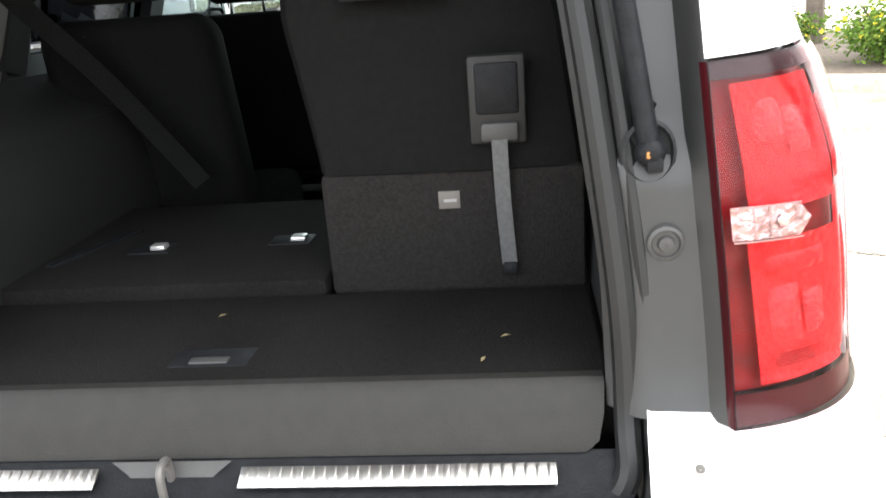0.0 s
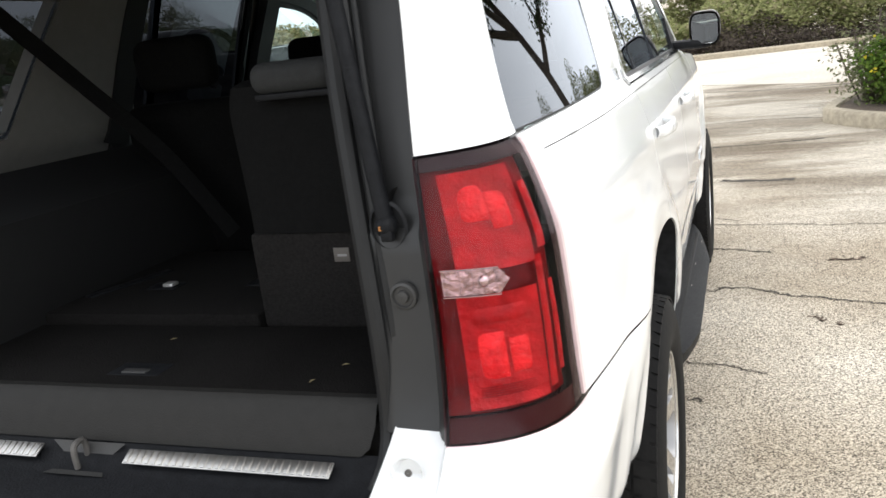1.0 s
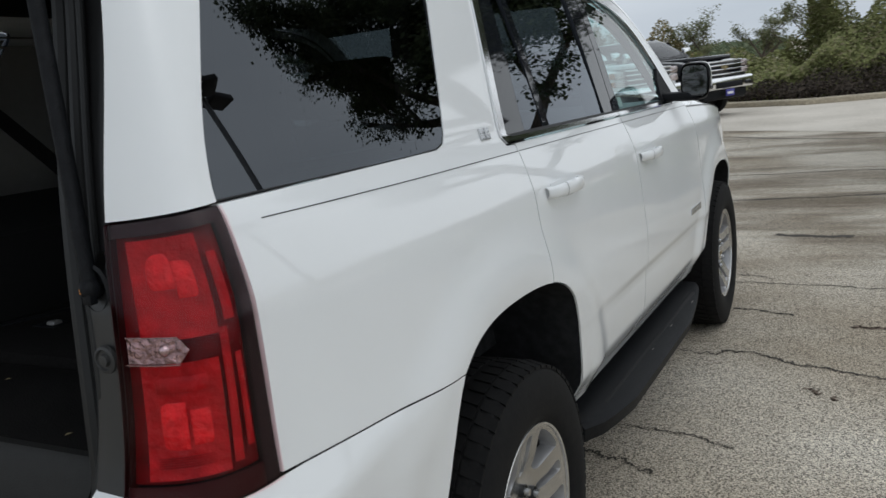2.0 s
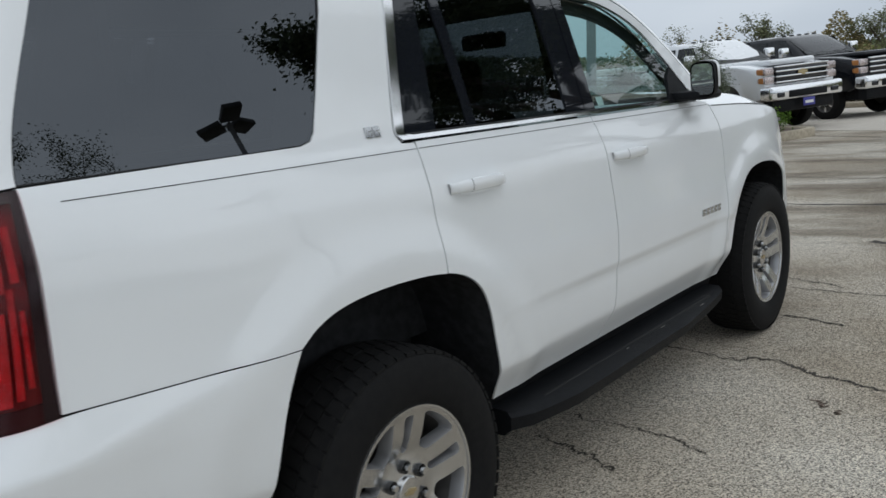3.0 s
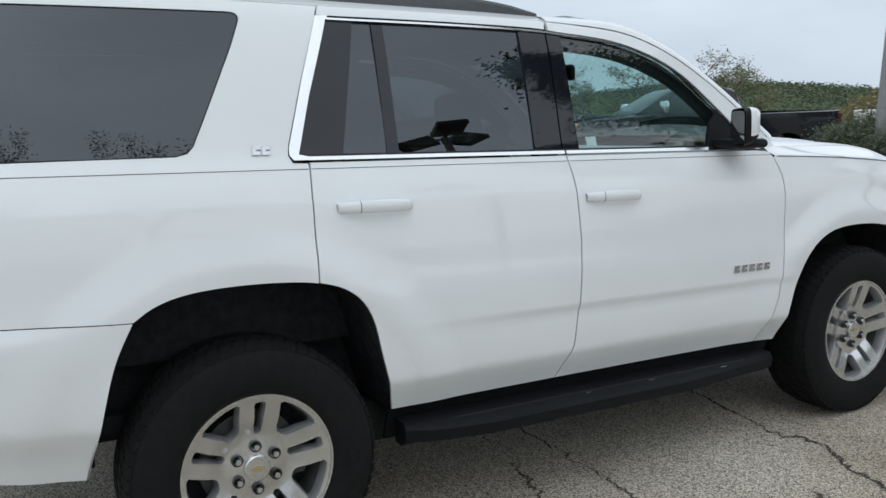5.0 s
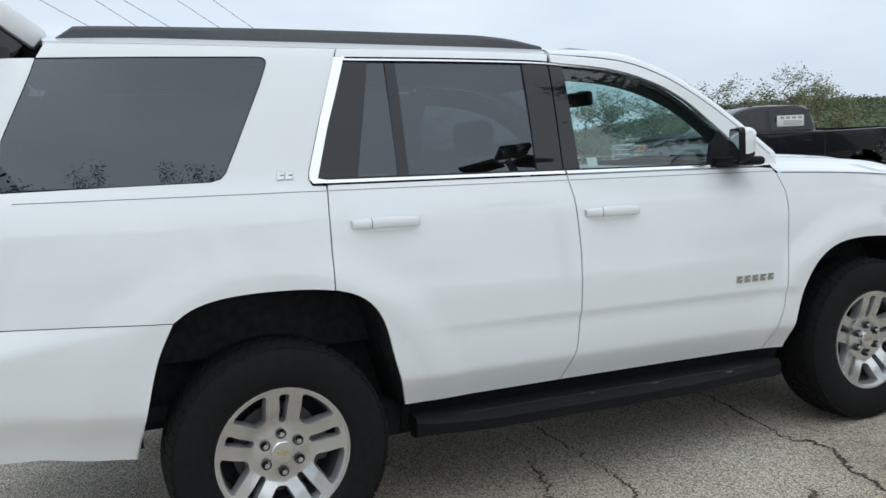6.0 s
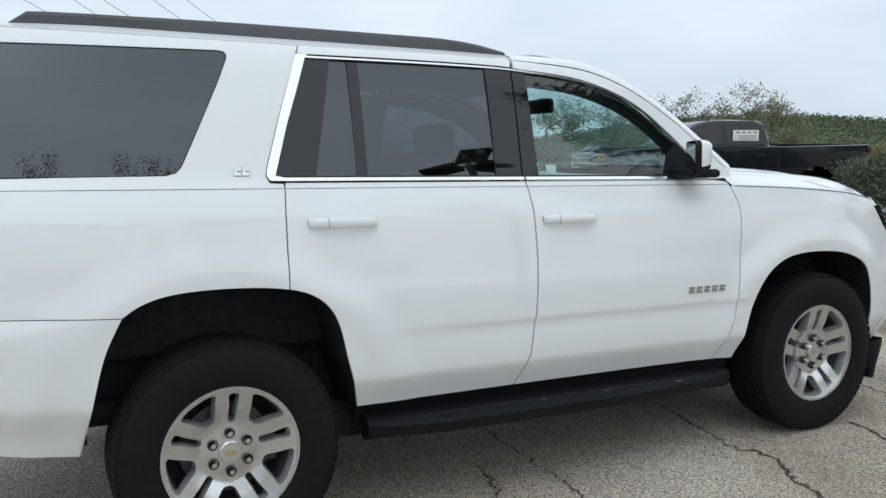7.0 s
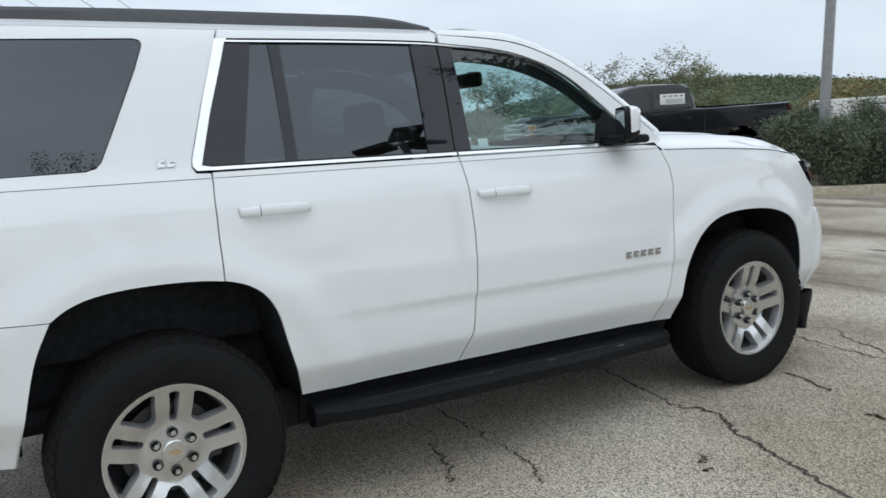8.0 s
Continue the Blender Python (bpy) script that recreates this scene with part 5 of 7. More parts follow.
# ---------------------------------------------------------------- cabin
bm = bmesh.new()
box(bm, -0.45, 0.64, -0.930, -0.585, 0.90, 0.942, 0.006)
part("cargo_floor", bm, CARPET, suv, "dark grey carpeted cargo floor")
bm = bmesh.new()
box(bm, -0.45, 0.18, -0.578, 0.02, 0.90, 0.968, 0.012)
fold = part("folded_seat", bm, CARPET, suv, "folded third-row seat with carpeted back")
boxed("cabin_floor", (-0.62, 0.62, -0.93, 0.52, 0.56, 0.60), CARPET, suv)
boxed("cabin_floor", (-0.85, 0.85, 0.525, 2.4, 0.56, 0.60), CARPET, suv)
boxed("rear_floor_base", (-0.62, 0.62, -0.93, -0.3, 0.60, 0.895), DARK_TRIM, suv)
# recessed pull handle in the floor
hx, hy = 0.062, -0.845
h = boxed("floor_handle", (hx - 0.062, hx + 0.062, hy - 0.032, hy + 0.032, 0.936, 0.9435), BLACK_PLASTIC, suv, 0.003, "black recessed floor handle")
boxed("grip", (hx - 0.030, hx + 0.030, hy - 0.026, hy - 0.006, 0.942, 0.9475), GREY_TRIM, h, 0.003)
# belt buckle slots in the folded seat
for x, y in ((-0.235, -0.355), (0.055, -0.330)):
    b = boxed("buckle_slot", (x - 0.045, x + 0.045, y - 0.032, y + 0.032, 0.962, 0.9715), BLACK_PLASTIC, suv, 0.004, "black belt buckle pocket")
    boxed("buckle", (x + 0.000, x + 0.032, y - 0.018, y + 0.012, 0.968, 0.980), CLEAR_METAL, b, 0.004, "bright metal belt tongue")
boxed("seat_strap", (-0.385, -0.355, -0.46, -0.20, 0.966, 0.974), BLACK_PLASTIC, suv, 0.003, "black webbing strap", turn=Matrix.Translation((-0.37, -0.33, 0)) @ Matrix.Rotation(radians(-18), 4, "Z") @ Matrix.Translation((0.37, 0.33, 0)))
# bits of dry leaf on the floor
for x, y, a in ((0.50, -0.80, 20), (0.47, -0.88, 70), (0.02, -0.68, 40)):
    bm = bmesh.new()
    vs = [bm.verts.new(p) for p in ((-0.008, 0, 0), (0, -0.003, 0.002), (0.009, 0, 0.001), (0, 0.003, 0.0025))]
    bm.faces.new(vs)
    bmesh.ops.solidify(bm, geom=bm.faces[:], thickness=0.0006)
    bmesh.ops.transform(bm, matrix=Matrix.Translation((x, y, 0.9435 + (0.028 if y > -0.58 else 0))) @ Matrix.Rotation(radians(a), 4, "Z"), verts=bm.verts)
    tagged(part("dry_leaf", bm, STRAW), "scrap of dry yellow leaf on the carpet", "leaf")

# upright third-row seat
seat = empty("rear_seat", "", "")
seat.parent = suv
tagged(seat, "dark cloth third-row seat standing upright")
rows = []
for k in range(13):
    t = k / 12
    z = 1.152 + 0.315 * t
    xl = 0.186 - 0.078 * t ** 1.1
    xr = 0.640 - 0.030 * t
    y = -0.568 + 0.075 * t
    r = 0.03 + 0.03 * t
    if k > 9:
        sh = ((k - 9) / 3) ** 2 * 0.018
        xl, xr = xl + sh, xr - sh
    rows.append([(xl, y + 0.10, z), (xl, y + r, z), (xl + r * 0.35, y + r * 0.3, z), (xl + r, y, z), *[(xl + r + (xr - xl - 2 * r) * j / 6, y - 0.008 * math.sin(math.pi * j / 6), z) for j in range(1, 6)], (xr - r, y, z), (xr - r * 0.35, y + r * 0.3, z), (xr, y + r, z), (xr, y + 0.10, z)])
top = [(x, y + 0.05, z + 0.012) for x, y, z in rows[-1]]
top2 = [(x * 0.98, y + 0.11, z + 0.012) for x, y, z in rows[-1]]
bm = loft(rows + [top, top2])
bmesh.ops.recalc_face_normals(bm, faces=bm.faces)
part("backrest", bm, CLOTH, seat, "dark grey cloth backrest")
bm = bmesh.new()
box(bm, 0.188, 0.640, -0.572, -0.45, 0.930, 1.153, 0.012)
part("lower_panel", bm, CARPET_GREY, seat, "carpeted lower back panel")
bm = bmesh.new()
box(bm, 0.240, 0.436, -0.560, -0.43, 1.448, 1.515, 0.030, 4)
part("headrest", bm, GREY_CLOTH, seat, "folded cloth headrest")
bm = bmesh.new()
box(bm, 0.25, 0.43, -0.552, -0.49, 1.436, 1.450, 0.004)
part("headrest_hinge", bm, BLACK_PLASTIC, seat)
rel = boxed("release_plate", (0.452, 0.546, -0.580, -0.545, 1.195, 1.340), DARK_TRIM, seat, 0.006, "dark plastic release plate")
boxed("release_lever", (0.464, 0.534, -0.586, -0.56, 1.245, 1.328), BLACK_PLASTIC, rel, 0.005)
boxed("lever_lip", (0.470, 0.532, -0.592, -0.56, 1.200, 1.232), GREY_TRIM, rel, 0.006)
part("pull_strap", sweep(smooth_line([(0.500, -0.590, 1.215), (0.502, -0.588, 1.10), (0.508, -0.582, 0.985)], 4), [(-0.013, -0.0015), (0.013, -0.0015), (0.013, 0.0015), (-0.013, 0.0015)], up=(0, -1, 0)), STRAP, seat, "grey webbing pull strap")
boxed("strap_end", (0.497, 0.521, -0.590, -0.570, 0.968, 0.988), BLACK_PLASTIC, seat, 0.003)
lab = boxed("care_label", (0.391, 0.428, -0.5745, -0.570, 1.086, 1.117), TAG, seat, 0.001, "small pale care label")
boxed("printed_bar", (0.400, 0.422, -0.5755, -0.573, 1.098, 1.103), PRINT, lab, 0.0)

# side trims: dark below, light grey above, with the arm-rest swell
for s in (1, -1):
    xin = -0.43 if s < 0 else 0.648
    rows = []
    for k in range(11):
        y = -0.93 + 1.13 * k / 10
        xi = abs(xin) + (0.02 * k / 10 if s < 0 else 0)
        rows.append([(s * xi, y, 0.93), (s * (xi + 0.01), y, 1.12), (s * (xi + 0.05 if s < 0 else xi + 0.005), y, 1.20), (s * (0.62 if s < 0 else 0.665), y, 1.235), (s * 0.70, y, 1.30)])
    bm = loft(rows)
    bmesh.ops.recalc_face_normals(bm, faces=bm.faces)
    part("side_trim", bm, DARK_TRIM, suv, "dark plastic cargo side trim")
    # light upper trim with the window opening in it
    bmp = [(-0.82, 1.30), (0.36, 1.29), (0.40, 1.36), (0.36, 1.80), (-0.62, 1.80), (-0.78, 1.45)]
    hole = [(-0.60, 1.40), (-0.18, 1.40), (0.03, 1.79), (-0.52, 1.79)]
    panel("upper_trim", bmp, LIGHT_TRIM, suv, lift=-0.075, sign=s, holes=(hole,), depth=-0.05, label="light grey pillar trim")
    boxed("door_trim", (min(s * 0.86, s * 0.90), max(s * 0.86, s * 0.90), 0.53, 2.30, 0.50, 1.34), DARK_TRIM, suv, 0.01, "dark door lining")
    boxed("door_trim", (min(s * 0.86, s * 0.90), max(s * 0.86, s * 0.90), 0.28, 0.525, 1.02, 1.34), DARK_TRIM, suv, 0.01, "dark door lining")
    for yb in (0.30, 1.22):
        part("pillar_trim", sweep([(s * (side(yb, 1.36) - 0.06), yb, 1.30), (s * (side(yb, 1.6) - 0.06), yb + 0.05, 1.58), (s * (side(yb, 1.82) - 0.06), yb + 0.10, 1.82)], [(-0.05, -0.02), (0.05, -0.02), (0.05, 0.02), (-0.05, 0.02)], up=(s, 0, 0)), DARK_TRIM, suv)

# third-row belt crossing the light trim
part("seat_belt", sweep(smooth_line([(-0.665, -0.30, 1.74), (-0.60, -0.10, 1.52), (-0.45, 0.02, 1.28), (-0.26, 0.03, 1.02)], 6), [(-0.024, -0.001), (0.024, -0.001), (0.024, 0.001), (-0.024, 0.001)], up=(0.4, -1, 0.2)), CLOTH, suv, "black seat belt webbing")

# headlining
bm = loft([[(x, y, z - 0.035) for x, y, z in row[1:-1]] for row in roof_rows(-0.62, 1.5, 8)])
bmesh.ops.solidify(bm, geom=bm.faces[:], thickness=0.01)
bmesh.ops.recalc_face_normals(bm, faces=bm.faces)
part("headlining", bm, DARK_TRIM, suv, "dark headlining")
# inner frames of the front windows, and the shade band of the windscreen
for s in (1, -1):
    inner = [p for p in TOP_IN if 1.36 < p[0] < 2.2]
    panel("frame_trim", [(y + 0.02, z + 0.04) for y, z in inner] + [(y - 0.010, z - 0.032) for y, z in reversed(inner)], DARK_TRIM, suv, lift=-0.055, sign=s, label="dark window frame lining")
band = [p for p in TOP_OUT if p[0] > 1.42]
rows = []
for i, (y, z) in enumerate(band):
    u = i / (len(band) - 1)
    if y > 1.86:
        break
    xs = side(y, z) - 0.09
    rows.append([(xs * k / 8, y + 0.055 * u + (0.02 + 0.20 * u) * (1 - (k / 8) ** 2) - 0.006, z + 0.024 - 0.02 * u + 0.028 * (1 - u) * (1 - (k / 8) ** 2)) for k in range(-8, 9)])
bm = loft(rows)
bmesh.ops.solidify(bm, geom=bm.faces[:], thickness=0.006)
bmesh.ops.recalc_face_normals(bm, faces=bm.faces)
part("shade_band", bm, DARK_TRIM, suv, "dark header and shade band above the windscreen")
boxed("roof_header", (-0.60, 0.60, -0.72, -0.63, 1.82, 1.875), DARK_TRIM, suv, 0.02)


def build_cabin_seat(x, y, wide, top):
    """A second-row or front seat seen through the cabin."""
    st = empty("cabin_seat", "", "")
    st.parent = suv
    tagged(st, "dark cloth cabin seat with headrest")
    bm = bmesh.new()
    box(bm, x - wide / 2, x + wide / 2, y - 0.50 + 0.5, y + 0.50, 0.72, 0.90, 0.05, 3)
    part("cushion", bm, CLOTH, st)
    bm = bmesh.new()
    box(bm, x - wide / 2, x + wide / 2, y - 0.08, y + 0.08, 0.80, top - 0.20, 0.06, 4)
    for v in bm.verts:
        v.co.y -= 0.16 * (v.co.z - 0.8) * 0.9
        v.co.x = x + (v.co.x - x) * (1 - 0.18 * max(0, (v.co.z - 1.2) / 0.4))
    part("backrest", bm, CLOTH, st)
    bm = bmesh.new()
    box(bm, x - 0.14, x + 0.14, y - 0.17, y - 0.07, top - 0.165, top, 0.045, 4)
    part("headrest", bm, CLOTH, st)
    for d in (-0.06, 0.06) if y > 1 else ():
        part("headrest_post", sweep([(x + d, y - 0.11, top - 0.24), (x + d, y - 0.12, top - 0.12)], ring(0.006, 8), up=(0, 1, 0)), CHROME, st)


for x, y, w, top in ((-0.46, 0.30, 0.50, 1.625), (0.50, 0.30, 0.46, 1.61), (-0.42, 1.22, 0.54, 1.60), (0.42, 1.22, 0.54, 1.60)):
    build_cabin_seat(x, y, w, top)

# dashboard, wheel, mirror
rows = []
for k in range(13):
    x = -0.82 + 1.64 * k / 12
    hump = 0.05 * math.exp(-((x + 0.42) / 0.22) ** 2)
    rows.append([(x, 2.02, 0.90), (x, 1.96, 1.10), (x, 1.98, 1.25 + hump), (x, 2.04, 1.325 + hump), (x, 2.12, 1.352 + 0.6 * hump), (x, 2.40, 1.362), (x, 2.62, 1.35)])
bm = loft(rows)
bmesh.ops.recalc_face_normals(bm, faces=bm.faces)
part("dashboard", bm, DASH, suv, "grey dashboard")
boxed("fire_wall", (-0.84, 0.84, 2.45, 2.52, 0.5, 1.28), DARK_TRIM, suv)
bm = bmesh.new()
rows = [[((0.185 + 0.015 * math.cos(b)) * math.cos(a), 0.015 * math.sin(b), (0.185 + 0.015 * math.cos(b)) * math.sin(a)) for b in [2 * math.pi * q / 8 for q in range(8)]] for a in [2 * math.pi * k / 32 for k in range(32)]]
bm = loft(rows, close_u=True, close_v=True)
tilt = Matrix.Translation((-0.42, 1.76, 1.21)) @ Matrix.Rotation(radians(-24), 4, "X")
bmesh.ops.transform(bm, matrix=tilt, verts=bm.verts)
sw = part("steering_wheel", bm, BLACK_PLASTIC, suv, "black steering wheel")
bm = bmesh.new()
box(bm, -0.075, 0.075, -0.02, 0.03, -0.06, 0.05, 0.02)
box(bm, -0.18, 0.18, 0.0, 0.015, -0.025, 0.02, 0.005)
bmesh.ops.transform(bm, matrix=tilt, verts=bm.verts)
part("wheel_hub", bm, BLACK_PLASTIC, sw)
bm = bmesh.new()
box(bm, -0.13, 0.13, 1.92, 1.96, 1.69, 1.768, 0.018, 3)
rm = part("inner_mirror", bm, BLACK_PLASTIC, suv, "black rear-view mirror")
boxed("mirror_stem", (-0.03, 0.03, 1.95, 2.01, 1.72, 1.775), BLACK_PLASTIC, rm, 0.01)
for x0, x1 in ((-0.62, -0.18), (0.18, 0.62)):
    boxed("sun_visor", (x0, x1, 1.44, 1.62, 1.845, 1.865), LIGHT_TRIM, suv, 0.008, "folded sun visor")

# ---------------------------------------------------------------- raised tailgate
gate = empty("tailgate", "", "")
gate.parent = suv
tagged(gate, "white tailgate raised overhead")
hinge = Matrix.Translation((0, -0.68, 1.885)) @ Matrix.Rotation(radians(GATE_LIFT), 4, "X")


def gate_part(name, bm, m, owner, label=""):
    bmesh.ops.transform(bm, matrix=hinge, verts=bm.verts)
    return part(name, bm, m, owner, label)


rows = []
for k in range(15):
    v = k / 14
    w = 0.60 + 0.12 * min(1, v * 1.6)
    rows.append([(w * t, -0.02 - 1.12 * v, 0.055 * (1 - abs(t) ** 4) + 0.02 - 0.02 * v) for t in [q / 8 for q in range(-8, 9)]])
bm = loft(rows)
bmesh.ops.recalc_face_normals(bm, faces=bm.faces)
bmesh.ops.solidify(bm, geom=bm.faces[:], thickness=0.03)
gate_part("gate_skin", bm, PAINT, gate, "white outer skin")
bm = bmesh.new()
box(bm, -0.60, 0.60, -1.08, -0.62, -0.035, 0.0, 0.02)
gate_part("gate_lining", bm, DARK_TRIM, gate, "dark inner lining")
bm = bmesh.new()
box(bm, -0.58, 0.58, -0.60, -0.10, -0.020, 0.0, 0.01)
gate_part("gate_glass", bm, BLACK_GLOSS, gate, "dark rear window")
bm = bmesh.new()
box(bm, -0.66, 0.66, -0.26, 0.03, -0.025, 0.055, 0.02)
gate_part("spoiler", bm, PAINT, gate, "white roof spoiler")
bm = bmesh.new()
box(bm, -0.655, 0.655, -0.62, -0.0, -0.17, -0.028, 0.02)
gate_part("hinge_trim", bm, BLACK_GLOSS, gate, "dark trim below the spoiler")


# ---------------------------------------------------------------- plants
def leaf_cloud(name, centres, size, material, parent=None, label="", seed=1, slim=0.62):
    """Many small folded leaves, one mesh."""
    rng = np.random.default_rng(seed)
    c = np.asarray(centres, float)
    n = len(c)
    # leaves face roughly outward and up, each turned its own way
    mid = np.median(c, axis=0) - np.array([0, 0, 0.35 * (c[:, 2].max() - c[:, 2].min())])
    cell = np.maximum(0.3, (c.max(axis=0) - c.min(axis=0)) * 0.12)
    out = (c - mid) / cell
    out /= np.linalg.norm(out, axis=1)[:, None] + 1e-6
    nn = out * 0.8 + np.array([0, 0, 0.5]) + rng.normal(size=(n, 3)) * 0.5
    nn /= np.linalg.norm(nn, axis=1)[:, None]
    u = np.cross(nn, rng.normal(size=(n, 3)))
    u /= np.linalg.norm(u, axis=1)[:, None]
    v = np.cross(nn, u)
    s = size * rng.uniform(0.6, 1.35, n)[:, None]
    p = np.empty((n, 4, 3))
    p[:, 0], p[:, 1] = c - u * s, c + v * s * slim + nn * s * 0.15
    p[:, 2], p[:, 3] = c + u * s, c - v * s * slim + nn * s * 0.15
    me = bpy.data.meshes.new(name)
    idx = np.arange(n)[:, None] * 4
    faces = np.concatenate([idx + np.array([[0, 1, 2]]), idx + np.array([[0, 2, 3]])])
    me.from_pydata(p.reshape(-1, 3).tolist(), [], faces.tolist())
    me.materials.append(material)
    ob = new(name, me)
    if parent:
        ob.parent = parent
    if label:
        tagged(ob, label)
    return ob


def build_tree(base, height, spread, leaves, leaf, material, label, seed, trunk=0.16, bare=0.45, group="", name="tree", crown_low=0.35, leafy=2):
    """A tapered, forking trunk whose twigs carry an uneven crown."""
    rng = random.Random(seed)
    thing = empty(name, label, "tree", group)
    thing.location = (base[0], base[1], base[2] + slope(base[1]))
    rows, tips = [], []
    bm = bmesh.new()

    def limb(p, d, length, r, depth):
        pts, q, dd = [p], p.copy(), d.copy()
        n = 5
        for k in range(n):
            dd = (dd + Vector((rng.uniform(-1, 1), rng.uniform(-1, 1), rng.uniform(-0.5, 0.7))) * 0.22).normalized()
            q = q + dd * length / n
            pts.append(q.copy())
        ring_n = 7 if depth < 2 else 4
        prev = None
        for k, c in enumerate(pts):
            t = (pts[min(k + 1, n)] - pts[max(k - 1, 0)]).normalized()
            a = t.orthogonal().normalized()
            b = t.cross(a)
            rr = r * (1 - 0.55 * k / n)
            cur = [bm.verts.new(c + (a * math.cos(2 * math.pi * j / ring_n) + b * math.sin(2 * math.pi * j / ring_n)) * rr) for j in range(ring_n)]
            if prev:
                for j in range(ring_n):
                    bm.faces.new((prev[j], prev[(j + 1) % ring_n], cur[(j + 1) % ring_n], cur[j]))
            prev = cur
        if depth >= leafy:
            tips.extend(pts[2:])
        if depth < 4:
            for k in range(rng.choice((2, 3, 3)) if depth else 4):
                at = pts[rng.randint(2 if depth else 3, n)]
                side_dir = Vector((rng.uniform(-1, 1), rng.uniform(-1, 1), rng.uniform(-0.1, 0.6)))
                nd = (dd * 0.55 + side_dir.normalized() * (0.95 if depth < 2 else 1.1)).normalized()
                limb(at.copy(), nd, length * rng.uniform(0.55, 0.8), r * 0.52, depth + 1)

    limb(Vector((0, 0, -0.1)), Vector((0.05, 0.03, 1)), height * bare, trunk, 0)
    top = max(p.z for p in tips)
    wide = max(math.hypot(p.x, p.y) for p in tips)
    fz, fw = height * 0.96 / top, spread / wide
    for v in bm.verts:
        v.co = Vector((v.co.x * (1 + (fw - 1) * min(1, max(0, v.co.z / (height * 0.3)))), v.co.y * (1 + (fw - 1) * min(1, max(0, v.co.z / (height * 0.3)))), v.co.z * fz))
    part("trunk", bm, BARK, thing, "grey-brown forking trunk and limbs", rake=False)
    tips = [Vector((p.x * fw, p.y * fw, p.z * fz)) for p in tips if p.z * fz > height * crown_low]
    centres = []
    for k in range(leaves):
        t = tips[rng.randrange(len(tips))]
        g = 0.028 * spread + 0.055
        centres.append((t.x + rng.gauss(0, g), t.y + rng.gauss(0, g), t.z + rng.gauss(0, g * 0.7)))
    if leaves:
        leaf_cloud("crown", centres, leaf, material, thing, "", seed)
    return thing


def build_shrub(base, rx, ry, h, count, leaf, material, label, seed, flowers=None, group="", low=0.02):
    """A dense shrub: stems and leaf tufts round several leaders, with a ragged outline."""
    rng = random.Random(seed)
    thing = empty("shrub", label, "shrub", group)
    thing.location = (base[0], base[1], base[2] + slope(base[1]))
    bm = bmesh.new()
    leaders = []
    for k in range(16):
        a, rr = rng.uniform(0, 2 * math.pi), math.sqrt(rng.random())
        x, y = rx * 0.8 * rr * math.cos(a), ry * 0.8 * rr * math.sin(a)
        z = h * (1 - 0.45 * rr ** 2) * rng.uniform(0.75, 1.05)
        leaders.append((x, y, z))
        line = smooth_line([(x * 0.2, y * 0.2, -0.02), (x * 0.6, y * 0.6, z * 0.45), (x, y, z)], 3)
        one = sweep(line, ring(0.012, 5), up=(0.3, 1, 0.1))
        me = bpy.data.meshes.new("tmp")
        one.to_mesh(me)
        one.free()
        bm.from_mesh(me)
        bpy.data.meshes.remove(me)
    tagged(part("stem", bm, BARK, thing, rake=False), kind="stuff")
    pts, fl = [], []
    for k in range(count):
        x, y, z = leaders[rng.randrange(16)]
        f = rng.random() ** 0.55
        g = 0.16 * min(rx, ry) + 0.03
        q = (x * (0.45 + 0.55 * f) + rng.gauss(0, g), y * (0.45 + 0.55 * f) + rng.gauss(0, g), max(low, z * f + rng.gauss(0, 0.05 * h)))
        (fl if flowers and f > 0.55 and rng.random() < 0.05 else pts).append(q)
    leaf_cloud("foliage", pts, leaf, material, thing, "", seed, slim=0.3 if material is LEAF_CEDAR else 0.62)
    if fl:
        leaf_cloud("blossoms", fl, leaf * 1.1, flowers, thing, "small yellow blossoms", seed + 1, slim=0.9)
    return thing


# ---------------------------------------------------------------- far road, kerbs, islands
def strip(name, outline, z, material, label, thick=0.004, parent=None, bevel=0.0):
    bm = bmesh.new()
    f = bm.faces.new([bm.verts.new((x, y, z + slope(y))) for x, y in outline])
    f.normal_update()
    if f.normal.z < 0:
        f.normal_flip()
    r = bmesh.ops.extrude_face_region(bm, geom=[f])
    for g in r["geom"]:
        if isinstance(g, bmesh.types.BMVert):
            g.co.z -= thick
    bmesh.ops.recalc_face_normals(bm, faces=bm.faces)
    if bevel:
        top = list(bm.edges)
        bmesh.ops.bevel(bm, geom=top, offset=bevel, segments=2, affect="EDGES")
    return tagged(part(name, bm, material, parent, rake=False), label, kind="structure" if not parent else "")


strip("road", [(-40, 24), (-8, 19.5), (0, 14.9), (2.4, 13.1), (12, 12.4), (40, 12.0), (40, 22.4), (8, 24.0), (4, 23.4), (0, 22.1), (-8, 25.5), (-40, 33)], 0.006, PALE_ROAD, "pale worn concrete drive beyond the lot")


def kerb_run(line, wide=0.16, tall=0.16):
    """A rounded kerb along a line on the ground."""
    pts = [Vector((x, y, slope(y))) for x, y in line]
    sec = [(-wide / 2, -0.02), (wide / 2, -0.02), (wide / 2, tall * 0.8), (wide * 0.36, tall), (-wide * 0.36, tall), (-wide / 2, tall * 0.8)]
    return sweep(pts, sec, caps=True)


def build_island(name, outline, label, tall=0.16):
    pts = [(p.x, p.y) for p in smooth_line([(*q, 0) for q in outline], 5, closed=True)]
    bm = kerb_run(pts + [pts[0]], tall=tall)
    k = tagged(part(name, bm, CONCRETE, rake=False), label, "kerb", kind="structure")
    strip("soil_bed", pts, tall - 0.03, SOIL, "", 0.1, parent=k)
    return k


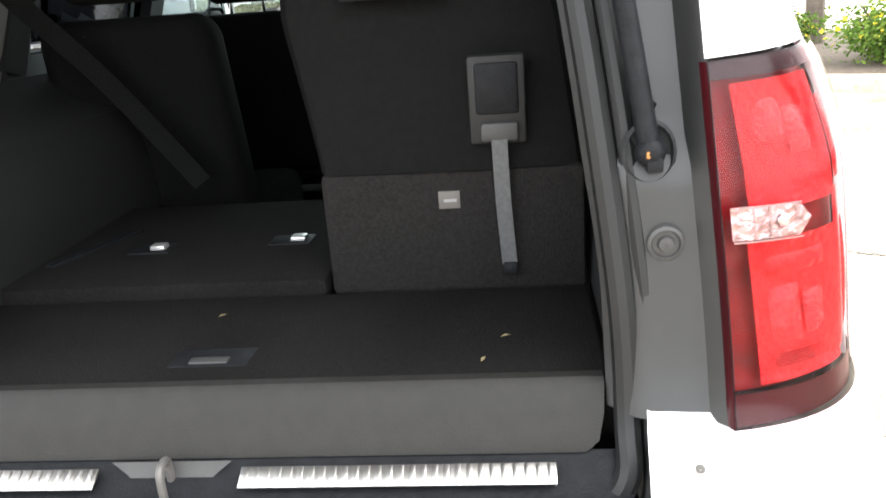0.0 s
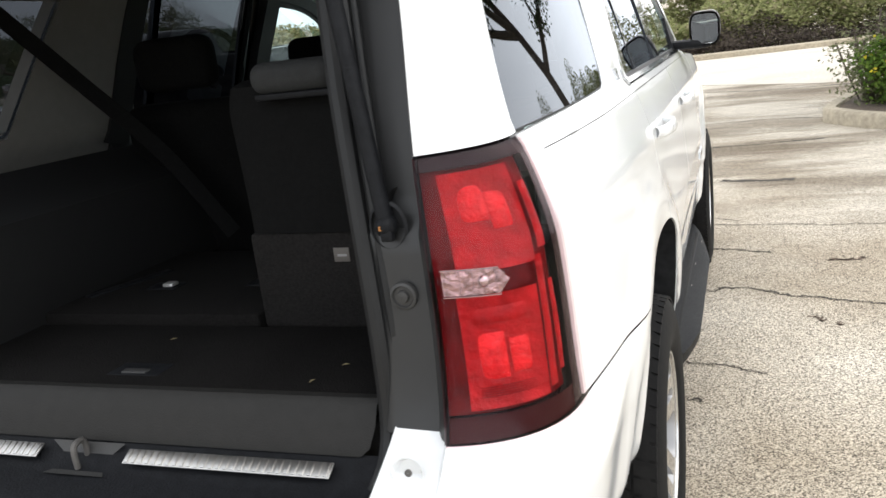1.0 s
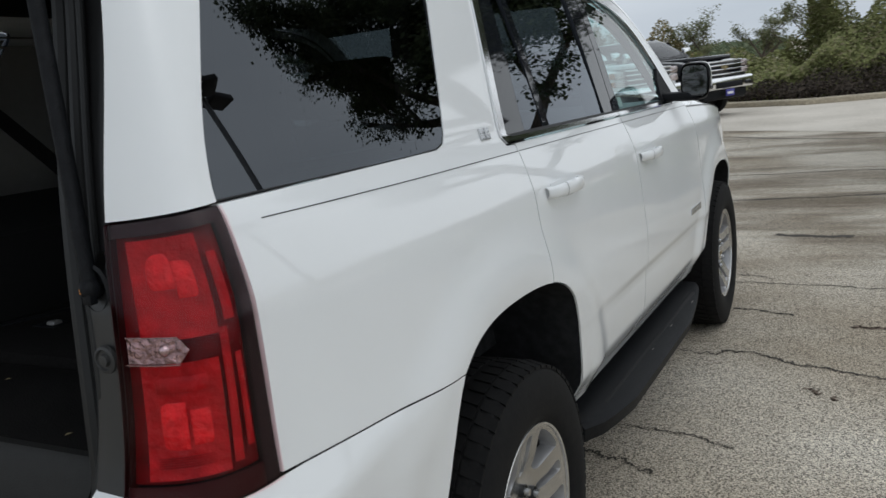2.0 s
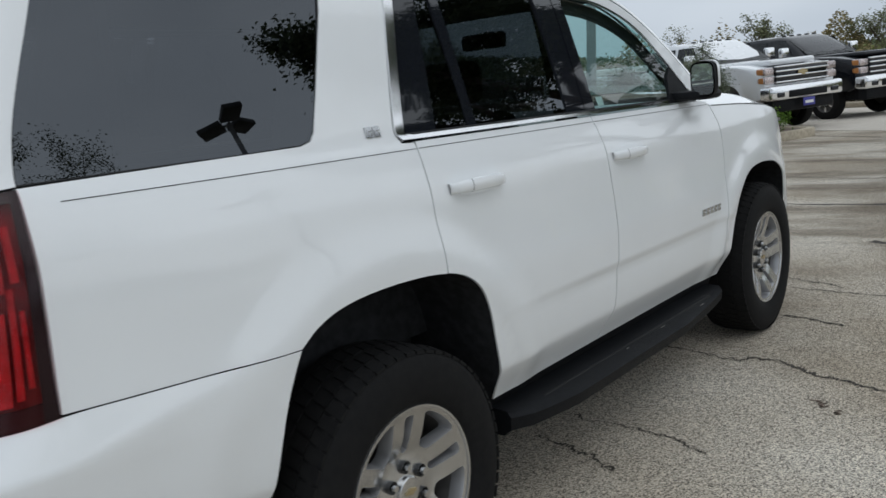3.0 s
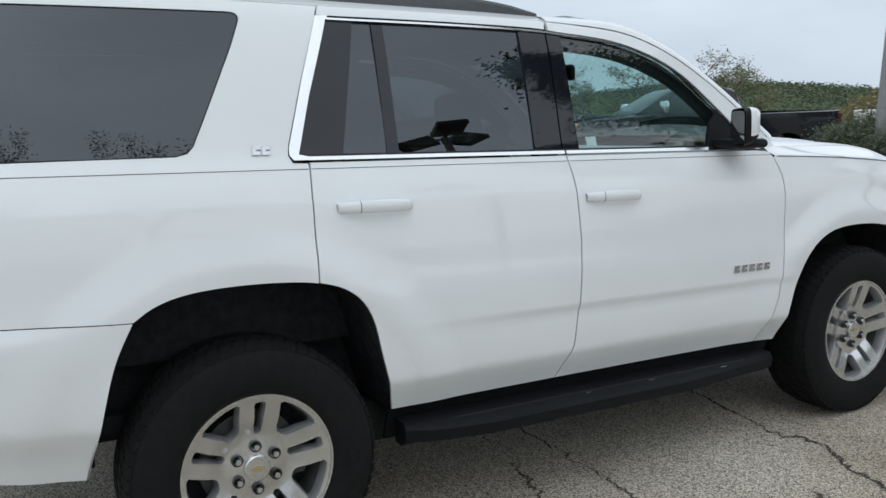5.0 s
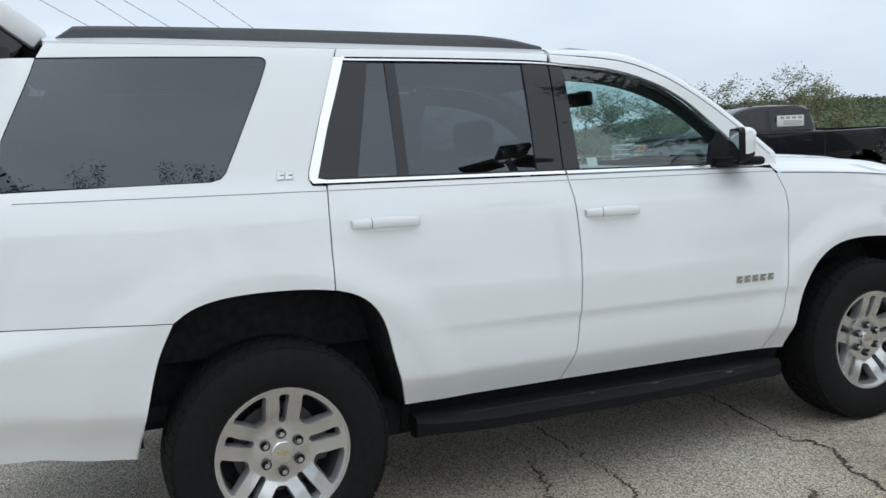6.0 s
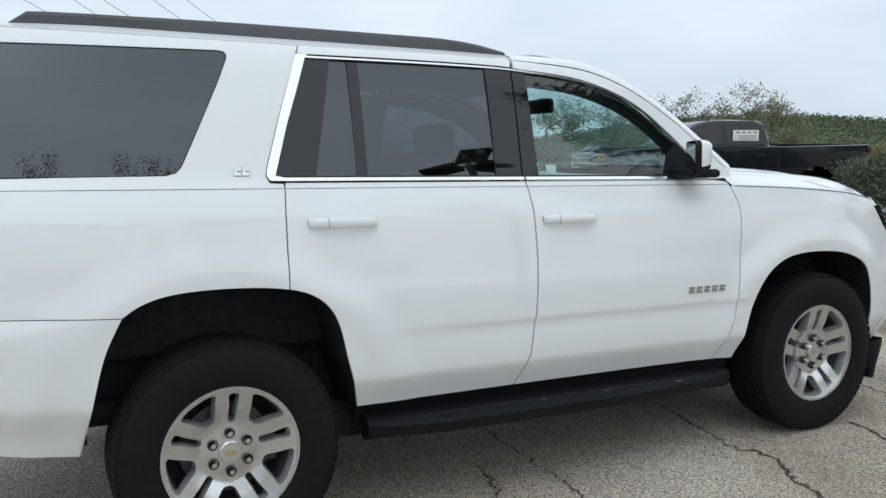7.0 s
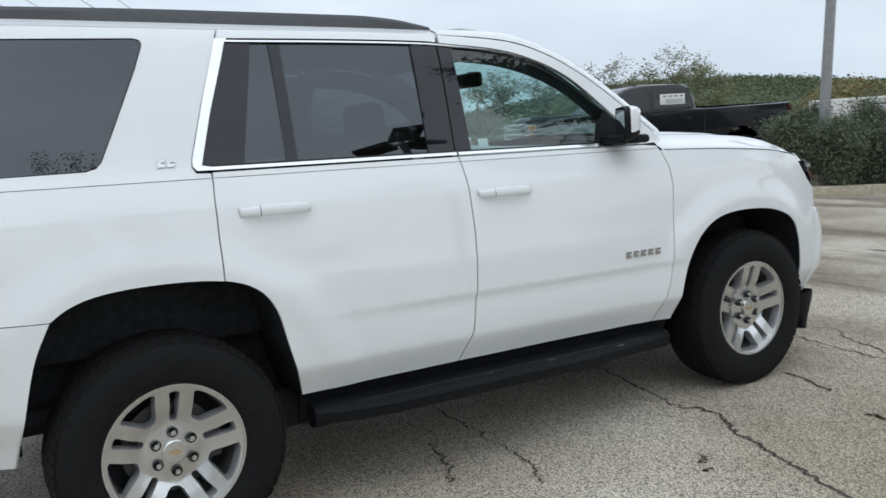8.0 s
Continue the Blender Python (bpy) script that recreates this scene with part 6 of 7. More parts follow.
build_island("kerb_island", [(2.22, 8.85), (2.28, 8.15), (2.72, 7.55), (3.5, 6.9), (5.5, 6.1), (9.0, 5.2), (12.0, 5.4), (12.5, 8.8), (10.0, 11.3), (6.0, 11.9), (3.2, 11.0)], "rounded concrete kerb round a planted island")
build_island("kerb_island", [(-2.15, 15.2), (-2.45, 14.1), (-3.2, 13.2), (-4.1, 12.4), (-4.9, 11.6), (-7.0, 9.7), (-9.8, 7.4), (-11.2, 8.2), (-9.0, 11.2), (-5.8, 13.9), (-3.3, 15.5)], "rounded concrete kerb round a hedge bed")
far_kerb = tagged(part("far_kerb", kerb_run([(-40, 33.2), (-8, 25.7), (0, 22.25), (4, 23.55), (8, 24.15), (40, 22.6)], 0.2, 0.16), CONCRETE, rake=False), "pale concrete kerb along the far side of the drive", "kerb", kind="structure")

# cracks and tar seams in the asphalt
def crack(line, wide, seed, material=None):
    """A ragged crack: its line strays at two scales, and its width comes and goes."""
    rng = random.Random(seed)
    base = smooth_line([(*q, 0) for q in line], 34)
    pts, drift = [], 0.0
    for i, p in enumerate(base):
        t = (base[min(i + 1, len(base) - 1)] - base[max(i - 1, 0)]).normalized()
        drift = 0.86 * drift + rng.gauss(0, 0.007)
        off = drift + rng.gauss(0, 0.003)
        pts.append(Vector((p.x - t.y * off, p.y + t.x * off, 0.003 + slope(p.y))))
    bm = bmesh.new()
    prev, swell = None, 0.6
    for i, p in enumerate(pts):
        t = (pts[min(i + 1, len(pts) - 1)] - pts[max(i - 1, 0)]).normalized()
        s = Vector((-t.y, t.x, 0))
        swell = min(1.0, max(0.38, swell + rng.gauss(0, 0.16)))
        w = 1.15 * wide * swell * rng.uniform(0.55, 1.0) * (0.2 if i in (0, len(pts) - 1) else 1)
        cur = (bm.verts.new(p + s * w), bm.verts.new(p - s * w * rng.uniform(0.4, 1.1)))
        if prev:
            bm.faces.new((prev[0], prev[1], cur[1], cur[0]))
        prev = cur
    for f in bm.faces:
        f.normal_update()
        if f.normal.z < 0:
            f.normal_flip()
    return part("crack", bm, material or CRACK, ground, rake=False, smooth=False)


crack([(-1.5, 2.40), (0.0, 2.55), (0.61, 2.49), (0.98, 2.38), (1.12, 2.45), (1.28, 2.40), (1.49, 2.30), (1.66, 2.25), (1.90, 2.18), (2.5, 1.95), (3.5, 1.75), (5.5, 1.8)], 0.011, 3)
crack([(0.2, 1.47), (0.60, 1.45), (0.84, 1.42), (1.07, 1.41), (1.30, 1.36)], 0.006, 4)
crack([(0.60, 1.20), (0.75, 1.16), (0.93, 1.12), (1.05, 1.06)], 0.008, 5)
crack([(1.49, 2.02), (1.53, 1.98), (1.56, 1.96)], 0.007, 6, MARK)
crack([(1.60, 1.93), (1.63, 1.90)], 0.007, 15, MARK)
crack([(1.02, 3.20), (1.19, 3.15), (1.36, 3.11)], 0.013, 16)
crack([(0.4, 3.80), (0.59, 4.15), (0.86, 4.02), (1.16, 3.87)], 0.008, 17)
crack([(0.6, 3.85), (1.12, 3.77), (1.51, 3.72), (2.04, 3.67), (3.0, 3.75), (4.5, 3.55)], 0.008, 7)
crack([(1.03, 5.23), (1.30, 5.17), (1.59, 5.15)], 0.05, 8)
crack([(1.66, 2.93), (1.75, 2.92), (1.85, 2.94)], 0.018, 18, MARK)
crack([(-1.5, 9.3), (0.2, 8.9), (1.6, 9.0), (2.2, 8.8)], 0.03, 9)
crack([(-1.0, 7.1), (0.6, 7.0), (2.0, 7.25)], 0.04, 10)
crack([(-5.0, 16.6), (-1.5, 14.6), (1.0, 12.9), (3.0, 12.6), (6.0, 12.4)], 0.06, 11)
crack([(2.4, 2.9), (2.65, 2.82), (2.8, 2.9)], 0.010, 12, MARK)

# ---------------------------------------------------------------- shrubs and trees
build_shrub((3.12, 8.70, 0.1), 1.0, 0.8, 0.80, 15000, 0.027, LEAF_BRIGHT, "bright green shrub with yellow blossoms in the island", 21, BLOSSOM)
build_shrub((4.8, 7.9, 0.1), 1.1, 0.9, 0.82, 9000, 0.028, LEAF_BRIGHT, "bright green shrub with yellow blossoms in the island", 22, BLOSSOM)
build_shrub((6.7, 7.5, 0.1), 1.1, 0.9, 0.9, 4500, 0.04, LEAF_BRIGHT, "bright green shrub in the island", 23, BLOSSOM)
build_shrub((2.62, 9.1, 0.1), 0.50, 0.45, 1.15, 2000, 0.030, LEAF_OLIVE, "thin olive shrub with wiry stems", 24)
for k, (x, y, rx, h) in enumerate(((-3.85, 14.25, 0.55, 1.80), (-4.15, 13.65, 0.8, 1.45), (-4.85, 13.05, 0.85, 1.48), (-5.50, 12.40, 0.72, 1.45))):
    build_shrub((x, y, 0.08), rx, 0.8, h, 40000, 0.030, LEAF_CEDAR, "dense dark evergreen hedge shrub", 30 + k, group="hedge shrubs")
build_shrub((-4.82, 12.12, 0.1), 0.55, 0.45, 1.36, 22000, 0.030, LEAF_CEDAR, "dense dark evergreen hedge shrub", 36, group="hedge shrubs")
build_shrub((-2.78, 14.45, 0.1), 0.50, 0.50, 0.56, 5200, 0.024, LEAF_BRIGHT, "low bright green ground shrub", 37)
build_shrub((-3.3, 13.45, 0.1), 0.42, 0.35, 0.36, 2200, 0.024, LEAF_BRIGHT, "low bright green ground shrub", 38)

build_tree((4.55, 10.2, 0), 9.0, 4.7, 120000, 0.046, LEAF_OAK, "large spreading live oak", 51, trunk=0.13, bare=0.30, crown_low=0.22, leafy=1)
build_tree((13.0, 1.7, 0), 10.7, 5.2, 26000, 0.036, LEAF_OAK, "live oak with bare upper twigs", 52, trunk=0.2, bare=0.42, crown_low=0.36)
build_tree((12.5, -5.0, 0), 8.3, 4.0, 9000, 0.07, LEAF_OAK, "live oak beside the lot", 53, trunk=0.2)
for k, (x, y, h, w, n) in enumerate(((-15.2, 19.2, 3.6, 2.3, 9000), (-17.6, 17.6, 3.5, 2.4, 9000), (-20.5, 15.5, 3.4, 2.6, 7000), (-24.0, 11.5, 3.4, 2.8, 3200), (-26, 6.5, 3.4, 3.0, 3000), (-27, 1.0, 3.4, 3.0, 3000),
                                     (-9.5, 36.0, 3.7, 1.6, 2400), (-12.5, 34.0, 3.4, 1.8, 2400), (-5.5, 37.0, 3.8, 2.2, 2600), (-3.0, 36.0, 3.6, 1.8, 2600), (-0.8, 34.5, 3.6, 1.5, 2200))):
    build_tree((x, y, 0), h, w, n, 0.036 if y < 22 else 0.055, LEAF_OLIVE, "scrubby olive-green tree behind the lot", 60 + k, trunk=0.07, bare=0.36, group="trees behind the lot", crown_low=0.2)


def brush_belt(name, line, depth, tall, count, leaf, material, label, seed):
    """A long belt of tangled brush."""
    rng = np.random.default_rng(seed)
    pts = np.array([(p.x, p.y) for p in smooth_line([(*q, 0) for q in line], 20)])
    i = rng.integers(0, len(pts) - 1, count)
    f = rng.random((count, 1))
    base = pts[i] * (1 - f) + pts[i + 1] * f
    t = pts[i + 1] - pts[i]
    nrm = np.stack([-t[:, 1], t[:, 0]], 1) / np.linalg.norm(t, axis=1)[:, None]
    d = rng.random((count, 1))
    xy = base + nrm * d * depth
    lump = 0.72 + 0.28 * np.sin(xy[:, 0] * 1.3 + seed) * np.cos(xy[:, 1] * 0.9 + seed * 2) + 0.12 * np.sin(xy[:, 0] * 4.1)
    z = tall * lump * (0.45 + 0.55 * d[:, 0]) * rng.random(count) ** 0.5
    z = z * np.minimum(1, 0.15 + i / (0.22 * len(pts))) + np.array([slope(q) for q in xy[:, 1]])
    return tagged(leaf_cloud(name, np.column_stack([xy, z]), leaf, material, seed=seed), label, "brush", kind="stuff")


brush_belt("brush", [(-1.5, 23.8), (1.5, 24.2), (4, 25.2), (9, 25.6), (16, 24.8), (28, 24.0)], 6.0, 4.2, 140000, 0.062, LEAF_BRUSH, "tangled green and brown brush above the far kerb", 71)
brush_belt("low_brush", [(-14, 30.0), (-8, 27.0), (-3.5, 24.8), (-1.0, 23.6)], 5.0, 1.9, 26000, 0.075, LEAF_BRUSH, "low green brush above the far kerb", 77)
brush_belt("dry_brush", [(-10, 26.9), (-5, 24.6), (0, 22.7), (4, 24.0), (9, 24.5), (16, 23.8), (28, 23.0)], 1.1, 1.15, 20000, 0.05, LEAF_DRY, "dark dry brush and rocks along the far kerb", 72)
brush_belt("scrub", [(-32, 6), (-25, 17), (-18, 25), (-12, 33), (-2, 42)], 6.0, 1.35, 40000, 0.085, LEAF_OLIVE, "belt of olive scrub beyond the parked trucks", 73)
brush_belt("dry_grass", [(-18.6, 27.0), (-16.5, 28.4), (-13, 31), (-9, 33.5), (-5, 35)], 5.0, 3.5, 34000, 0.09, LEAF_TAN, "bank of tan dry grass", 74)
brush_belt("scrub_left", [(-30, -30), (-33, -12), (-32, 6)], 8.0, 4.0, 7000, 0.22, LEAF_OLIVE, "belt of olive scrub beyond the lot", 75)
brush_belt("scrub_right", [(30, 18), (34, 0), (30, -25), (0, -34), (-30, -30)], 9.0, 5.0, 14000, 0.26, LEAF_OAK, "belt of trees around the lot", 76)

# low white wall beyond the hedge
bm = sweep([(-12.0, 21.5, slope(21.5) + 0.82), (-9.5, 23.2, slope(23.2) + 0.82), (-7.9, 24.3, slope(24.3) + 0.82)], [(-0.12, -0.9), (0.12, -0.9), (0.12, 0.86), (0.09, 0.9), (-0.09, 0.9), (-0.12, 0.86)])
tagged(part("wall_low", bm, CONCRETE_PALE, rake=False), "low pale concrete wall beyond the hedge", "wall", kind="structure")

# wooded hill
rows = []
for i in range(40):
    a = radians(95 + 75 * i / 39)
    row = []
    for j in range(14):
        d = 90 + 130 * j / 13
        crest = 0.031 * d * math.exp(-((math.degrees(a) - 134) / 15) ** 2) * math.sin(math.pi * min(1, j / 9) / 2)
        z = crest * 1.25 + noise.noise(Vector((d * 0.09, a * 22, 0))) * 1.3 * (j > 0)
        row.append((3 + d * math.cos(a), d * math.sin(a), z - 1.0))
    rows.append(row)
bm = loft(rows)
bmesh.ops.recalc_face_normals(bm, faces=bm.faces)
hill = tagged(part("hill", bm, HILL, rake=False), "low wooded hill on the horizon", "hill", kind="structure")
rng = np.random.default_rng(80)
a = np.radians(rng.uniform(96, 168, 90000))
jj = rng.random(90000)
d = 90 + 130 * jj
zc = 0.031 * d * np.exp(-((np.degrees(a) - 134) / 15) ** 2) * np.sin(np.pi * np.minimum(1, jj * 13 / 9) / 2) * 1.25
tagged(leaf_cloud("hill_trees", np.column_stack([3 + d * np.cos(a), d * np.sin(a), zc + rng.normal(0.1, 0.5, 90000)]), 0.30, LEAF_HILL, seed=81, slim=0.7), "far green tree tops on the hill", "woods", kind="stuff")


# ---------------------------------------------------------------- lamp posts and wires
def build_lamp_post(base, height, heads, label, turn=0, lean=(0, 0)):
    p = empty("lamp_post", label, "lamp post")
    p.matrix_basis = Matrix(((1, 0, lean[0], base[0]), (0, 1, lean[1], base[1]), (0, 0, 1, base[2] + slope(base[1])), (0, 0, 0, 1)))
    rows = [[(r * math.cos(2 * math.pi * k / 20), r * math.sin(2 * math.pi * k / 20), z) for k in range(20)] for z, r in ((0.2, 0.090), (height * 0.5, 0.078), (height, 0.066))]
    bm = loft(rows, close_v=True)
    part("shaft", bm, POLE, p, "grey steel shaft", rake=False)
    bm = lathe([(-0.02, 0.24), (0.20, 0.23), (0.23, 0.20), (0.23, 0.02)], 24)
    bmesh.ops.transform(bm, matrix=Matrix.Rotation(-math.pi / 2, 4, "Y"), verts=bm.verts)
    part("footing", bm, CONCRETE, p, "round concrete footing", rake=False)
    for k in range(heads):
        a = radians(turn + 360 * k / heads)
        m = Matrix.Rotation(a, 4, "Z")
        bm = sweep([(0, 0, height - 0.12), (0.10, 0, height - 0.02), (0.30, 0, height + 0.02)], ring(0.03, 8), up=(0, 1, 0))
        bmesh.ops.transform(bm, matrix=m, verts=bm.verts)
        arm = part("arm", bm, POLE, p, rake=False)
        bm = bmesh.new()
        box(bm, 0.16, 0.82, -0.26, 0.26, height - 0.05, height + 0.07, 0.02)
        bmesh.ops.transform(bm, matrix=m, verts=bm.verts)
        part("lamp_head", bm, POLE_DARK, p, "dark box floodlight", rake=False)
    return p


build_lamp_post((-5.16, 12.27, 0.1), 8.5, 2, "tall grey steel lamp post leaning slightly in the hedge bed", 30, (0.10, 0.08))
build_lamp_post((9.0, 6.1, 0), 6.22, 3, "steel lamp post with three box floodlights", 75)

WIRES = [((-45.0, 2.16, 9.71), (-45.0, 3.47, 8.98)), ((-45.0, 4.22, 9.84), (-45.0, 5.45, 9.03)), ((-45.0, 5.78, 9.93), (-45.0, 7.34, 8.98)), ((-45.0, 8.15, 10.08), (-45.0, 9.63, 9.09)), ((-45.0, 9.84, 10.18), (-45.0, 11.36, 9.09))]
for k, (a, b) in enumerate(WIRES):
    a, b = Vector(a), Vector(b)
    p, q = a - (b - a) * 9, b + (b - a) * 7
    bm = sweep([p + (q - p) * i / 16 - Vector((0, 0, 1.2 * math.sin(math.pi * i / 16))) for i in range(17)], ring(0.015, 5), up=(0, 1, 0))
    tagged(part("power_line", bm, WIRE, rake=False), "thin dark overhead power line", "cable", "overhead power lines")


# ---------------------------------------------------------------- other vehicles
def build_pickup(base, heading, paint, label, front=True):
    """A crew-cab heavy pickup: nose along +x before it is turned."""
    t = empty("pickup_truck", label, "truck")
    t.matrix_basis = pose(base[0], base[1], slope(base[1]) + (0.135 if not front else 0), 0, math.degrees(math.atan(0.0165 * math.sin(radians(heading)))), heading)

    def add(name, bm, m, owner=None, lb="", smooth=True):
        bmesh.ops.recalc_face_normals(bm, faces=bm.faces)
        return part(name, bm, m, owner or t, lb, rake=False, smooth=smooth)

    def prism(outline, half, crown=0.06):
        """A side outline carried across the width, its flanks rounded in."""
        rows = []
        cx, cz = sum(p[0] for p in outline) / len(outline), sum(p[1] for p in outline) / len(outline)
        for y, f in ((-half, 0.955), (-half + 0.02, 0.985), (-half + crown, 1.0), (0, 1.004), (half - crown, 1.0), (half - 0.02, 0.985), (half, 0.955)):
            rows.append([(cx + (x - cx) * f, y, cz + (z - cz) * f) for x, z in outline])
        bm = loft(rows, close_v=True)
        n = len(outline)
        bm.verts.ensure_lookup_table()
        bm.faces.new(bm.verts[:n]), bm.faces.new(list(reversed(bm.verts[-n:])))
        return bm

    def arch(xc, r=0.47):
        return [(xc + r * math.cos(a), 0.62 + r * 0.92 * math.sin(a)) for a in [math.pi - math.pi * q / 10 for q in range(11)]]

    lower = [(-3.35, 0.72), *arch(-2.25), (-1.6, 0.60), (0.9, 0.60), *arch(1.62), (2.25, 0.62), (2.55, 0.72), (2.58, 1.15), (2.50, 1.30), (1.95, 1.40), (1.0, 1.46), (-1.30, 1.47), (-1.34, 1.46), (-3.35, 1.50)]
    lower = [p for p in reversed(lower)]
    add("body", prism(lower, 1.0), paint, lb="painted body sides and bed")
    # greenhouse
    rows = []
    for z, x0, x1, hw in ((1.45, -1.30, 1.12, 0.93), (1.70, -1.25, 0.76, 0.86), (1.93, -1.16, 0.38, 0.78), (2.005, -1.06, 0.18, 0.70), (2.035, -0.7, -0.05, 0.42)):
        row = []
        for q in range(28):
            a = 2 * math.pi * q / 28
            ca, sa = math.cos(a), math.sin(a)
            row.append(((x0 + x1) / 2 + (x1 - x0) / 2 * math.copysign(abs(ca) ** 0.28, ca), hw * math.copysign(abs(sa) ** 0.28, sa), z))
        rows.append(row)
    bm = loft(rows, close_v=True)
    bm.verts.ensure_lookup_table()
    bm.faces.new(bm.verts[-28:])
    cab = add("cab", bm, paint, lb="crew cab")
    for s in (1, -1):
        for xa, xb, xc, xd in ((-1.14, -1.07, -0.22, -0.22), (-0.12, -0.12, 0.68, 0.38)):
            bm = bmesh.new()
            q = [bm.verts.new(p) for p in ((xa, s * 0.928, 1.50), (xc, s * 0.928, 1.50), (xd, s * 0.800, 1.915), (xb, s * 0.800, 1.915))]
            f = bm.faces.new(q)
            bmesh.ops.solidify(bm, geom=[f], thickness=0.015)
            add("side_window", bm, DARK_GLASS, cab, smooth=False)
        add("door_line", sweep([(-0.17, s * 1.003, 0.68), (-0.17, s * 1.006, 1.1), (-0.17, s * 0.985, 1.44)], ring(0.006, 4), up=(1, 0, 0)), GAP, t)
        add("cab_gap", sweep([(-1.32, s * 1.003, 0.68), (-1.32, s * 1.006, 1.1), (-1.32, s * 0.98, 1.46)], ring(0.012, 4), up=(1, 0, 0)), GAP, t)
        for x in (-1.02, -0.05):
            bm = bmesh.new()
            box(bm, x, x + 0.2, s * 1.015 - 0.02, s * 1.015 + 0.02, 1.25, 1.29, 0.01)
            add("door_handle", bm, CHROME if front else paint, t)
        bm = bmesh.new()
        box(bm, 0.58, 0.70, min(s * 1.02, s * 1.28), max(s * 1.02, s * 1.28), 1.50, 1.74, 0.04, 3)
        add("door_mirror", bm, CHROME, t, "chrome door mirror")
        for xw in (-2.25, 1.62):
            w = new("wheel")
            w.parent = t
            w.matrix_basis = pose(xw, s * 0.86, 0.42, 0, 0, 90 if s > 0 else -90)
            prof = [(-0.10, 0.24), (-0.125, 0.28), (-0.125, 0.37), (-0.10, 0.41), (-0.06, 0.42), (0.06, 0.42), (0.10, 0.41), (0.125, 0.37), (0.125, 0.28), (0.11, 0.25)]
            part("tyre", lathe(prof, 40), RUBBER, w, rake=False)
            part("rim", lathe([(0.11, 0.25), (0.115, 0.235), (0.05, 0.22), (0.045, 0.10), (0.085, 0.08), (0.09, 0.001)], 40), ALLOY_DARK, w, rake=False)
            for q in range(6):
                bm = bmesh.new()
                box(bm, 0.05, 0.095, -0.028, 0.028, 0.06, 0.24, 0.008)
                bmesh.ops.transform(bm, matrix=Matrix.Rotation(2 * math.pi * q / 6, 4, "X"), verts=bm.verts)
                part("spoke", bm, CHROME, w, rake=False)
        bm = bmesh.new()
        box(bm, -1.2, 0.95, min(s * 0.85, s * 1.05), max(s * 0.85, s * 1.05), 0.47, 0.53, 0.02)
        add("side_step", bm, BLACK_PLASTIC, t)
    # windscreen, rear window
    for (xa, za, wa), (xb, zb, wb) in (((1.06, 1.50, 0.80), (0.36, 1.92, 0.68)), ((-1.285, 1.50, 0.75), (-1.09, 1.90, 0.66))):
        bm = bmesh.new()
        f = bm.faces.new([bm.verts.new(p) for p in ((xa, -wa, za), (xa, wa, za), (xb, wb, zb), (xb, -wb, zb))])
        bmesh.ops.solidify(bm, geom=[f], thickness=0.02)
        add("windscreen" if xa > 0 else "rear_window", bm, DARK_GLASS, cab, smooth=False)
    # open bed
    bm = bmesh.new()
    box(bm, -3.30, -1.42, -0.86, 0.86, 1.485, 1.512, 0.004)
    add("bed_cover", bm, BLACK_PLASTIC, t, "dark open bed")
    # nose
    bm = bmesh.new()
    box(bm, 1.15, 2.42, -0.62, 0.62, 1.36, 1.475, 0.05, 3)
    add("bonnet_bulge", bm, paint, t)
    bm = bmesh.new()
    box(bm, 1.75, 2.05, -0.28, 0.28, 1.47, 1.487, 0.006)
    add("bonnet_scoop", bm, BLACK_PLASTIC, t, "dark bonnet air scoop")
    bm = bmesh.new()
    box(bm, 2.52, 2.63, -0.70, 0.70, 0.98, 1.34, 0.03)
    grille = add("grille", bm, BLACK_GLOSS, t, "black grille with chrome bars")
    for z in (1.02, 1.13, 1.235, 1.325):
        bm = bmesh.new()
        box(bm, 2.60, 2.665, -0.72, 0.72, z - 0.015, z + 0.015, 0.008)
        add("grille_bar", bm, CHROME, grille)
    bm = bmesh.new()
    emblem_shape(bm, 0, 0.13)
    bmesh.ops.transform(bm, matrix=Matrix.Translation((2.665, 0, 1.18)), verts=bm.verts)
    add("emblem", bm, GOLD, grille, "gold cross badge", smooth=False)
    for s in (1, -1):
        for z0, z1 in ((1.00, 1.15), (1.17, 1.32)):
            bm = bmesh.new()
            box(bm, 2.38, 2.62, min(s * 0.73, s * 0.985), max(s * 0.73, s * 0.985), z0, z1, 0.03)
            lamp = add("headlamp", bm, CLEAR_LENS, t, "clear stacked headlamp")
            bm = bmesh.new()
            box(bm, 2.40, 2.57, min(s * 0.95, s * 1.0), max(s * 0.95, s * 1.0), z0 + 0.02, z1 - 0.02, 0.015)
            add("indicator", bm, AMBER, lamp, "amber corner lens")
    bm = bmesh.new()
    box(bm, 2.45, 2.78, -1.0, 1.0, 0.66, 0.95, 0.06, 3)
    bump = add("bumper", bm, CHROME, t, "chrome front bumper")
    bm = bmesh.new()
    box(bm, 2.72, 2.80, -0.52, 0.52, 0.70, 0.84, 0.02)
    add("bumper_intake", bm, BLACK_PLASTIC, bump)
    for s in (1, -1):
        bm = bmesh.new()
        box(bm, 2.73, 2.80, s * 0.74 - 0.10, s * 0.74 + 0.10, 0.72, 0.82, 0.02)
        add("fog_lamp", bm, BLACK_GLOSS, bump)
    bm = bmesh.new()
    box(bm, 2.40, 2.66, -0.85, 0.85, 0.42, 0.68, 0.05)
    add("valance", bm, BLACK_PLASTIC, t)
    bm = bmesh.new()
    box(bm, 2.79, 2.80, -0.16, 0.16, 0.50, 0.66, 0.004)
    plate = add("plate", bm, BLUE_PLATE, t, "blue dealer plate")
    bm = bmesh.new()
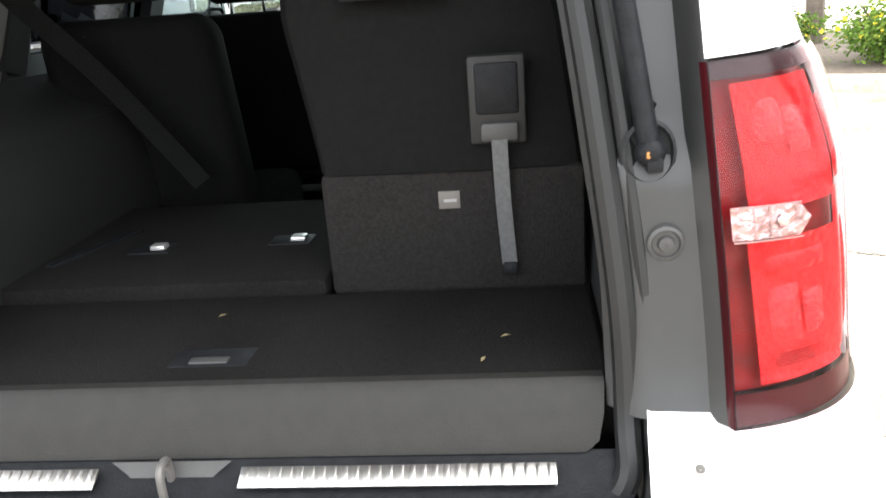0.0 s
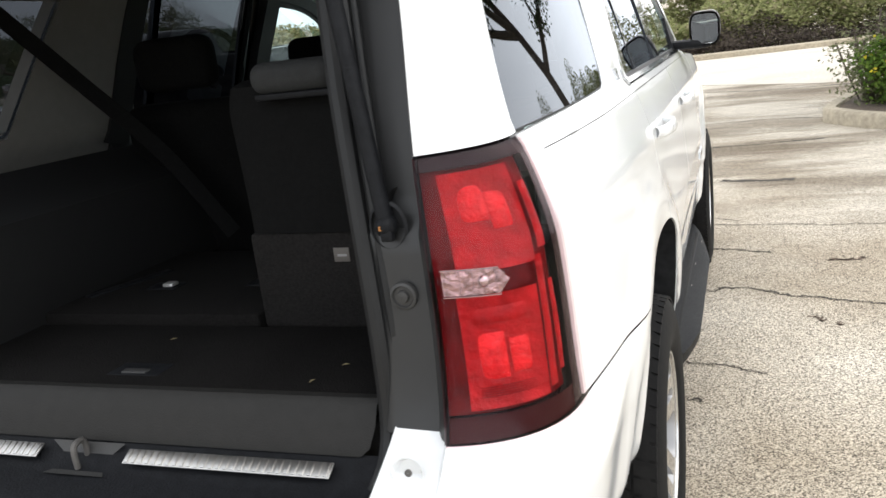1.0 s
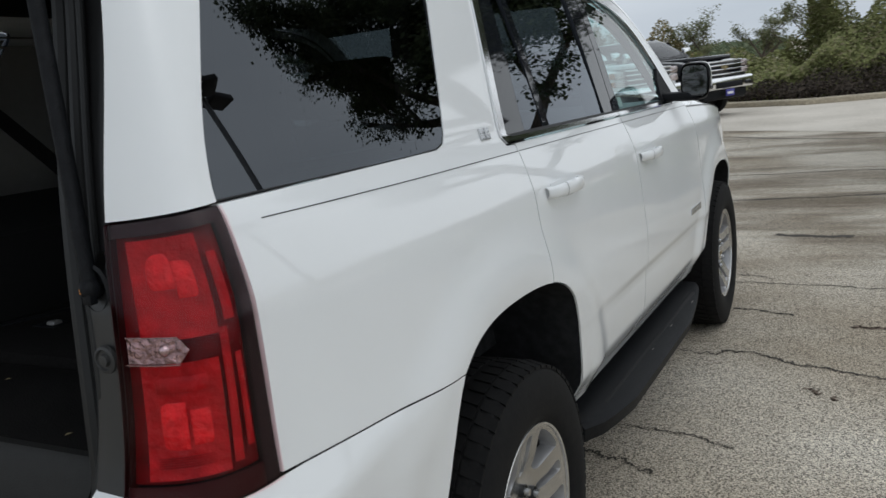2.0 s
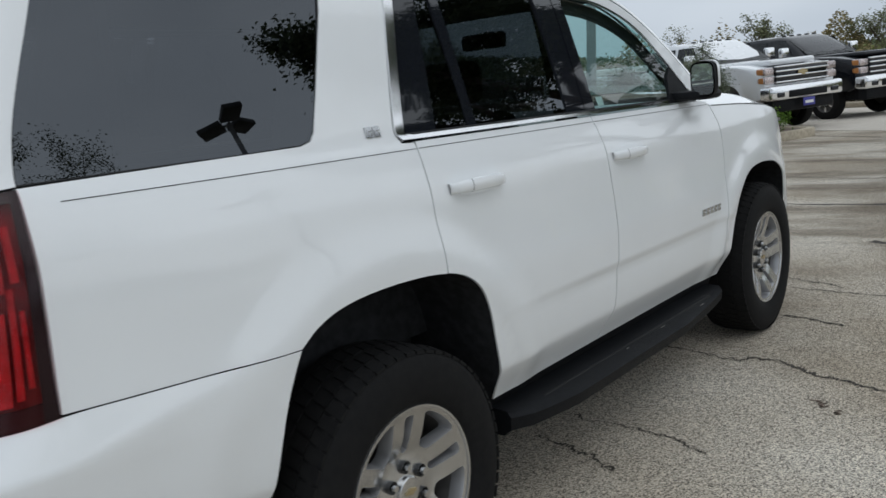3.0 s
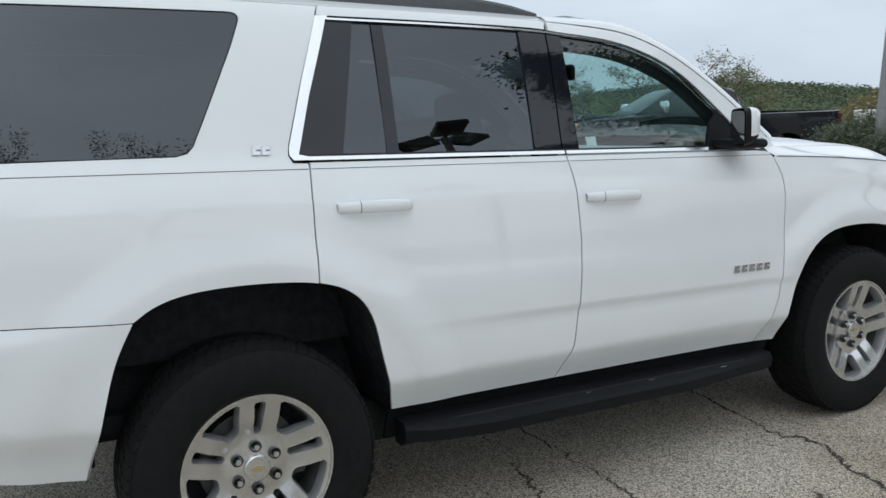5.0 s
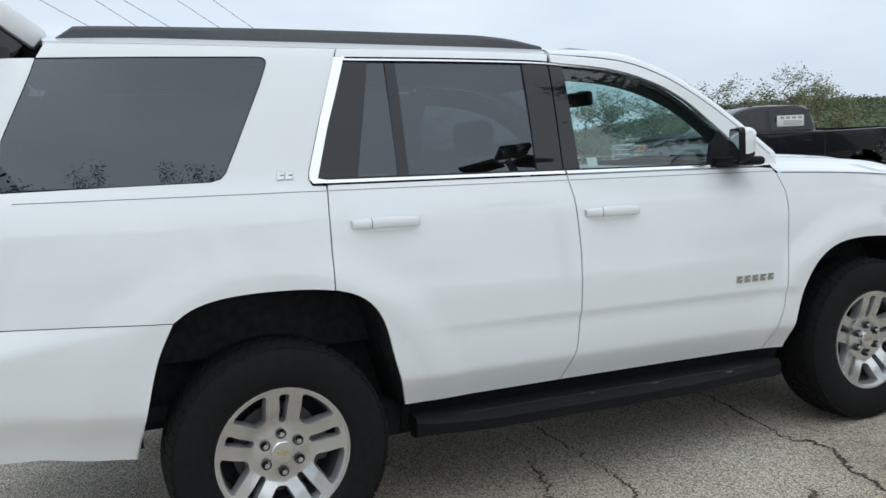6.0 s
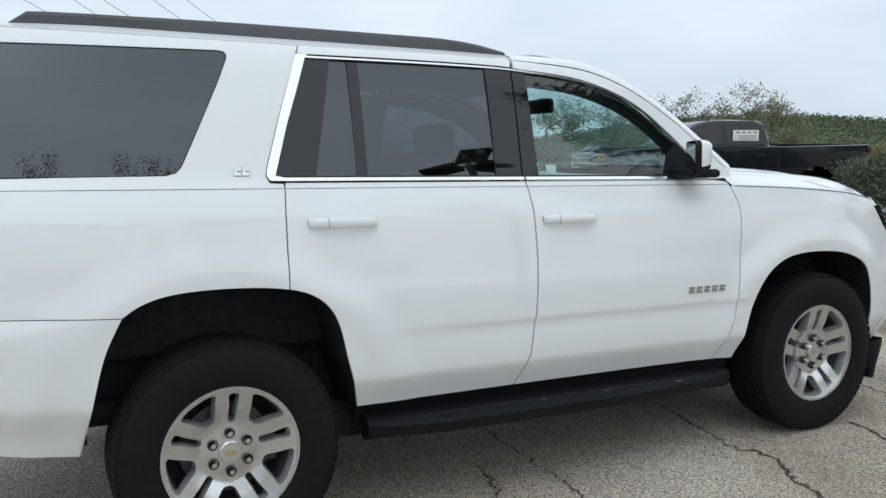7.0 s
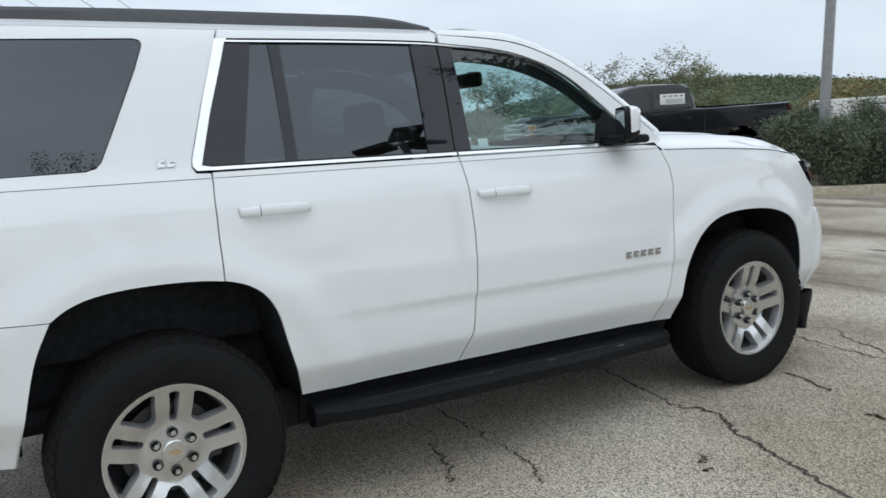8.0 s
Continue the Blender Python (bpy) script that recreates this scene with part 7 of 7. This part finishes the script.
    box(bm, 2.80, 2.805, -0.11, 0.11, 0.545, 0.60, 0.0)
    add("plate_bar", bm, WHITE_PLASTIC, plate)
    bm = bmesh.new()
    box(bm, -2.9, 2.3, -0.55, 0.55, 0.40, 0.66, 0.03)
    add("underside", bm, LINER, t)
    for y in (-0.5, -0.25, 0, 0.25, 0.5):
        bm = bmesh.new()
        box(bm, 0.0, 0.08, y - 0.04, y + 0.04, 2.015, 2.05, 0.01)
        add("roof_marker", bm, BLACK_GLOSS, t)
    return t


build_pickup((-5.05, 17.92), -27, TRUCK_WHITE, "white heavy-duty crew-cab pickup with chrome grille")
build_pickup((-3.99, 20.99), -27, TRUCK_BLACK, "black heavy-duty crew-cab pickup with chrome grille")
strip("raised_bay", [(-8.6, 17.6), (-6.9, 13.6), (-9.2, 9.6), (-13.5, 8.2), (-15.2, 14.0)], 0.135, PALE_ROAD, "slightly raised concrete bay under the black truck", 0.2)
side_truck = build_pickup((-10.29, 12.77), 248.8, TRUCK_BLACK, "black crew-cab pickup with a price sheet in its window", front=False)
# price sheet on the rear side window, tail lamp on the bed's end
bm = bmesh.new()
box(bm, -0.92, -0.36, 0.872, 0.884, 1.58, 1.80, 0.002)
sheet = part("price_sheet", bm, WHITE_PLASTIC, side_truck, "white printed price sheet", rake=False)
sheet.matrix_basis = Matrix.Translation((0, 0.022, 0))
bars = [(-0.88 + 0.125 * k, -0.80 + 0.125 * k, 1.735, 1.775) for k in range(4)] + [(-0.88, -0.50 + 0.03 * (k % 2), 1.605 + 0.026 * k, 1.616 + 0.026 * k) for k in range(4)]
for x0, x1, z0, z1 in bars:
    bm = bmesh.new()
    box(bm, x0, x1, 0.884, 0.886, z0, z1, 0.0)
    part("print_bar", bm, PRINT, sheet, rake=False)
for s in (1, -1):
    bm = bmesh.new()
    box(bm, -3.37, -3.25, s * 0.955 - 0.05, s * 0.955 + 0.05, 1.05, 1.44, 0.02)
    part("tail_lamp", bm, RED_DARK, side_truck, "red tail lamp", rake=False)
